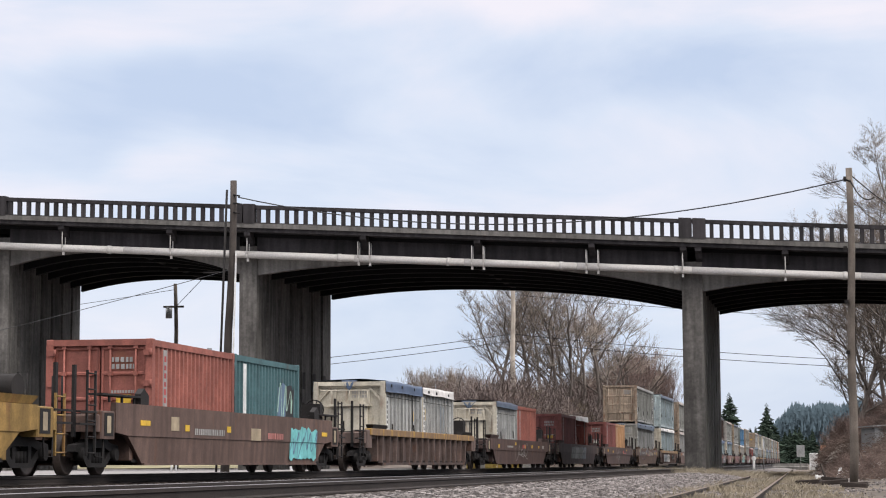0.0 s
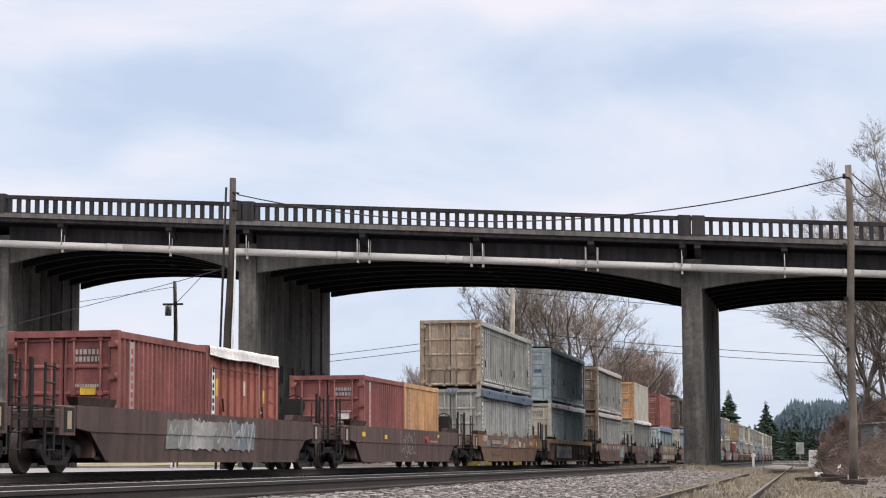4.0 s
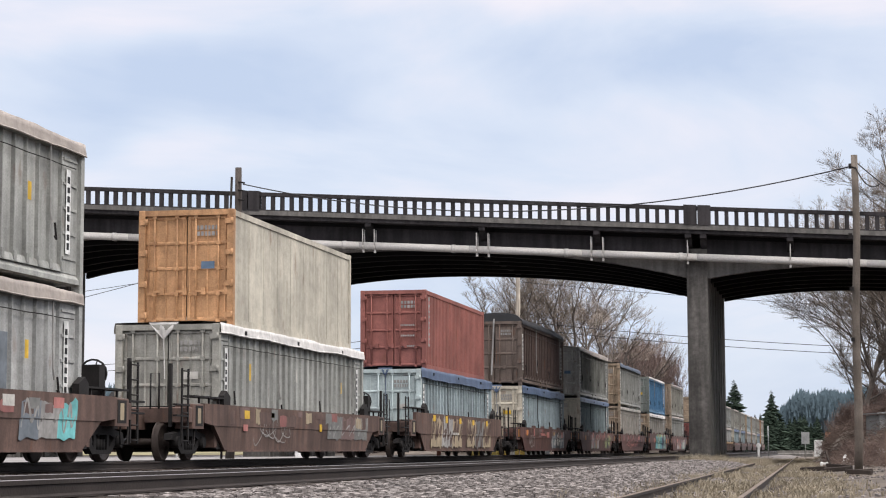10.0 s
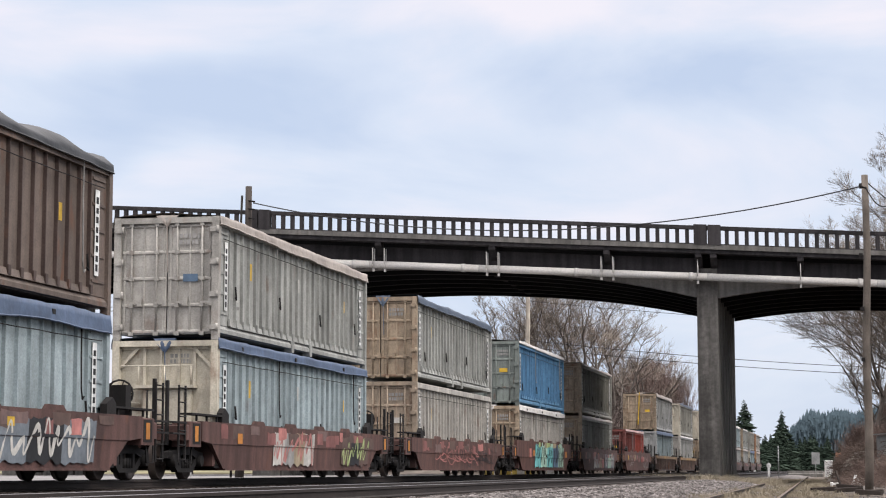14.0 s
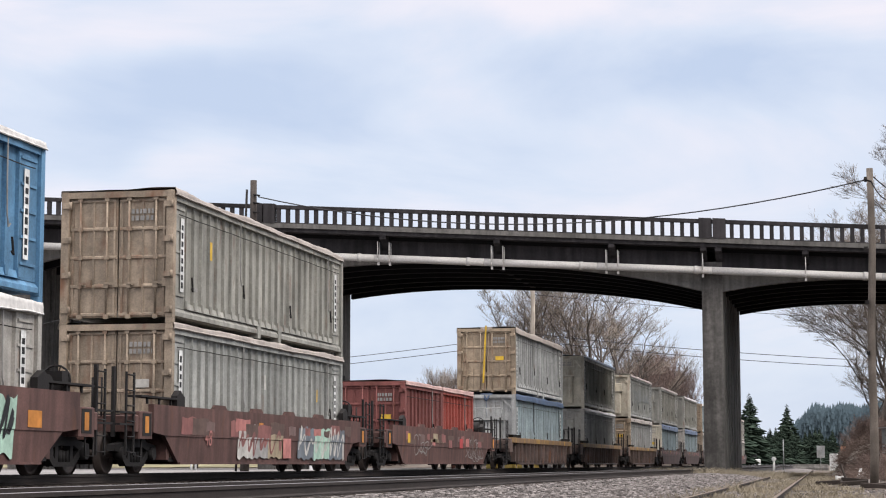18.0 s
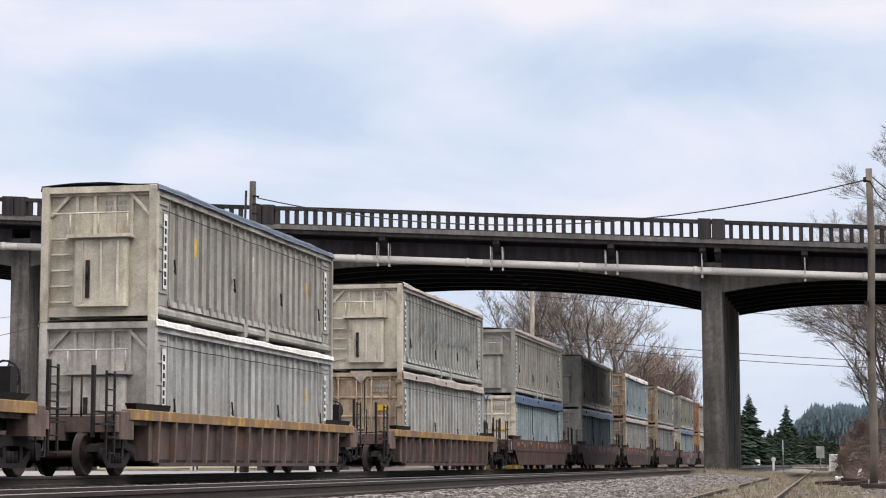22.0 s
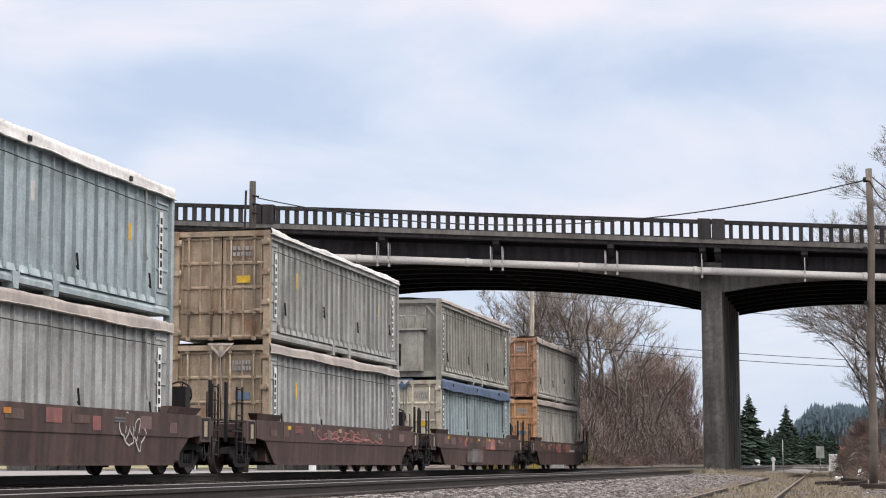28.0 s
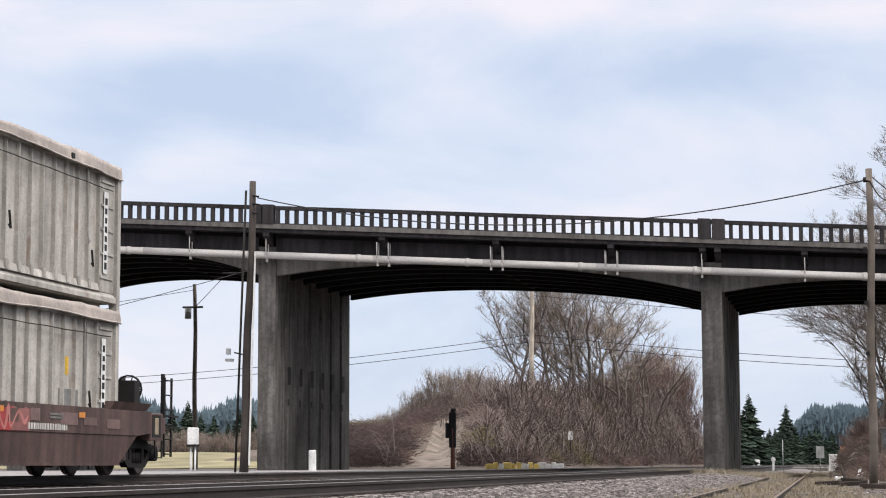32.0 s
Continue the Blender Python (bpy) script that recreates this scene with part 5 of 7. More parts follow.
def container(kind, L, side, end, tarp, c, z, H=2.9, tarp_kind="flat", label="", dark_patches=(), strap=False, plain_end=False, strips=True, ribs=None, group="containers on the train"):
    """One container. kind: waste (ribbed, doors), bustle (ribbed, stepped end), iso (corrugated, doors), panel (smooth sides, doors)."""
    CONT_SEED[0] += 1
    MODE[0] = "wide" if L > 14 else "plain"
    sd = CONT_SEED[0]
    rng = random.Random(sd)
    S, E = paint(side), paint(end)
    box = thing("shipping_container" if kind in ("iso", "panel") else "waste_container", label, "container", group)
    for k, sh in enumerate(cached(("frame", L, H), lambda: [s.mesh("corner_post") for s in box_frame(L, H)])):
        part("corner_post", sh, E if k in (0, 2) else S, box)
    part("shell", cached(("shell", L, H), lambda: plain_shell(L, H)), S, box)
    if kind == "iso":
        part("corrugated_side", cached(("corr", L, H), lambda: corrugated_side(L, H)), S, box)
    elif kind == "panel":
        def panel():
            a = L / 2 - 0.17
            sh = Shape().box(1.06, 1.18, -a, a, 0.2, H - 0.16).box(1.06, 1.215, -a, a, 0.03, 0.2).box(1.06, 1.215, -a, a, H - 0.16, H - 0.02)
            for k in range(1, 9):
                y = -a + 2 * a * k / 9
                sh.box(1.18, 1.187, y - 0.03, y + 0.03, 0.2, H - 0.16)
            return sh.mesh("panel_side")
        part("panel_side", cached(("panel", L, H), panel), S, box)
    else:
        waste_side(box, S, L, H, paint(ribs) if ribs else S)
        for y in (-0.9, 0.9) if L > 8 else (-0.5, 0.5):
            part("lift_pocket", cached("foot", lift_pocket), S, box, m=pose(0, y, 0))
        part("top_rail", cached(("trail", L, H), lambda: Shape().chamfer(1.04, 1.212, -L / 2 + 0.17, L / 2 - 0.17, H - 0.22, H - 0.03, 0.02).mesh("top_rail")), S, box)
        def ropes():
            sh = Shape()
            a = L / 2 - 0.4
            pts = [(1.2, -a + 2 * a * k / 30, H - 0.5 + 0.006 * math.sin(k * 1.7)) for k in range(31)]
            sh.tube(pts, 0.011, 5)
            return sh.mesh("tie_rope")
        part("tie_rope", cached(("rope", L, H), ropes), M_IRON, box, "thin dark tie rod along the side")
        hook = cached("hook", lambda: Shape().tube([(0, 0, 0.32), (0.012, 0.05, 0), (0.012, -0.04, 0.06)], 0.022, 5).mesh("tie_hook"))
        n = max(2, round(L / 4.0))
        for k in range(n):
            y = -L / 2 + 1.3 + (L - 2.6) * k / (n - 1) + rng.uniform(-0.2, 0.2)
            part("tie_hook", hook, M_IRON, box, "dangling rubber tie hook", pose(1.2, y, 0.75 + rng.uniform(-0.1, 0.35)))
            if tarp and k % 2:
                part("tie_strap", cached(("tie_strap", H, tarp_kind == "dome"), lambda: hanging_strap(H, tarp_kind == "dome")), SPRAYS["lightgrey"] if tarp != "blue" else M_IRON, box, "thin strap hanging from the cover", pose(0, y - 0.3, 0))
    y0 = -L / 2
    part("end_header", cached(("header", L, H), lambda: Shape().box(-1.06, 1.06, -L / 2 + 0.01, -L / 2 + 0.13, H - 0.14, H - 0.005).mesh("end_header")), E, box)
    if kind == "bustle":
        at_end = pose(0, y0 + 0.16, 0)
        bustle_parts(box, H, E, y0 + 0.16)
        part("shelf", cached("shelf", lambda: Shape().box(-0.62, 0.72, -0.34, 0.0, 1.78, 1.85).mesh("shelf")), E, box, "narrow steel ledge", pose(0, y0 + 0.16, 0))
        part("guard_rail", cached("guard", lambda: Shape().tube([(-0.95, -0.3, 2.3), (0.7, -0.3, 2.3)], 0.02, 6).tube([(-0.55, -0.3, 1.84), (-0.55, -0.3, 2.3)], 0.018, 6).tube([(0.66, -0.3, 1.84), (0.66, -0.3, 2.3)], 0.018, 6).tube([(0.05, -0.3, 1.84), (0.05, -0.3, 2.3)], 0.018, 6)), E, box, "thin guard rail", pose(0, y0 + 0.16, 0))
        for d in (-1, 1):
            part("corner_gusset", cached(("gusset", H, d), lambda: Shape().beam((d * 1.05, -0.04, H - 0.62), (d * 0.62, -0.04, H - 0.14), 0.07, 0.08, (0, 1, 0)).mesh("corner_gusset")), E, box, m=at_end)
        lad = cached("end_ladder", lambda: [Shape().tube([(-1.02, -0.09, z), (-0.58, -0.09, z)], 0.03, 6).mesh("ladder_rung") for z in (0.42, 0.76, 1.1, 1.44, 1.78)])
        for me in lad:
            part("ladder_rung", me, E, box, m=pose(0, y0 + 0.16, 0))
        marks = bar_lines(box, y0 + 0.14, H - 0.42, 0.5, 0.26, 2, "lightgrey", x=0.0, seed=sd)
        marks.matrix_basis = pose(0.32, y0 + 0.155, H - 0.42, 0, 0, -90)
    else:
        for d in (1, -1):
            leaf = part("door", cached(("door", d, H), lambda: door_leaf(d, H)), E, box, "ribbed steel door", pose(0, y0 + 0.1, 0))
            for k in range(5):
                part("door_bar", cached(("door_bar", d), lambda: door_bar(d)), E, leaf, m=pose(0, 0, 0.2 + (H - 0.4) * k / 4))
            for x in (0.06, 1.0) if kind == "iso" else (0.085, 0.535, 0.985):
                part("door_stile", cached(("stile", H), lambda: Shape().box(-0.02, 0.02, -0.024, 0.0, 0.16, H - 0.16).mesh("door_stile")), E, leaf, m=pose(d * x, 0, 0))
            for x in (d * 0.24, d * 0.82):
                part("lock_rod", cached(("rod", H), lambda: rod_mesh(H)), E, box, m=pose(x, y0 + 0.055, 0))
            for k in range(4):
                part("hinge", cached("hinge", hinge_mesh), E, box, m=pose(d * 1.1, y0 - 0.01, 0.3 + (H - 0.6) * k / 3))
        marks = bar_lines(box, 0, 0, 0.52, 0.3, 2, "lightgrey", x=0, seed=sd)
        marks.matrix_basis = pose(0.53, y0 + 0.066, H - 0.52, 0, 0, -90)
        if rng.random() < 0.6:
            part("sticker", cached("sticker", lambda: Shape().box(-0.17, 0.17, -0.004, 0.0, -0.09, 0.09).mesh("sticker")), SPRAYS[rng.choice(("yellow", "white", "blue"))], box, "", pose(0.55, y0 + 0.066, H * 0.5 + rng.uniform(-0.1, 0.3)))
    if tarp:
        part("tarp", cached(("tarp", L, H, tarp_kind, sd % 4), lambda: tarp_mesh(L, H, tarp_kind, sd % 4)), TARPS[tarp], box, tarp + " plastic cover lashed over the top")
        if tarp_kind == "deep" or (tarp_kind == "flat" and rng.random() < 0.5):
            for y in (y0 * 0.75, y0 * 0.08, -y0 * 0.6):
                part("tarp_grommet", cached("grommet", lambda: Shape().chamfer(-0.02, 0.012, -0.07, 0.07, -0.05, 0.05, 0.01).mesh("tarp_grommet")), M_BLACK, box, "", pose(1.262, y + rng.uniform(-0.3, 0.3), H - 0.12))
        if kind in ("waste", "bustle") and tarp_kind in ("flat", "deep"):
            part("tarp_flap", cached(("flap", H, sd % 5), lambda: flap_mesh(H, sd % 5)), TARPS[tarp], box, "tied tarp corner", pose(0, y0 + 0.12, 0))
    if strap:
        part("strap", Shape().beam((0.0, -0.02, H + 0.12), (-0.12, -0.03, 0.5), 0.07, 0.02, (0, 1, 0)), SPRAYS["yellow"] if strap is True else SPRAYS[strap], box, "pale lashing strap", pose(0, y0 + 0.02, 0))
    if kind == "iso":
        h = H * 0.62
        s_ = part("name_strip", cached(("iso_strip", H), lambda: Shape().box(0.0, 0.004, -0.13, 0.13, 0, h).mesh("name_strip")), SPRAYS["lightgrey"] if side != "teal" else M_WHITE, box, "pale upright sign strip", pose(1.197, y0 + (0.62 if L > 8 else 0.9), H * 0.3))
        part("strip_mark", cached(("sbars", H, sd % 3), lambda: strip_bars(h, sd % 3)), SPRAYS["red"] if side != "teal" else M_WHITE, s_)
        for r in range(3):
            bar_lines(box, 0, 0, 0.62, 0.09, 1, "lightgrey", x=0, seed=sd + 7 * r).matrix_basis = pose(0.53, y0 + 0.05, H * (0.56 - 0.13 * r), 0, 0, -90)
    if strips and kind in ("waste", "bustle"):
        for y in ((y0 + 0.70, -y0 - 0.70) if L > 8 else (y0 + 0.5,)):
            h = H * 0.56
            s_ = part("name_strip", cached(("strip", H), lambda: strip_mesh(h)), M_WHITE, box, "white upright sign strip", pose(WALL + 0.078, y, H * 0.25))
            part("strip_mark", cached(("sbars", H, sd % 3), lambda: strip_bars(h, sd % 3)), M_BLACK, s_)
        for y, col, w, hh, zz in ((y0 * 0.62, "yellow", 0.2, 0.42, 0.64), (0.1, "white", 0.17, 0.36, 0.66), (-y0 * 0.7, "yellow", 0.16, 0.34, 0.6)):
            if rng.random() < 0.75:
                part("sticker", cached(("side_sticker", w, hh), lambda: Shape().box(0, 0.003, -w / 2, w / 2, -hh / 2, hh / 2).mesh("sticker")), SPRAYS[col], box, "", pose(WALL + 0.004, gap_place(L, y), H * zz))
        bar_lines(box, gap_place(L, y0 * 0.72), H * 0.3, 0.36, 0.11, 1, "lightgrey", x=WALL + 0.004, seed=sd)
    for y, w, zz, hh, col in dark_patches:
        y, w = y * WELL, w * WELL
        sh, r = Shape(), rib_places(L)
        for p, q in zip(r, r[1:]):
            lo, hi = max(p + 0.036, y - w / 2), min(q - 0.036, y + w / 2)
            if hi > lo + 0.03:
                sh.box(WALL + 0.001, WALL + 0.004, lo, hi, zz - hh / 2, zz + hh / 2)
        part("repair_patch", sh, SPRAYS[col], box, "dull repainted patch between the ribs")
    if L > 14:
        stretched(box, 0, 1.0625)         # 48-foot boxes are 2.59 m wide
    MODE[0] = "plain"
    return rolling(box, c, z)

FLOOR = 0.33


def painted_number(car, y, z, digits, size):
    """Digits sprayed by hand on the near side."""
    cu = bpy.data.curves.new("digits", "FONT")
    cu.body, cu.size, cu.shear = digits, size, 0.15
    ob = new("digits_curve", cu)
    me = bpy.data.meshes.new_from_object(ob.evaluated_get(bpy.context.evaluated_depsgraph_get()))
    bpy.data.objects.remove(ob)
    me.transform(pose(0, 0, 0, 90, 0, 90))
    me.materials.clear()
    part("sprayed_number", me, SPRAYS["pink"], car, "sprayed pink number", pose(1.458, y, z))


STACK = FLOOR + 2.905


def words(*w):
    return " ".join(x for x in w if x)


NAMES = {"sage": "grey-green", "grey_green": "grey-green", "pale_grey": "pale grey", "dirty_white": "dirty white", "blue_grey": "blue-grey", "light_blue": "pale blue", "olive": "olive-brown", "tan_olive": "rusty tan",
         "khaki": "khaki", "dark_brown": "dark brown", "blue": "blue", "teal": "dark teal", "red": "faded red", "red_dark": "dark red", "red_bright": "bright red", "brick_red": "brick red", "orange": "orange", "rust_orange": "rusty orange", "sand": "sand-coloured", "rusty_red": "rust-red", "grey_teal": "grey-teal"}


def load(kind, side, end, tarp, c, z, L=14.63, H=2.9, **kw):
    kinds = {"waste": "ribbed waste container", "bustle": "waste container with laddered end", "iso": "corrugated shipping container", "panel": "smooth-sided shipping container"}
    where = "" if kind == "bustle" and tarp else "on top" if z > 2 else "in a well"
    cover = ("and " + tarp + " tarp" if kind == "bustle" else "with " + tarp + " tarp") if tarp else ""
    return container(kind, L, side, end, tarp, c, z, H, label=words(NAMES[side], kinds[kind], cover, where), **kw)


def pair(c, first, second, gap=0.06):
    return [load(kind, side, end, tarp, c + (-3.03 if k == 0 else 3.03), FLOOR, 6.0, 2.6, **kw) for k, (kind, side, end, tarp, kw) in enumerate((first, second))]


SMOOTH = "brown-painted plate-sided well car with graffiti and yellow patches"
RIBBED = "rusty ribbed well car with a worn yellow top chord"

# from the front of the train to its end
u0 = well_car(-249.59, "smooth", "car_gold", brake=False, tank=True, label="gold-yellow plate-sided well car with an air tank")

u1 = well_car(-227.96, "smooth", "car_brown", tall=0.16, label="brown plate-sided well car with a teal graffiti")
front_pair = pair(-227.96, ("iso", "red", "red", None, {}), ("iso", "teal", "teal", None, {}))
graffiti(front_pair[1], 0.7, 2.0, 0.9, 2.1, ("blue", "black"), "mint", 2, x=1.2, weight=0.05, top=2.3)
graffiti(u1, 3.6, 5.9, 0.30, 1.26, ("teal", "teal"), "blue", 3, 5, weight=0.045)
plaques(u1, [(-5.9, 1.08, 0.5, 0.11, "yellow"), (-3.6, 1.02, 0.25, 0.14, "yellow"), (-1.0, 1.04, 0.25, 0.14, "yellow"), (6.6, 1.05, 0.5, 0.11, "yellow"), (0.9, 0.95, 0.7, 0.3, "tan"), (-4.3, 1.1, 0.45, 0.3, "tan")])
bar_lines(u1, -2.2, 0.95, 1.9, 0.2, 1, "lightgrey", seed=1)
bar_lines(u1, 2.4, 0.93, 1.2, 0.22, 1, "pink", seed=2)

u2 = well_car(-205.14, "ribbed", "car_rib", "chord_yellow", label="brown ribbed well car with a worn yellow-tan top chord")
pair(-205.14, ("bustle", "pale_grey", "khaki", "blue", {"tarp_kind": "deep"}), ("waste", "pale_grey", "khaki", "white", {"dark_patches": ((0.9, 0.9, 1.3, 1.5, "slate"),)}))

u3 = well_car(-183.03, "smooth", "car_dark", label="dark brown plate-sided well car with faded markings")
pair(-183.03, ("bustle", "pale_grey", "khaki", "navy", {"dark_patches": ((-0.4, 1.3, 1.0, 0.9, "grey"),)}), ("iso", "red", "red", None, {}))
graffiti(u3, -1.6, 1.4, 0.35, 1.2, "tan", "lightgrey", 7, 3, weight=0.05, plain=True)
plaques(u3, [(-5.6, 0.98, 0.3, 0.14, "yellow"), (-1.7, 1.12, 0.28, 0.12, "yellow"), (0.2, 1.0, 0.3, 0.16, "red"), (0.7, 1.0, 0.3, 0.16, "orange"), (2.5, 1.02, 0.3, 0.15, "yellow"), (4.4, 1.02, 0.25, 0.12, "yellow"), (5.6, 1.02, 0.5, 0.16, "lightgrey")])
bar_lines(u3, -3.0, 0.98, 1.4, 0.12, 1, "lightgrey", seed=3)

u4 = well_car(-161.41, "smooth", "car_dark", label="dark brown plate-sided well car with pale graffiti")
pair(-161.41, ("iso", "red_dark", "red_dark", None, {}), ("waste", "red", "red_dark", "white", {"strips": True}))
graffiti(u4, -3.0, 2.6, 0.45, 1.22, ("grey", "lightgrey", "grey", "slate"), "lightgrey", 11, 8, weight=0.06)

u5 = well_car(-139.42, "smooth", "car_dark", label="dark brown plate-sided well car with thin white scrawls")
pair(-139.42, ("iso", "red_dark", "red_dark", None, {}), ("iso", "orange", "orange", None, {}))
graffiti(u5, -1.4, 0.6, 0.35, 1.25, "grey", "lightgrey", 13, 4, weight=0.035, plain=True)
plaques(u5, [(-5.9, 1.05, 0.35, 0.14, "yellow"), (-3.3, 1.0, 0.3, 0.13, "yellow"), (2.2, 0.98, 0.55, 0.22, "red"), (2.1, 0.93, 0.25, 0.11, "yellow"), (4.0, 1.12, 0.25, 0.1, "yellow")])
bar_lines(u5, 3.3, 0.92, 1.1, 0.1, 1, "pink", seed=5)

u6 = well_car(-117.32, "smooth", "car_tan", tank=True, label="rust-brown well car covered in patchy faded graffiti")
load("waste", "pale_grey", "sage", "navy", -117.32, FLOOR, tarp_kind="deep")
load("waste", "grey_green", "olive", None, -117.32, STACK)
patchwork(u6, -6.2, 6.4, 0.82, 1.28, ("tan", "slate", "umber", "mauve", "grey", "tan", "rose", "umber", "grey", "mauve"), 17, 28)
plaques(u6, [(-3.6, 1.02, 2.3, 0.3, "umber")], 1.464)
bar_lines(u6, -3.6, 1.02, 2.0, 0.22, 1, "lightgrey", x=1.468, seed=18)
bar_lines(u6, -3.2, 0.6, 2.4, 0.32, 1, "mauve", x=1.44, seed=19)
graffiti(u6, -0.6, 1.6, 0.84, 1.24, ("pink", "tan"), "umber", 20, weight=0.04)
plaques(u6, [(4.6, 1.03, 0.3, 0.14, "yellow"), (6.3, 1.03, 0.25, 0.22, "yellow"), (-2.6, 0.95, 0.5, 0.3, "grey"), (1.9, 0.98, 0.5, 0.25, "white")])

u7 = well_car(-95.81, "ribbed", "car_rib", "chord_yellow", label="rusty ribbed well car with an orange-yellow top chord and graffiti")
load("waste", "blue_grey", "khaki", "white", -95.81, FLOOR)
load("waste", "blue_grey", "light_blue", "navy", -95.81, STACK, tarp_kind="flat")
graffiti(u7, -5.6, -0.4, 0.32, 1.06, ("lightgrey", "slate", "lightgrey", "white"), "black", 19, 6, x=1.47, weight=0.06, top=1.1)
plaques(u7, [(2.6, 0.75, 0.55, 0.4, "slate"), (2.6, 0.75, 0.42, 0.28, "teal"), (3.9, 0.7, 0.3, 0.35, "grey")], 1.47)

u8 = well_car(-74.31, "smooth", "car_brown", label="brown well car with rows of small painted patches")
load("waste", "pale_grey", "olive", "tan", -74.31, FLOOR, dark_patches=((-2.0, 1.4, 1.55, 0.85, "slate"), (2.8, 1.5, 1.45, 1.1, "slate")))
load("waste", "grey_green", "olive", "tan", -74.31, STACK)
patchwork(u8, -5.6, 5.0, 0.84, 1.27, ("umber", "mauve", "grey", "umber", "rose"), 22, 12)
plaques(u8, [(-5.6 + 0.95 * k, 1.08 + 0.03 * (k % 2), 0.42, 0.2, ("orange", "tan", "white", "grey", "pink", "tan", "white")[k % 7]) for k in range(12)])
graffiti(u8, 3.4, 5.6, 0.4, 1.2, ("slate", "lightgrey", "teal"), "lightgrey", 23, 3, weight=0.05)

u9 = well_car(-51.00, "smooth", "car_brown", tank=True, label="brown well car with thin pale graffiti outlines")
load("waste", "grey_green", "sage", "white", -51.00, FLOOR, tarp_kind="flat")
load("panel", "sand", "rust_orange", None, -51.00, STACK, 12.0)
graffiti(u9, -4.0, -1.2, 0.35, 1.2, "grey", "lightgrey", 29, 4, weight=0.035, plain=True)
patchwork(u9, -6.0, 6.2, 0.84, 1.27, ("umber", "mauve", "tan", "umber", "grey", "rose"), 30, 16)
graffiti(u9, 2.0, 6.0, 0.5, 1.26, ("grey", "mauve", "grey"), "lightgrey", 31, 7, weight=0.03)
plaques(u9, [(-4.6, 1.1, 0.35, 0.2, "yellow"), (-2.7, 1.12, 0.22, 0.12, "yellow"), (-4.7, 0.78, 0.3, 0.16, "pink"), (1.3, 0.85, 0.2, 0.2, "yellow")])

u10 = well_car(-27.69, "smooth", "car_brown", tall=0.24, label="brown well car with large outlined tan graffiti")
load("waste", "blue_grey", "light_blue", "blue", -27.69, FLOOR, H=2.77, tarp_kind="deep")
load("iso", "brick_red", "brick_red", None, -27.69, STACK - 0.13, 12.0)
graffiti(u10, -5.2, -0.2, 0.28, 1.5, ("tan", "lightgrey", "tan"), "umber", 37, 9, weight=0.12, top=1.52)
graffiti(u10, 0.7, 5.2, 0.28, 1.5, ("tan", "grey", "tan"), "umber", 38, 9, weight=0.12, top=1.52)
bar_lines(u10, -1.4, 0.85, 1.0, 0.12, 1, "white", x=1.464, seed=39)
plaques(u10, [(-4.8, 1.38, 0.35, 0.22, "yellow"), (-2.9, 1.36, 0.35, 0.26, "yellow"), (-0.6, 1.34, 0.35, 0.2, "yellow"), (1.7, 1.32, 0.35, 0.2, "yellow"), (4.3, 1.32, 0.35, 0.2, "yellow")], 1.466)

u11 = well_car(-4.74, "smooth", "car_red", label="red-brown well car with white and black graffiti")
load("waste", "blue_grey", "khaki", "blue", -4.74, FLOOR, tarp_kind="deep")
load("waste", "dark_brown", "dark_brown", "black", -4.74, STACK, H=3.02, tarp_kind="dome", strap="lightgrey", ribs="rib_plate")
graffiti(u11, -5.0, -3.6, 0.3, 1.0, "grey", "lightgrey", 41, 3, weight=0.05, plain=True)
graffiti(u11, 1.2, 5.2, 0.28, 1.24, ("slate", "black", "slate"), "white", 43, 6, weight=0.07)
patchwork(u11, -6.0, 6.0, 0.86, 1.26, ("rose", "umber", "pink", "umber", "mauve"), 44, 14)
bar_lines(u11, -1.6, 1.0, 2.0, 0.16, 1, "pink", seed=7)
plaques(u11, [(-5.6, 1.05, 0.35, 0.25, "orange"), (-0.2, 1.0, 0.25, 0.16, "orange"), (1.9, 1.05, 0.25, 0.16, "yellow"), (-1.6, 1.2, 0.4, 0.12, "lightgrey")])

u12 = well_car(16.76, "smooth", "car_red", label="red-brown well car with white and yellow graffiti")
load("bustle", "blue_grey", "khaki", "blue", 16.76, FLOOR, tarp_kind="flat")
load("waste", "grey_green", "dirty_white", "tan", 16.76, STACK)
patchwork(u12, -6.2, 6.2, 0.84, 1.27, ("rose", "umber", "mauve", "rose", "pink", "umber"), 102, 14)
graffiti(u12, -2.6, 0.6, 0.28, 1.25, ("white", "lightgrey", "tan", "white"), "pink", 47, 4, weight=0.06)
graffiti(u12, 3.1, 5.8, 0.3, 1.24, ("umber", "black", "umber"), "green", 49, 4, weight=0.06)
plaques(u12, [(-5.0, 0.95, 0.3, 0.24, "orange"), (1.1, 1.05, 0.5, 0.3, "rose"), (2.6, 1.05, 0.4, 0.25, "rose")])

u13 = well_car(38.63, "smooth", "car_red", tank=True, label="red-brown well car with pink and black scrawls")
load("waste", "dirty_white", "olive", None, 38.63, FLOOR, tarp_kind="thin")
load("waste", "grey_green", "tan_olive", "navy", 38.63, STACK, tarp_kind="flat")
patchwork(u13, -6.2, 6.2, 0.84, 1.27, ("rose", "umber", "mauve", "rose", "pink", "umber"), 103, 14)
graffiti(u13, -3.8, 3.0, 0.4, 1.2, "pink", "pink", 53, 8, weight=0.05, plain=True)
graffiti(u13, 0.5, 5.6, 0.35, 1.1, "black", "black", 54, 6, weight=0.05, plain=True)

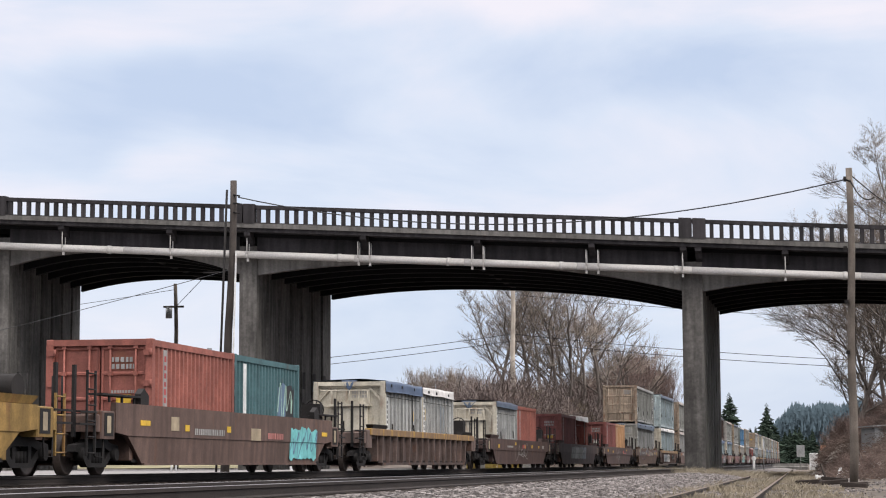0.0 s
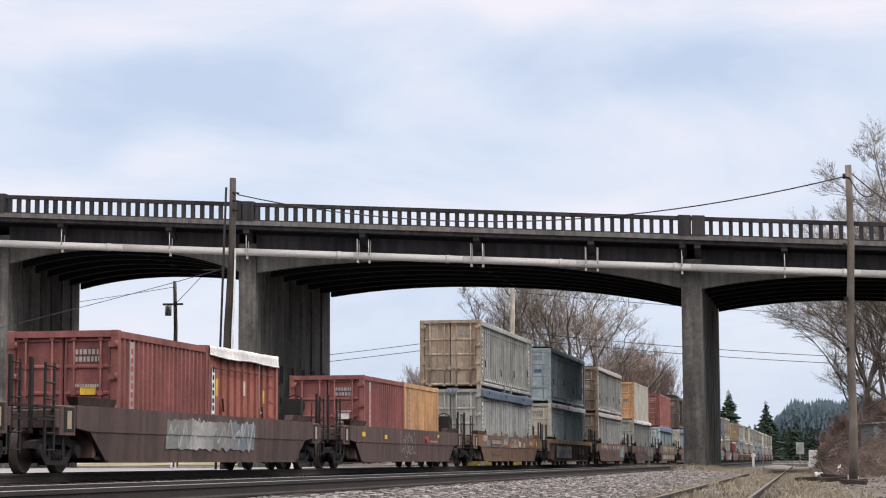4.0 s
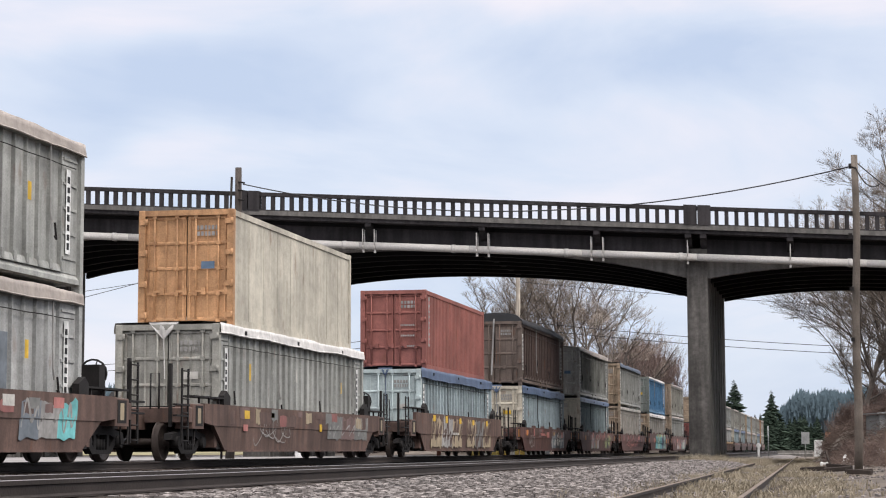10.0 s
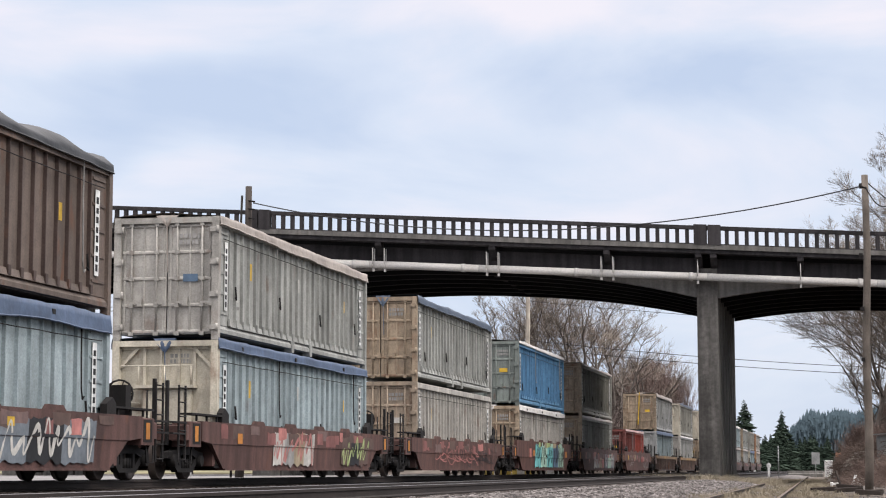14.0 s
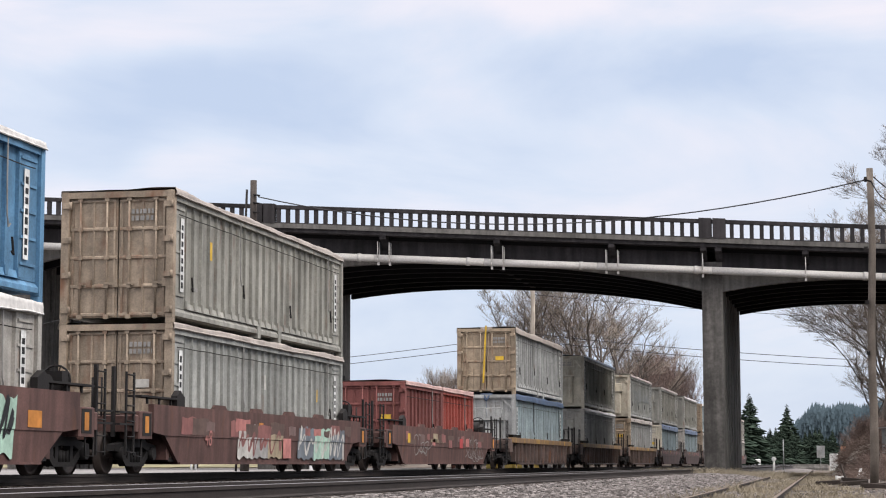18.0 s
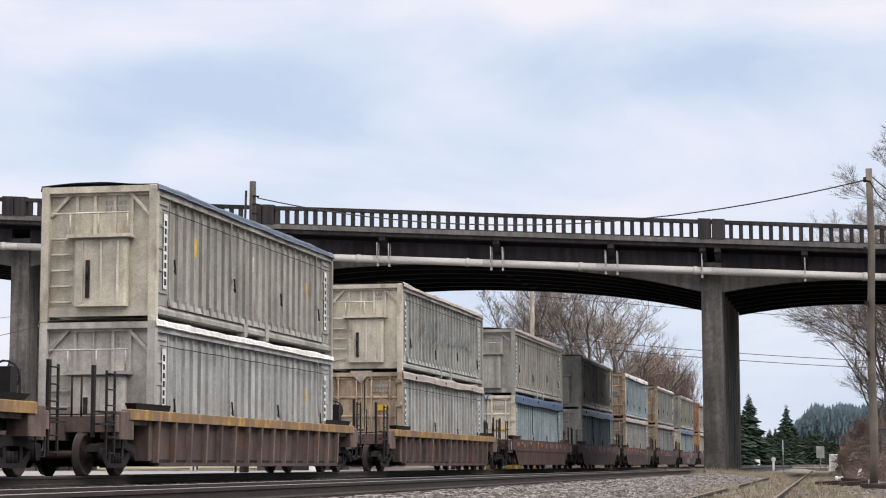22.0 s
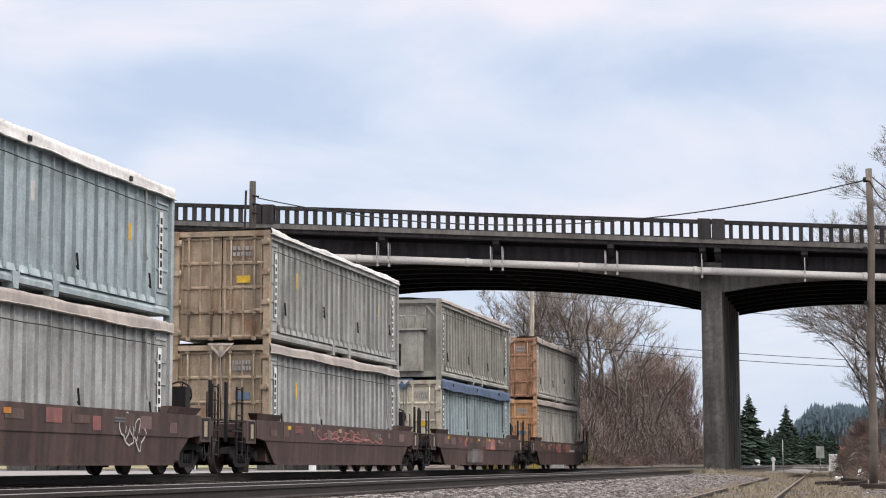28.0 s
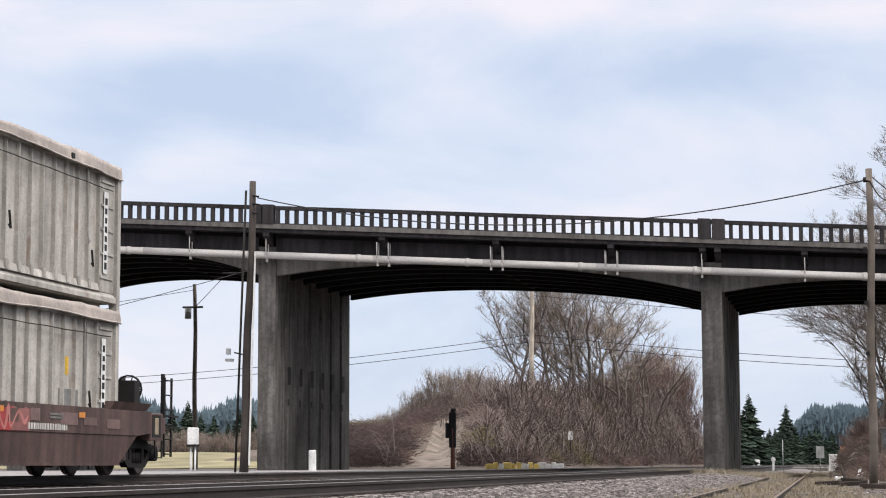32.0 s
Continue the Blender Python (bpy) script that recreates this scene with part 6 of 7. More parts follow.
u14 = well_car(60.25, "smooth", "car_red", tank=True, tall=0.24, label="red-brown well car with large teal and yellow graffiti")
load("waste", "dirty_white", "tan_olive", "white", 60.25, FLOOR, H=2.76, tarp_kind="flat")
load("waste", "blue", "grey_teal", "white", 60.25, STACK - 0.14, tarp_kind="thin", strap="white")
graffiti(u14, -3.0, 4.9, 0.28, 1.5, ("teal", "mint", "teal", "blue", "mint"), "black", 59, 9, weight=0.07, top=1.52)
patchwork(u14, -2.2, 4.4, 1.28, 1.52, ("green", "mint", "tan"), 60, 8, x=1.468)
plaques(u14, [(-4.2, 1.0, 0.5, 0.4, "pink"), (-3.3, 1.0, 0.4, 0.25, "orange"), (5.6, 1.0, 0.5, 0.3, "orange")])

u15 = well_car(81.88, "smooth", "car_red", tall=0.14, label="red-brown well car with white, blue and orange graffiti")
load("waste", "grey_green", "olive", "tan", 81.88, FLOOR, tarp_kind="thin")
load("waste", "sage", "olive", "tan", 81.88, STACK, tarp_kind="thin")
patchwork(u15, -6.2, 6.2, 0.84, 1.27, ("rose", "umber", "mauve", "rose", "pink", "umber"), 105, 14)
graffiti(u15, -2.5, 0.6, 0.3, 1.2, ("white", "lightgrey", "tan"), "rose", 61, 4, weight=0.08)
graffiti(u15, 1.8, 5.8, 0.28, 1.24, ("slate", "mint", "slate"), "white", 62, 6, weight=0.07)
painted_number(u15, -5.5, 0.62, "48", 0.5)
plaques(u15, [(-1.0, 1.1, 0.3, 0.2, "orange"), (0.9, 0.6, 0.6, 0.5, "pink")])

u16 = well_car(103.74, "smooth", "car_red", tank=True, tall=0.14, label="red-brown well car with streaked drips and scrawls")
pair(103.74, ("waste", "red_dark", "red_dark", "rose", {"strips": False, "tarp_kind": "thin"}), ("waste", "red_bright", "red_dark", "rose", {"strips": False, "tarp_kind": "thin"}))
patchwork(u16, -6.2, 6.2, 0.84, 1.27, ("rose", "umber", "mauve", "rose", "pink", "umber"), 106, 14)
graffiti(u16, -4.7, -2.6, 0.5, 1.2, "tan", "lightgrey", 67, 3, weight=0.04, plain=True)
graffiti(u16, 2.8, 5.8, 0.3, 1.2, "pink", "lightgrey", 68, 4, weight=0.04, plain=True)
bar_lines(u16, -1.6, 1.0, 1.9, 0.16, 1, "tan", seed=11)
plaques(u16, [(-5.4, 1.05, 0.3, 0.3, "yellow"), (0.3, 0.95, 0.5, 0.35, "rose"), (2.0, 0.95, 0.5, 0.35, "red"), (-1.9, 1.1, 0.6, 0.3, "tan")])

u17 = well_car(126.57, "ribbed", "car_rib", "chord_yellow", label=RIBBED)
load("bustle", "blue_grey", "pale_grey", "blue", 126.57, FLOOR, tarp_kind="flat")
load("waste", "pale_grey", "tan_olive", "tan", 126.57, STACK, strap=True)

u18 = well_car(149.46, "ribbed", "car_rib", "chord_yellow", label=RIBBED)
load("bustle", "pale_grey", "dirty_white", "white", 149.46, FLOOR, tarp_kind="thin")
load("bustle", "sage", "khaki", "navy", 149.46, STACK, tarp_kind="thin")

u19 = well_car(172.94, "ribbed", "car_rib", "chord_yellow", label=RIBBED)
load("waste", "pale_grey", "tan_olive", "tan", 172.94, FLOOR, tarp_kind="flat")
scrawled = load("bustle", "grey_green", "khaki", "tan", 172.94, STACK, tarp_kind="thin")
graffiti(scrawled, -4.2, 0.6, 1.1, 2.1, "black", "slate", 91, 7, x=1.272, weight=0.06, plain=True, top=2.6)
graffiti(scrawled, 1.0, 4.6, 1.2, 1.9, "black", "slate", 92, 6, x=1.272, weight=0.05, plain=True, top=2.6)

u20 = well_car(195.23, "smooth", "car_dark", label="dark brown well car with small orange patches")
load("waste", "blue_grey", "khaki", "blue", 195.23, FLOOR, tarp_kind="deep")
load("bustle", "sage", "sage", "tan", 195.23, STACK, tarp_kind="thin")

u21 = well_car(217.15, "smooth", "car_dark", label="dark brown well car with small orange patches")
load("waste", "blue_grey", "dirty_white", "blue", 217.15, FLOOR, tarp_kind="deep")
load("bustle", "sage", "sage", "white", 217.15, STACK, tarp_kind="thin")

u22 = well_car(238.90, "smooth", "car_dark", label="dark brown well car with small yellow patches and one white tag")
load("waste", "pale_grey", "olive", "tan", 238.90, FLOOR, tarp_kind="flat")
load("waste", "blue_grey", "tan_olive", "white", 238.90, STACK, tarp_kind="flat")
graffiti(u22, 3.2, 4.4, 0.45, 1.25, "white", "white", 71, 3, weight=0.05, plain=True)

u23 = well_car(260.77, "smooth", "car_dark", label="dark brown well car with faint pink and orange marks")
load("waste", "pale_grey", "tan_olive", "tan", 260.77, FLOOR, tarp_kind="flat")
load("waste", "grey_green", "tan_olive", "white", 260.77, STACK, tarp_kind="thin")
graffiti(u23, -2.5, 3.5, 0.85, 1.2, "pink", "pink", 73, 7, weight=0.04, plain=True)

u24 = well_car(282.15, "smooth", "car_dark", label="dark brown well car with faint red marks and pale streaks")
load("waste", "blue_grey", "khaki", "blue", 282.15, FLOOR, tarp_kind="deep")
load("bustle", "sage", "sage", "tan", 282.15, STACK, tarp_kind="thin")
graffiti(u24, -2.6, 0.2, 0.26, 0.78, ("umber", "grey", "mauve"), "grey", 79, 2, weight=0.04)
graffiti(u24, 0.6, 2.4, 0.85, 1.25, ("rose", "pink"), "mauve", 80, 2, weight=0.04)

u25 = well_car(304.32, "smooth", "car_dark", last=True, label="last dark brown well car with yellow and red patches")
load("waste", "dirty_white", "rust_orange", "tan", 304.32, FLOOR, tarp_kind="flat", dark_patches=((0.2, 1.1, 1.05, 1.0, "grey"), (4.2, 0.8, 0.9, 0.8, "grey")))
load("waste", "dirty_white", "rusty_red", "tan", 304.32, STACK, tarp_kind="flat")
graffiti(u25, -1.6, -0.6, 0.82, 1.24, ("red", "pink"), "rose", 83, 5, weight=0.05)
graffiti(u25, 0.9, 2.2, 0.82, 1.24, ("red", "rose"), "pink", 84, 5, weight=0.05)
bar_lines(u25, 2.9, 0.9, 1.5, 0.16, 1, "white", seed=12)
for u, seed in ((u20, 1), (u21, 2), (u22, 3), (u23, 4), (u24, 5), (u25, 6)):
    rr = random.Random(seed)
    plaques(u, [(-6.0 + 1.05 * k + rr.uniform(-0.3, 0.3), 1.07 + rr.uniform(-0.08, 0.06), rr.uniform(0.25, 0.75), rr.uniform(0.14, 0.28), rr.choice(("umber", "mauve", "umber", "rose", "umber", "mauve"))) for k in range(12)])
    plaques(u, [(-5.6 + 2.3 * k + rr.uniform(-0.6, 0.6), 1.18 + rr.uniform(-0.04, 0.02), rr.uniform(0.2, 0.32), 0.1, rr.choice(("yellow", "tan", "orange"))) for k in range(5 if seed in (5, 6) else 3)], 1.462)
    bar_lines(u, rr.uniform(-4.5, -2.5), 1.12, 0.6, 0.2, 3, "rose", x=1.462, seed=seed)
    bar_lines(u, rr.uniform(3.0, 5.0), 1.1, 0.5, 0.12, 2, "grey", x=1.462, seed=seed + 50)

# ---------------------------------------------------------------- plants and distance
M_BARK = surface("bare_bark", (0.13, 0.11, 0.095), 0.95, 0, 0.6, 1.5, 12.0, 0.2, 0.3)
M_TWIG = surface("bare_twigs", (0.27, 0.228, 0.192), 0.95, 0, 0.6, 0.6, 6.0, 0.0, 0.0)
M_TWIG_R = surface("reddish_twigs", (0.175, 0.126, 0.108), 0.95, 0, 0.6, 0.5, 6.0, 0.0, 0.0)
M_CANE = surface("bramble_canes", (0.090, 0.064, 0.062), 0.95, 0, 0.4, 0.3, 6.0, 0.0, 0.0, island=0.25)
M_CANE_R = surface("brown_litter", (0.135, 0.098, 0.082), 0.95, 0, 0.45, 0.5, 6.0, 0.0, 0.0)
M_CANE_G = surface("mossy_brush", (0.165, 0.14, 0.075), 0.95, 0, 0.5, 0.4, 6.0, 0.0, 0.0, island=0.2)
M_GRASS = surface("dead_grass", (0.25, 0.214, 0.155), 0.95, 0, 0.6, 0.6, 8.0, 0.0, 0.0)
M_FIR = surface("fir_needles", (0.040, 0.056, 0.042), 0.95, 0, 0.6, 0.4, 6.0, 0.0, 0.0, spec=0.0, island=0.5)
# distance haze is put into the bluish colours of both ridges
M_FAR_HAZE = surface("hazy_far_forest", (0.066, 0.092, 0.108), 0.98, 0, 0.8, 0.02, 0.4, 0.0, 0.0, spec=0.0, island=0.16)
M_FAR2_HAZE = surface("hazy_farther_forest", (0.082, 0.112, 0.130), 0.98, 0, 0.75, 0.02, 0.4, 0.0, 0.0, spec=0.0, island=0.2)
YAW = radians(11.58)
LENS_STRETCH = 1.22                               # depths stretched with the longer lens to stay fitted to the camera's view


def bearing(b, d):
    """Point fitted to the view: stretched d along the camera's resting axis, b*d right."""
    w, d = b * d, LENS_STRETCH * d
    return (-math.sin(YAW) * d + math.cos(YAW) * w, math.cos(YAW) * d + math.sin(YAW) * w)


def from_arrays(name, v, f, mat):
    me = bpy.data.meshes.new(name)
    me.from_pydata(v, [], f)
    me.materials.append(mat)
    return me


def bare_tree(seed, height, spread=1.0, stems=1, levels=5, r0=0.16, upright=0.55, leader=False, reach=0.4, low=0.25, first=1):
    """A leafless tree. Gives trunk and limbs, and the fine twigs."""
    rng = random.Random(seed)
    thick, fine = Shape(), ([], [])

    def twig(p, d, ln, w):
        k = len(fine[0])
        a = Vector((-d.y, d.x, 0.001)).normalized() * w
        m = p + d * ln * 0.5 + Vector((rng.uniform(-1, 1), rng.uniform(-1, 1), rng.uniform(-0.3, 0.6))) * ln * 0.09
        e = p + d * ln
        fine[0].extend([tuple(p - a), tuple(p + a), tuple(m + a * 0.7), tuple(m - a * 0.7), tuple(e), tuple(p + Vector((0, 0, w))), tuple(m + Vector((0, 0, w * 0.7)))])
        fine[1].extend([(k, k + 1, k + 2, k + 3), (k + 3, k + 2, k + 4), (k, k + 5, k + 6, k + 3), (k + 3, k + 6, k + 4)])

    def grow(p, d, ln, r, lev):
        n = 4 if lev < 3 else 2
        pts = [p]
        for i in range(n):
            d = (d + Vector((rng.gauss(0, 0.15), rng.gauss(0, 0.15), rng.gauss(0.03 + 0.05 * upright, 0.08)))).normalized()
            pts.append(pts[-1] + d * ln / n)
        if lev < levels - 1:
            thick.tube(pts, r, 7 if lev < 2 else 4, r * 0.6, caps=False)
        else:
            for a, b in zip(pts, pts[1:]):
                twig(a, (b - a).normalized(), (b - a).length, max(r * 0.8, 0.011))
        if lev >= levels:
            return
        kids = 3 if lev < 2 else 4 if lev < 4 else 5
        for k in range(kids):
            t = 1.0 if k == 0 else rng.uniform(0.25, 1.0)
            i = min(n - 1, int(t * n))
            q = pts[i].lerp(pts[i + 1], t * n - i) if t < 1 else pts[-1]
            az = rng.uniform(0, 6.283)
            out = Vector((math.cos(az), math.sin(az), 0))
            lean = (0.2 if k == 0 else rng.uniform(0.5, 1.15)) * spread
            nd = (d + out * lean + Vector((0, 0, upright * 0.25 - 0.05))).normalized()
            grow(q, nd, ln * rng.uniform(0.5, 0.78), r * (0.62 if k == 0 else rng.uniform(0.36, 0.52)), lev + 1)

    for s in range(stems):
        az = rng.uniform(0, 6.283)
        tilt = 0.05 if stems == 1 else rng.uniform(0.08, 0.38)
        d = Vector((math.cos(az) * tilt, math.sin(az) * tilt, 1)).normalized()
        p = Vector((math.cos(az) * 0.25 * (stems > 1), math.sin(az) * 0.25 * (stems > 1), -0.6))
        if leader:
            pts, h = [p], height * (1.0 if s == 0 else rng.uniform(0.7, 0.95))
            for i in range(8):
                d = (d + Vector((rng.gauss(0, 0.06), rng.gauss(0, 0.06), 0.05))).normalized()
                pts.append(pts[-1] + d * h / 8)
            thick.tube(pts, r0, 8, r0 * 0.16, caps=False)
            m = 15
            for k in range(m):
                t = low + (0.98 - low) * (k + rng.random()) / m
                i = min(7, int(t * 8))
                q = pts[i].lerp(pts[i + 1], t * 8 - i)
                a2 = k * 2.4 + rng.uniform(-0.5, 0.5)
                up = rng.uniform(0.25, 0.8) + 0.4 * t
                nd = Vector((math.cos(a2) * spread, math.sin(a2) * spread, up)).normalized()
                ln = h * reach * (1.05 - 0.75 * t) * rng.uniform(0.6, 1.1) * 0.62
                grow(q, nd, ln, r0 * 0.42 * (1 - 0.7 * t), first)
        else:
            grow(p, d, height * 0.33, r0, 0)
    return thick.mesh("trunk"), from_arrays("twigs", fine[0], fine[1], M_TWIG)


def plant_trees():
    kinds = [bare_tree(11, 13.5, 0.9, 1, 5, 0.19, 0.35, True, 0.5, 0.2), bare_tree(12, 12.5, 0.9, 2, 5, 0.15, 0.35, True, 0.5, 0.25), bare_tree(13, 12.0, 1.05, 1, 6, 0.17, 0.3), bare_tree(14, 10.5, 1.0, 2, 5, 0.13, 0.35), bare_tree(15, 20.0, 0.85, 1, 6, 0.24, 0.0, True, 0.6, 0.1),
             bare_tree(16, 6.0, 0.75, 13, 4, 0.032, 0.85)]
    kinds[5][1].materials[0] = M_TWIG_R
    rng = random.Random(5)
    spots = []
    label = "leafless tree with fine grey-brown twigs on the bank"
    for b, d, k, s in ((0.045, 158, 0, 1.15), (0.056, 165, 1, 1.15), (0.067, 160, 0, 1.15), (0.050, 168, 0, 1.0), (0.075, 162, 1, 1.1), (0.078, 158, 2, 1.3), (0.088, 160, 2, 1.35), (0.098, 168, 3, 1.6), (0.106, 176, 2, 1.45),
                       (0.114, 186, 3, 1.6), (0.122, 196, 2, 1.35), (0.094, 176, 3, 1.6), (0.108, 190, 2, 1.5), (0.130, 208, 3, 1.35), (0.084, 168, 3, 1.5)):
        spots.append((b, d, k, s, label))
    for k in range(30):
        b = 0.094 + 0.066 * k / 29
        d = 25.5 / (0.2419 - 0.9703 * b) * rng.uniform(1.0, 1.12)
        spots.append((b, d, 5, rng.uniform(0.8, 1.25) * (0.55 + 0.75 * smooth01(0.09, 0.125, b) + 0.3 * smooth01(0.12, 0.15, b)), "reddish many-stemmed leafless shrub on the bank"))
    for k in range(26):
        b = 0.012 + 0.09 * k / 25
        spots.append((b, 27.5 / (0.2419 - 0.9703 * b) * rng.uniform(1.12, 1.3), 5, rng.uniform(0.3, 0.6), "low reddish leafless shrub along the bank top"))
    for k in range(17):
        b = -0.058 + 0.078 * k / 16
        spots.append((b, rng.uniform(126, 150), 5, rng.uniform(0.8, 1.2) * (0.24 + 0.42 * smooth01(-0.06, 0.0, b)), "pale many-stemmed leafless shrub on the bank"))
    for k in range(22):
        spots.append((-0.185 + 0.08 * k / 21, rng.uniform(165, 215), 5, rng.uniform(0.35, 0.7), "pale many-stemmed leafless shrub beyond the meadow"))
    for k in range(12):
        spots.append((0.254 + 0.004 * k, rng.uniform(104, 125), 5, rng.uniform(0.28, 0.5), "reddish many-stemmed leafless shrub on the low mound"))
    for k in range(12):
        spots.append((0.258 + 0.0045 * k, rng.uniform(62, 88), 5, rng.uniform(0.14, 0.28), "reddish many-stemmed leafless shrub on the low mound"))
    for b, d, k, s in ((0.2685, 118, 4, 0.85), (0.279, 126, 4, 0.8), (0.274, 140, 2, 1.3), (0.307, 112, 4, 1.0), (0.292, 132, 4, 0.75), (0.330, 120, 4, 1.0), (0.276, 150, 3, 0.8), (0.299, 116, 2, 1.5), (0.285, 122, 2, 1.25), (0.312, 118, 2, 1.6), (0.272, 128, 3, 1.0), (0.302, 124, 0, 1.45)):
        spots.append((b, d, k, s, "large leafless tree with spreading branches beyond the bridge"))
    for k in range(9):
        spots.append((0.250 + 0.005 * k, 150 - 5 * k, 5, rng.uniform(0.4, 0.65), "reddish many-stemmed leafless shrub by the crossing"))
    for b, d, k, s, label in spots:
        x, y = bearing(b, d)
        t = thing("bare_shrub" if k == 5 else "bare_tree", label, "shrub" if k == 5 else "tree", "bare shrubs" if k == 5 else "bare trees", pose(x, y, ground_z(x, y), 0, 0, rng.uniform(0, 360)) @ Matrix.Diagonal((s, s, s, 1)))
        tr, tw = kinds[k]
        part("stem" if k == 5 else "trunk", tr, M_TWIG_R if k == 5 else M_BARK, t)
        part("crown", tw, M_TWIG if k != 5 or label[:4] == "pale" else M_TWIG_R, t, "crown of fine bare twigs")


def blades(name, spots, mat, label, category, lean=0.5, width=0.012, bend=0.3, seed=1):
    """Thin upright strips, three corners and a tip each: (x, y, z, height)."""
    rng = random.Random(seed)
    v, f = [], []
    for x, y, z, h in spots:
        a = rng.uniform(0, 6.283)
        ca, sa = math.cos(a), math.sin(a)
        l1, w = h * lean * rng.random(), width * rng.uniform(0.6, 1.3)
        b2 = rng.uniform(0, 6.283)
        mx, my = x + ca * l1 * 0.4, y + sa * l1 * 0.4
        ex, ey, ez = x + ca * l1 + math.cos(b2) * h * bend * 0.4, y + sa * l1 + math.sin(b2) * h * bend * 0.4, z + h * (1 - 0.3 * (l1 / max(h, 0.01)) ** 2)
        k = len(v)
        v += [(x - w, y, z - 0.02), (x + w, y, z - 0.02), (mx + w * 0.7, my, z + h * 0.55), (mx - w * 0.7, my, z + h * 0.55), (ex, ey, ez)]
        f += [(k, k + 1, k + 2, k + 3), (k + 3, k + 2, k + 4)]
    return tagged(new(name, from_arrays(name, v, f, mat)), label, category, kind="stuff")


def tangle(name, spots, mat, label, seed, width=0.011):
    """Short canes thrown in all directions over the ground: (x, y, z, size)."""
    rng = random.Random(seed)
    v, f = [], []
    for x, y, z, s in spots:
        for k in range(5):
            a, up = rng.uniform(0, 6.283), rng.uniform(-0.35, 0.9)
            ln = s * rng.uniform(0.45, 1.2)
            dx, dy, dz = math.cos(a) * ln, math.sin(a) * ln, up * ln * 0.8
            px, py, pz = x + rng.gauss(0, 0.3), y + rng.gauss(0, 0.3), z + rng.random() * s * 0.9
            sag = rng.uniform(-0.1, 0.25) * ln
            w = width * rng.uniform(0.6, 1.4)
            o = len(v)
            v += [(px, py, pz - w), (px, py, pz + w), (px + dx * 0.5, py + dy * 0.5, pz + dz * 0.5 + sag + w), (px + dx * 0.5, py + dy * 0.5, pz + dz * 0.5 + sag - w), (px + dx, py + dy, pz + dz)]
            f += [(o, o + 1, o + 2, o + 3), (o + 3, o + 2, o + 4)]
    return tagged(new(name, from_arrays(name, v, f, mat)), label, "brush", kind="stuff")


def grow_brush():
    rng = random.Random(21)
    canes, green, red, pale, sapl = [], [], [], [], []
    for k in range(30000):
        y = 97 + 165 * rng.random() ** 1.5
        x = -20.0 - (0.365 * y - 20.0) * rng.random() ** (2.2 if y > 130 else 1.1)
        if abs(x + 25.75 + 0.17 * (y - 100)) < 2.1 - 0.03 * (y - 97) and y < 124:
            continue
        x, y = metres(x, y)
        if hill(x, y) < 0.15:
            continue
        n = noise.noise((x * 0.16, y * 0.11, 9))
        p = (x, y, ground_z(x, y) - 0.05, rng.uniform(0.35, 0.95) * (1.0 + 0.5 * n))
        (green if n > 0.38 else red if n < -0.22 else pale if rng.random() < 0.12 else canes).append(p)
    for k in range(1300):
        b = rng.uniform(-0.058, 0.035) if k % 4 else rng.uniform(0.03, 0.16)
        d = rng.uniform(122, 165) if b < 0.07 else 26 / (0.2419 - 0.9703 * b) * rng.uniform(1.0, 1.1)
        x, y = bearing(b, d)
        sapl.append((x, y, ground_z(x, y) - 0.1, rng.uniform(0.5, 3.2) * (0.75 + 0.6 * noise.noise((b * 90, 3, 1))) * (0.4 + 0.6 * smooth01(-0.06, -0.01, b) if b < 0.03 else 0.5)))
    pale_m = surface("pale_dry_canes", (0.140, 0.112, 0.100), 0.95, 0, 0.55, 0.4, 6.0, 0.0, 0.0, island=0.3)
    tangle("bramble_thicket", canes, M_CANE, "tangled mauve-brown bramble canes covering the bank", 2, 0.018)
    tangle("reddish_brush", red, M_TWIG_R, "reddish-brown leafless brush on the bank", 3, 0.018)
    tangle("mossy_brush", green, M_CANE_G, "yellowish mossy brush patches on the bank", 4, 0.018)
    tangle("dry_canes", pale, pale_m, "pale dry canes tangled over the bank", 7, 0.016)
    blades("saplings", sapl, pale_m, "thin pale upright leafless saplings along the bank top", "brush", 0.22, 0.026, 0.3, 5)
    long_ones = []
    for k in range(7000):
        y = rng.uniform(99, 240)
        x = max(-0.345 * y, -20.2 - 9 * rng.random() ** 1.5)
        if abs(x + 25.75 + 0.17 * (y - 100)) < 2.6 and y < 126:
            continue
        x, y = metres(x, y)
        if hill(x, y) > 0.1:
            long_ones.append((x, y, ground_z(x, y) + 0.1, rng.uniform(1.0, 3.6)))
    arching_canes("arching_canes", long_ones, pale_m, "pale arching bramble canes tangled over the bank", 12)
    right = []
    for k in range(15000):
        y = 62 + 120 * rng.random() ** 1.5
        x, y = metres(rng.uniform(-0.5, 9.0), y)
        if hill(x, y) > 0.05:
            right.append((x, y, ground_z(x, y) - 0.05, rng.uniform(0.15, 0.55)))
    tangle("roadside_brush", right, M_CANE_R, "dense brown brush and litter on the low mound", 6, 0.013)


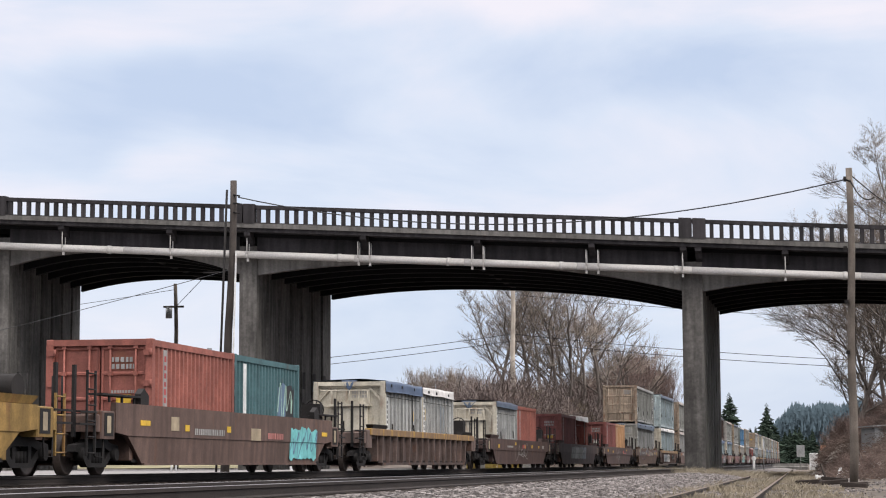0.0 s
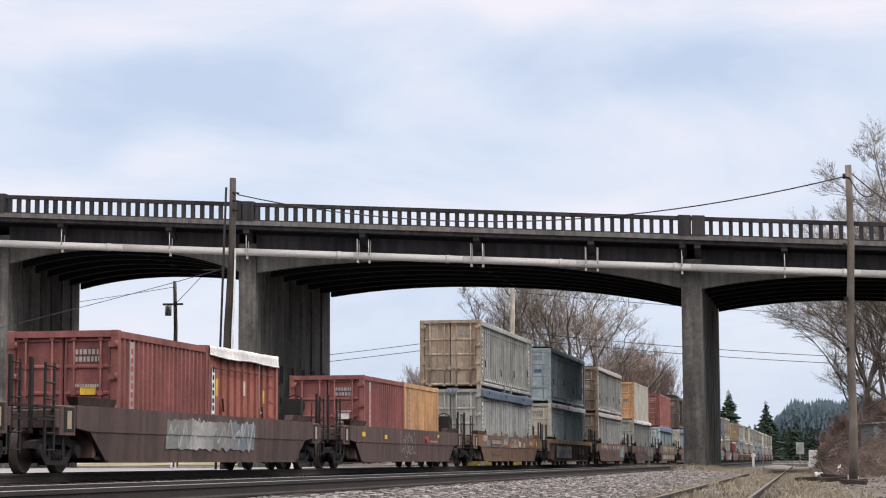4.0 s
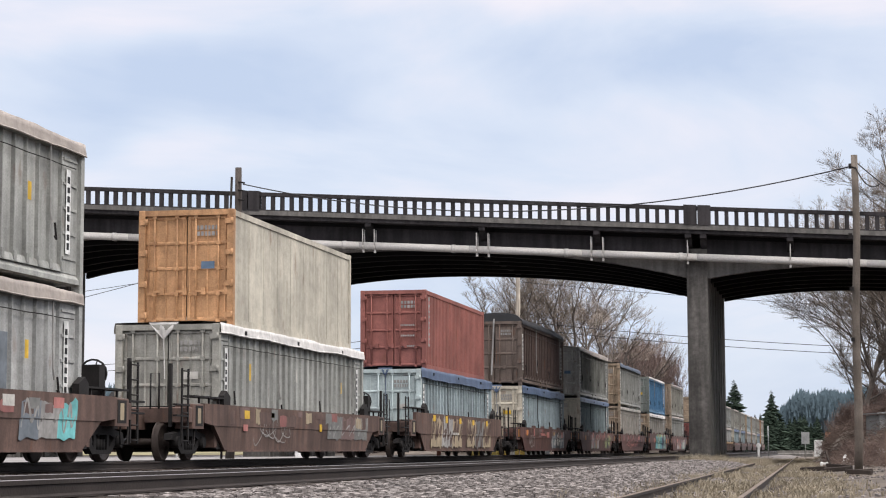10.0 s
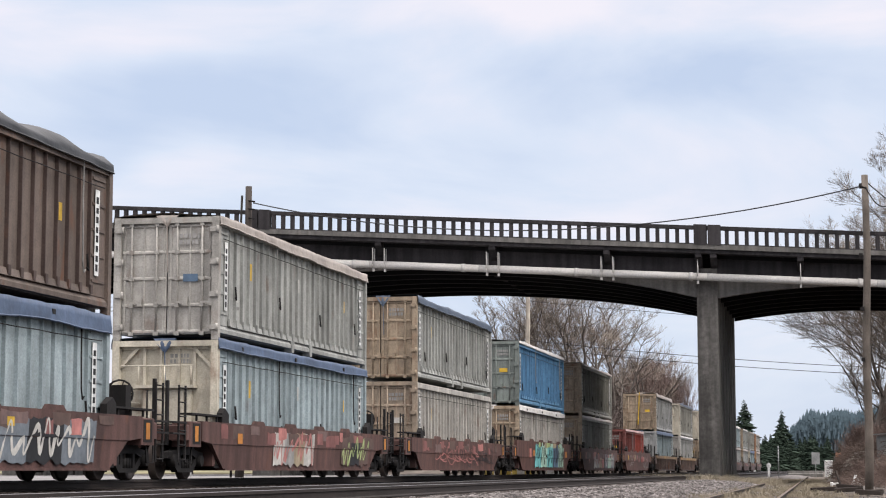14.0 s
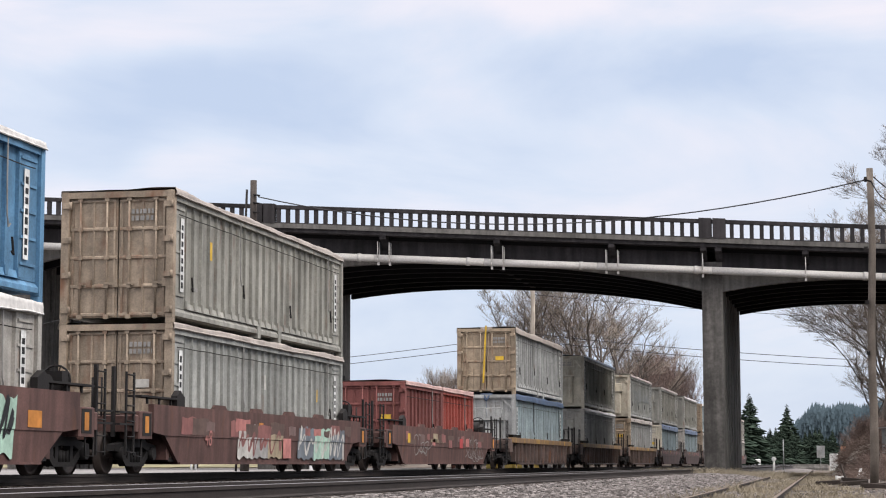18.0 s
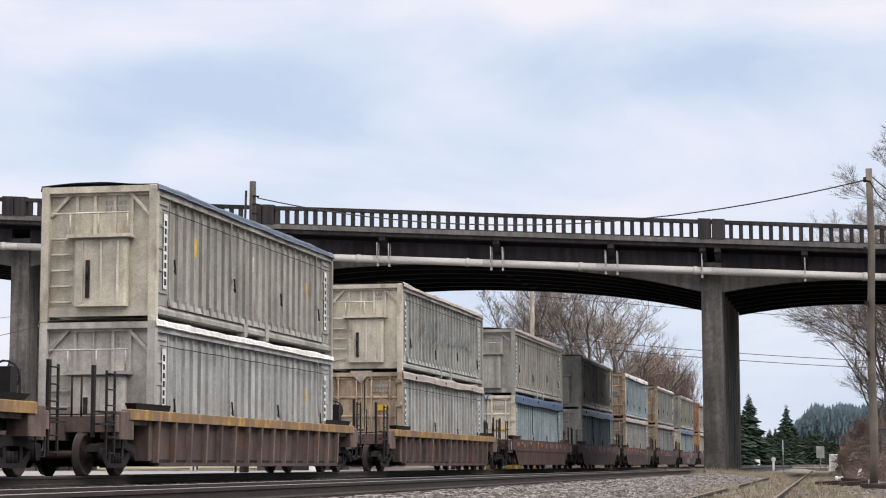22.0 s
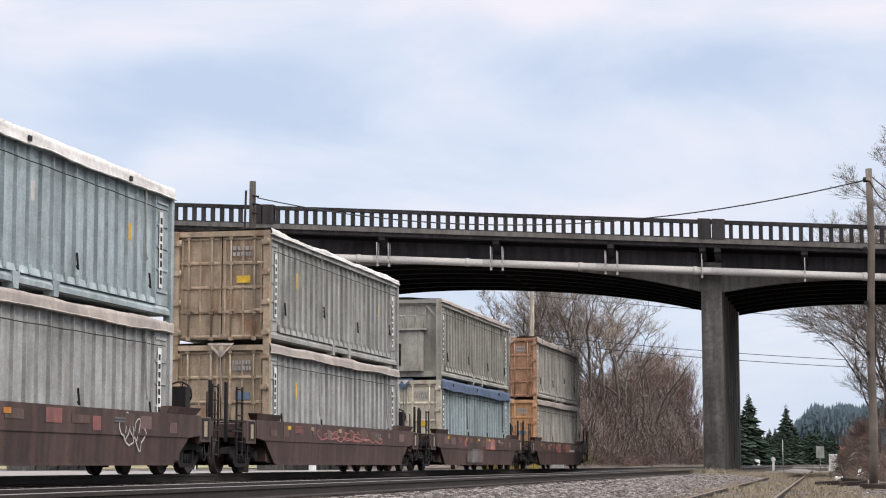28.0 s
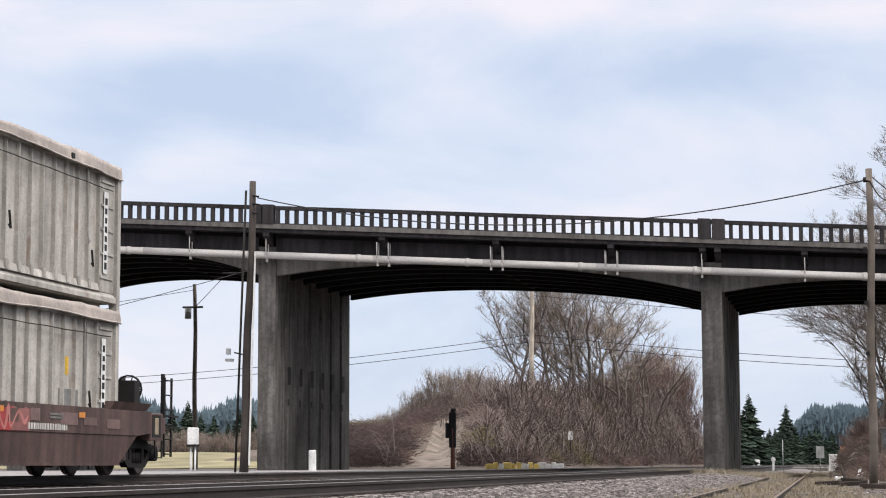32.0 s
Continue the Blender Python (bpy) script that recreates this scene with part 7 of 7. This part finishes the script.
def arching_canes(name, spots, mat, label, seed):
    """Long bramble canes that rise, bend over and hang: (x, y, z, reach)."""
    rng = random.Random(seed)
    v, f = [], []
    for x, y, z, r in spots:
        a = rng.uniform(0, 6.283)
        ca, sa = math.cos(a), math.sin(a)
        h = r * rng.uniform(0.35, 0.9)
        w = rng.uniform(0.016, 0.034)
        k = len(v)
        n = 5
        for i in range(n + 1):
            t = i / n
            px, py, pz = x + ca * r * t, y + sa * r * t, z + h * 4 * t * (0.95 - t * 0.8)
            ww = w * (1 - 0.7 * t)
            v += [(px - sa * ww, py + ca * ww, pz), (px + sa * ww, py - ca * ww, pz + ww)]
        f += [(k + 2 * i, k + 2 * i + 1, k + 2 * i + 3, k + 2 * i + 2) for i in range(n)]
    return tagged(new(name, from_arrays(name, v, f, mat)), label, "brush", kind="stuff")


def grow_grass():
    rng = random.Random(31)
    spots = []
    for k in range(5200):
        y = 21 + 135 * rng.random() ** 1.25
        c = spur_x(y)
        x = c + rng.choice((rng.gauss(-0.1, 0.55), rng.gauss(-1.9, 0.9), rng.gauss(1.4, 0.6)))
        if x < NEAR_X + 3.5 or abs(x) < 0.9 and y < 10:
            continue
        dens = noise.noise((x * 0.5, y * 0.16, 2))
        if dens < -0.15 and rng.random() < 0.8:
            continue
        z = ground_z(x, y)
        for j in range(7):
            spots.append((x + rng.gauss(0, 0.07), y + rng.gauss(0, 0.07), z, rng.uniform(0.06, 0.2) * (1.25 if dens > 0.2 else 0.85)))
    for k in range(1400):
        x, y = metres(rng.uniform(-9.5, -3.0), rng.uniform(74, 88))
        for j in range(5):
            spots.append((x + rng.gauss(0, 0.1), y + rng.gauss(0, 0.1), ground_z(x, y), rng.uniform(0.15, 0.5)))
    blades("dry_grass", spots, M_GRASS, "pale dead grass tufts along the spur track", "grass", 0.8, 0.008, 0.9, 8)


def scatter_stones():
    rng = random.Random(41)
    v, f = [], []
    cube = [(-1, -1, -1), (1, -1, -1), (1, 1, -1), (-1, 1, -1), (-1, -1, 1), (1, -1, 1), (1, 1, 1), (-1, 1, 1)]
    quads = ((3, 2, 1, 0), (4, 5, 6, 7), (0, 1, 5, 4), (1, 2, 6, 5), (2, 3, 7, 6), (3, 0, 4, 7))
    for k in range(26000):
        y = 18 + 90 * rng.random() ** 1.4
        a = rng.random()
        x = NEAR_X + 1.0 + 4.2 * a
        if rng.random() < 0.12:
            x = rng.uniform(-2.5, 6.0)
        r = rng.uniform(0.018, 0.045)
        zz = -0.26 - 0.03 * (x - NEAR_X > 2.1) - 0.30 * max(0.0, (x - NEAR_X - 2.2) / 2.5) ** 2 if x < -3.2 else ground_z(x, y)
        zz = max(zz, ground_z(x, y)) if x > NEAR_X + 2.9 else zz
        ca, sa = math.cos(k * 1.7), math.sin(k * 1.7)
        n = len(v)
        for p in cube:
            q = [p[0] * r * rng.uniform(0.6, 1.3), p[1] * r * rng.uniform(0.6, 1.3), p[2] * r * rng.uniform(0.4, 0.95)]
            v.append((x + q[0] * ca - q[1] * sa, y + q[0] * sa + q[1] * ca, zz + q[2] + r * 0.25))
        f += [tuple(n + i for i in q) for q in quads]
    m = surface("crushed_stone", (0.19, 0.17, 0.16), 0.92, 0, 0.6, 6.0, 40.0, 0.0, 0.3, island=0.4)
    tagged(new("crushed_stone", from_arrays("crushed_stone", v, f, m)), "loose grey crushed stone beside the near track", "gravel", kind="stuff")


def fir(seed, tiers, arms, h):
    rng = random.Random(seed)
    v, f = [], []
    for i in range(tiers):
        t = i / tiers
        z = h * (0.06 + 0.94 * t)
        r = h * 0.24 * (1 - t) ** 0.85 * rng.uniform(0.75, 1.15) + 0.1
        for j in range(arms):
            a = 6.283 * (j + rng.random()) / arms
            rr = r * rng.uniform(0.35, 1.1)
            z = h * (0.06 + 0.94 * t) + rng.gauss(0, 0.022) * h
            c, s = math.cos(a), math.sin(a)
            w = rr * rng.uniform(0.14, 0.26)
            dz = rr * rng.uniform(0.15, 0.5)
            k = len(v)
            v += [(0, 0, z + 0.3 * rr), (c * rr * 0.6 - s * w, s * rr * 0.6 + c * w, z - dz * 0.4), (c * rr, s * rr, z - dz * 0.7), (c * rr * 0.6 + s * w, s * rr * 0.6 - c * w, z - dz * 0.4), (c * rr * 0.5, s * rr * 0.5, z - dz * 1.1)]
            f += [(k, k + 1, k + 2), (k, k + 2, k + 3), (k + 1, k + 4, k + 2), (k + 4, k + 3, k + 2)]
    return v, f


def plant_firs():
    kinds = []
    for sd in (1, 2, 3):
        v, f = fir(sd, 60, 15, 10.0)
        needles = from_arrays("foliage", v, f, M_FIR)
        kinds.append((needles, Shape().tube([(0, 0, -0.5), (0, 0, 9.6)], 0.16, 7, 0.03).mesh("trunk")))
    rng = random.Random(8)
    for b, d, s in ((0.189, 372, 1.64), (0.183, 340, 1.15), (0.212, 588, 2.19), (0.205, 500, 1.16), (0.226, 700, 1.49), (0.232, 700, 1.6), (0.198, 435, 0.83), (0.24, 700, 1.51), (0.193, 398, 0.81), (0.248, 700, 1.27), (0.255, 270, 0.45), (0.2, 452, 0.92), (0.204, 489, 0.86), (0.219, 700, 1.34), (0.236, 700, 1.24), (0.195, 412, 0.99), (0.192, 420, 0.95), (0.2015, 440, 1.0), (0.2085, 520, 1.3), (0.215, 560, 1.2), (0.223, 640, 1.3), (0.2295, 640, 1.45), (-0.19, 330, 1.0), (-0.168, 345, 1.25), (-0.158, 320, 1.3), (-0.150, 350, 1.15), (-0.142, 330, 1.05), (-0.133, 345, 0.95), (-0.126, 335, 1.2), (-0.118, 340, 1.1)):
        x, y = bearing(b, d)
        t = thing("fir_tree", "dark green fir tree in the distance", "tree", "fir trees", pose(x, y, -0.3, 0, 0, rng.uniform(0, 360)) @ Matrix.Diagonal((1.45 * s, 1.45 * s, s, 1)))
        me, tr = kinds[rng.randrange(3)]
        part("trunk", tr, M_BARK, t)
        part("crown", me, M_FIR, t, "dark needled branches")


def hazy_far_forest(name, d, b0, b1, top, n, mat, label, seed, size):
    """A wooded ridge far off: thousands of small pointed trees on a rise, as one mass."""
    rng = random.Random(seed)
    V, F = [], []
    for k in range(n):
        b = b0 + (b1 - b0) * rng.random()
        dd = d * rng.uniform(0.97, 1.05)
        x, y = bearing(b, dd)
        h = size * rng.uniform(0.6, 1.25)
        z = -1.0 + rng.random() ** 0.8 * max(0.5, top(b) * d - size * 0.8)
        for tier in range(2):
            r, z0, z1 = h * (0.22 - 0.09 * tier), z + h * (0.02 + 0.38 * tier), z + h * (0.68 + 0.32 * tier)
            o, m = len(V), 4
            for j in range(m):
                a = 6.283 * (j + rng.random() * 0.9) / m
                rr = r * rng.uniform(0.5, 1.3)
                V.append((x + rr * math.cos(a), y + rr * math.sin(a), z0 - h * 0.1 * rng.random()))
            V.append((x + h * rng.uniform(-0.05, 0.05), y, z1))
            F += [(o + j, o + (j + 1) % m, o + m) for j in range(m)]
    m = 40
    o = len(V)
    for i in range(m + 1):
        b = b0 + (b1 - b0) * i / m
        x, y = bearing(b, d * 1.03)
        V += [(x, y, -2.0), (x, y, max(0.2, top(b) * d - size * 0.6))]
    F += [(o + 2 * i, o + 2 * i + 2, o + 2 * i + 3, o + 2 * i + 1) for i in range(m)]
    me = from_arrays(name, V, F, mat)
    me.polygons.foreach_set("use_smooth", [True] * len(F))
    # one shared normal evens out the shading of all trees, like haze
    me.normals_split_custom_set_from_vertices([(0.1, -0.75, 0.65)] * len(V))
    tagged(new(name, me), label, "forest", kind="stuff")


plant_trees()
grow_brush()
grow_grass()
scatter_stones()
plant_firs()
hazy_far_forest("wooded_ridge", 820, 0.17, 0.34, lambda b: 0.015 + 0.014 * smooth01(0.209, 0.218, b) + 0.009 * smooth01(0.216, 0.232, b) + 0.003 * smooth01(0.24, 0.30, b) + 0.0012 * math.sin(b * 310), 24000, M_FAR_HAZE, "wooded ridge with distance haze in its bluish-green colour", 3, 3.3)
hazy_far_forest("wooded_ridge", 700, -0.32, -0.10, lambda b: 0.040 + 0.004 * math.sin(b * 90), 9000, M_FAR2_HAZE, "wooded skyline with distance haze in its bluish colour", 6, 4.0)

# ---------------------------------------------------------------- lineside things


def post_sign(b, d, z0, z1, w, h, mat, label, name="trackside_sign", pole=0.03, pmat=None):
    x, y = bearing(b, d)
    g = ground_z(x, y)
    t = thing(name, label, "sign", "", pose(x, y, 0, 0, 0, 14))
    part("post", Shape().tube([(0, 0.04, g - 0.2), (0, 0.04, z1)], pole, 8), pmat or M_GALV, t)
    part("board", Shape().chamfer(-w / 2, w / 2, -0.02, 0.015, z0, z1, 0.006), mat, t)
    return t


def lineside():
    # signal mast with the back of its head
    x, y = metres(-22.45, 92.3)
    t = thing("signal_mast", "black railway signal seen from behind on a rusty mast", "signal", "", pose(x, y, 0, 0, 0, 10))
    part("mast", Shape().tube([(0, 0, -0.3), (0, 0, 2.3)], 0.13, 10), surface("rusty_mast", (0.16, 0.07, 0.05), 0.9), t, "rusty mast")
    part("signal_head", Shape().chamfer(-0.22, 0.2, -0.12, 0.12, 1.2, 3.3, 0.08), M_BLACK, t, "tall black signal head")
    part("hood", Shape().chamfer(-0.42, -0.2, -0.12, 0.12, 1.75, 2.65, 0.05), M_BLACK, t)
    part("cap", Shape().chamfer(-0.1, 0.2, -0.1, 0.1, 3.3, 3.48, 0.04), M_BLACK, t)
    # white marker post in front of the pier
    t = thing("marker_post", "short white marker post beside the tracks", "post", "", pose(*metres(-23.7, 70.4), 0))
    part("post", Shape().chamfer(-0.17, 0.17, -0.05, 0.05, -0.3, 0.88, 0.03), M_WHITE, t)
    # relay box on legs
    t = thing("relay_box", "pale grey equipment box on a white post", "equipment box", "", pose(*metres(-28.2, 67.2), 0, 0, 0, 14))
    part("cabinet", Shape().chamfer(-0.24, 0.24, -0.18, 0.18, 1.12, 1.86, 0.03), M_WHITE, t)
    part("bracket", Shape().box(-0.27, 0.27, -0.2, 0.2, 1.02, 1.12), M_IRON, t)
    part("leg", Shape().tube([(-0.09, 0, -0.3), (-0.09, 0, 1.05)], 0.045, 8), M_WHITE, t)
    part("leg", Shape().tube([(0.1, 0, -0.3), (0.1, 0, 1.05)], 0.045, 8), M_WHITE, t)
    post_sign(0.0785, 130, 2.2, 2.88, 0.36, 0.68, M_WHITE, "small white trackside sign on a thin dark post", pole=0.05, pmat=M_IRON)
    post_sign(0.0145, 112, 0.45, 0.95, 0.38, 0.4, M_WHITE, "low white marker board by the tracks", pole=0.04, pmat=M_WHITE)
    # a row of low yellow and white painted blocks on the far side
    for k in range(13):
        x, y = bearing(0.0285 + 0.0036 * k, 97 + 0.35 * k)
        wide = 0.3 if k % 3 else 0.52
        ob = Shape().chamfer(-wide / 2, wide / 2, -0.1, 0.1, -0.2, 0.26 + 0.08 * (k % 2), 0.02)
        tagged(part("painted_block", ob, M_YELLOW if k % 4 != 2 and k < 9 else M_WHITE, None, "", pose(x, y, 0, 0, 0, 12)), "low yellow or white painted block in a row", "block", "row of painted blocks")
    # crossing gear far down the line
    post_sign(0.2325, 150, 0.75, 1.85, 0.75, 1.1, M_GALV, "grey sign board at the far crossing")
    x, y = bearing(0.2405, 146)
    t = thing("relay_cabinet", "white equipment cabinet at the far crossing", "cabinet", "", pose(x, y, 0, 0, 0, 14))
    part("cabinet", Shape().chamfer(-0.33, 0.33, -0.3, 0.3, -0.4, 1.1, 0.04), M_WHITE, t)
    post_sign(0.2465, 150, 1.35, 1.85, 0.5, 0.5, surface("orange_sign", (0.38, 0.20, 0.13), 0.6), "faded orange square sign at the far crossing")
    # bell and post are shrunk and set nearer to fit the camera's view
    x, y = bearing(0.2035, 122)
    t = thing("crossing_bell", "white round-headed crossing bell on a post", "bell", "", pose(x, y, 0))
    part("post", Shape().tube([(0, 0, -0.6), (0, 0, 0.42)], 0.09, 8), M_WHITE, t)
    part("bell_head", Shape().tube([(0, -0.1, 0.56), (0, 0.1, 0.56)], 0.18, 12), M_WHITE, t)
    x, y = bearing(0.2095, 130)
    tagged(part("steel_post", Shape().tube([(0, 0, -0.6), (0, 0, 2.15)], 0.045, 8), M_GALV, None, "", pose(x, y, 0)), "thin grey steel post by the crossing", "post")
    # parked vehicles and a shed beyond the crossing
    for b, d, w, h, name, lab, mat in ((0.188, 350, 4.8, 2.1, "parked_van", "white van parked far beyond the bridge", M_WHITE),):
        x, y = bearing(b, d)
        t = thing(name, lab, "vehicle", "", pose(x, y, -0.3, 0, 0, 14))
        part("body", Shape().chamfer(-w / 2, w / 2, -0.9, 0.9, 0.25, 0.25 + h * 0.6, 0.12), mat, t)
        part("cabin", Shape().chamfer(-w * 0.3, w * 0.34, -0.8, 0.8, 0.25 + h * 0.6, 0.25 + h * 1.1, 0.15), M_BLACK, t, "dark glazed cabin")
        for k in (-0.32, 0.32):
            part("wheel", Shape().tube([(w * k, -0.95, 0.3), (w * k, -0.75, 0.3)], 0.3, 10), M_BLACK, t)
    x, y = bearing(0.226, 176)
    wall = [(-0.3, -0.6), (0.3, -0.6), (0.3, -0.2), (0.14, -0.1), (0.1, 0.16), (-0.1, 0.16), (-0.14, -0.1), (-0.3, -0.2)]
    tagged(part("concrete_barrier", mended(Shape().prism(wall, lambda q, z: (-1.9, q, z), lambda q, z: (1.9, q, z)).mesh("concrete_barrier")), M_CONC_LT, None, "", pose(x, y, 0, 0, 0, 8)), "low pale concrete barrier across the end of the spur", "barrier")
    x, y = bearing(0.2788, 78)
    t = thing("steel_shed", "grey corrugated steel shed at the edge of the yard", "shed", "", pose(x, y, -0.4, 0, 0, 14))
    wall = Shape()
    for k in range(12):
        wall.box(0.22 * k, 0.22 * k + 0.13, -0.03, 0.0, 0, 2.3)
    wall.box(0, 2.7, 0, 2.5, 0, 2.3)
    part("wall", wall, M_GALV, t)
    part("roof", Shape().beam((-0.15, 1.2, 2.36), (2.85, 1.2, 2.55), 2.8, 0.06), M_GALV, t)
    # old timbers at the foot of the near pole
    rng = random.Random(77)
    for k in range(5):
        x = 0.2 + rng.uniform(-1.0, 0.9)
        x, y = metres(x, 52 + rng.uniform(-2.0, 1.5))
        ob = Shape().chamfer(-0.42, 0.42, -0.09, 0.09, -0.07, 0.07, 0.02)
        tagged(part("old_timber", ob, M_TIE, None, "", pose(x, y, -0.46 + 0.07 * (k % 3), rng.uniform(-4, 4), rng.uniform(-5, 5), rng.uniform(-30, 30))), "old dark railway timber lying by the pole", "timber", "pile of old timbers")
    for k in range(5):
        x, y = metres(-0.1 + 0.42 * k, 73 + rng.uniform(-3, 4))
        ob = Shape().beam((0, 0, 0), (rng.uniform(-0.4, 0.4), 0.2, rng.uniform(0.5, 1.0)), 0.1, 0.05)
        tagged(part("broken_board", ob, M_WHITE if k % 2 else M_TIE, None, "", pose(x, y, ground_z(x, y) - 0.05)), "broken pale board leaning in the weeds", "board", "broken boards")

    # chunks of rubble on the mound
    for k in range(12):
        x, y = metres(rng.uniform(-0.4, 2.0), rng.uniform(60, 84))
        r = rng.uniform(0.1, 0.26)
        ob = Shape().hull([(sx * r * rng.uniform(0.6, 1.2), sy * r * rng.uniform(0.6, 1.2), sz * r * rng.uniform(0.4, 0.8)) for sz in (-1, 1) for sx, sy in ((-1, -1), (1, -1), (1, 1), (-1, 1))])
        tagged(part("rubble_chunk", ob, (M_STONE, M_WOOD, M_WHITE)[k % 3], None, "", pose(x, y, ground_z(x, y) + r * 0.3, 0, 0, rng.uniform(0, 90))), "broken chunk of rubble lying on the littered mound", "rubble", "rubble on the mound")


lineside()

# ---------------------------------------------------------------- road traffic on the bridge
TRAFFIC = []


def road_z(s):
    return rail_top(s) - 1.22


def vehicle(name, label, length, width, profile, mat, glass_rows):
    """A road vehicle drawn out of its side outline, with wheels, glass and lamps; it faces +x."""
    t = thing(name, label, "vehicle", "road traffic")
    w = width / 2
    part("body", mended(Shape().prism(profile, lambda x, z: (x, -w, z), lambda x, z: (x, w, z)).mesh("body")), mat, t)
    for x0, x1, z0, z1 in glass_rows:
        part("side_window", Shape().box(x0, x1, -w - 0.012, -w - 0.002, z0, z1), M_BLACK, t, "dark side window")
    for x in (-length * 0.31, length * 0.31):
        for d in (-1, 1):
            wh = part("wheel", Shape().tube([(x, d * (w - 0.2), 0.34), (x, d * (w + 0.01), 0.34)], 0.34, 16), M_BLACK, t)
            part("hub", Shape().tube([(x, d * (w + 0.0), 0.34), (x, d * (w + 0.02), 0.34)], 0.18, 12), M_GALV, wh)
    for d in (-1, 1):
        part("headlight", Shape().box(length / 2 - 0.02, length / 2 + 0.01, d * w * 0.75 - 0.12, d * w * 0.75 + 0.12, 0.65, 0.8), M_WHITE, t)
        part("taillight", Shape().box(-length / 2 - 0.01, -length / 2 + 0.02, d * w * 0.8 - 0.1, d * w * 0.8 + 0.1, 0.7, 0.9), SPRAYS["red"], t)
    return t


def build_traffic():
    dark = surface("dark_van_paint", (0.05, 0.05, 0.052), 0.4, 0.1, 0.85, 0.5, 8.0, 0.0, 0.02)
    silver = surface("silver_paint", (0.42, 0.44, 0.45), 0.35, 0.5, 0.9, 0.5, 8.0, 0.0, 0.02)
    grey = surface("grey_car_paint", (0.14, 0.145, 0.15), 0.35, 0.3, 0.9, 0.5, 8.0, 0.0, 0.02)
    van = vehicle("delivery_van", "dark delivery van crossing the bridge", 6.3, 2.0, [(-3.15, 0.35), (3.15, 0.35), (3.15, 0.95), (2.75, 1.15), (2.05, 2.05), (1.8, 2.18), (-3.1, 2.12), (-3.15, 2.0)], dark, ((1.5, 2.1, 1.25, 1.85),))
    suv = vehicle("suv", "silver estate car with roof rails crossing the bridge", 4.6, 1.85, [(-2.3, 0.3), (2.3, 0.3), (2.3, 0.85), (1.3, 1.02), (0.6, 1.58), (0.2, 1.68), (-1.5, 1.66), (-2.15, 1.1), (-2.3, 0.9)], silver, ((-1.6, -0.4, 1.08, 1.5), (-0.3, 0.75, 1.08, 1.5)))
    for d in (-0.75, 0.75):
        part("roof_rail", Shape().tube([(-1.4, d, 1.68), (-1.3, d, 1.76), (0.0, d, 1.77), (0.15, d, 1.69)], 0.025, 6), M_BLACK, suv)
    car = vehicle("saloon_car", "low grey saloon car crossing the bridge", 4.5, 1.8, [(-2.25, 0.3), (2.25, 0.3), (2.25, 0.75), (1.2, 0.92), (0.45, 1.36), (-0.9, 1.38), (-1.7, 0.98), (-2.25, 0.9)], grey, ((-1.1, -0.2, 0.96, 1.28), (-0.1, 0.7, 0.96, 1.28)))
    # thing, lane offset, along-bridge place and speed at a known second
    TRAFFIC.append((van, 6.2, 15.3, 6.0, -11.7, 180.0))
    TRAFFIC.append((suv, 3.2, 13.9, 30.0, 17.4, 0.0))
    TRAFFIC.append((car, 9.8, 13.5, 1.0, 15.0, 0.0))


build_traffic()

# ---------------------------------------------------------------- what moves


def motions():
    """The train rolls by at one speed; the road traffic crosses the bridge."""
    for ob, c, z in ROLLING:
        walk(ob, [(0, pose(TRAIN_X, c + SPEED * MID, z)), (32, pose(TRAIN_X, c - SPEED * (32 - MID), z))])
    tilt = math.degrees(math.atan(-GRADE))
    for ob, w, s0, t0, v, turn in TRAFFIC:
        rows = []
        lo, hi = -44.0, 50.0
        ends = sorted((t0 + (lo - s0) / v, t0 + (hi - s0) / v))
        times = {0.0, 32.0} | {max(0.0, min(32.0, e)) for e in ends} | {float(t) for t in range(33) if ends[0] < t < ends[1]}
        for t in sorted(times):
            s = min(hi, max(lo, s0 + v * (t - t0)))
            rows.append((t, pose(*bp(s, w, road_z(s)), 0, 0, BEARS) @ pose(0, 0, 0, 0, tilt, 0) @ pose(0, 0, 0, 0, 0, turn)))
        walk(ob, rows)


motions()
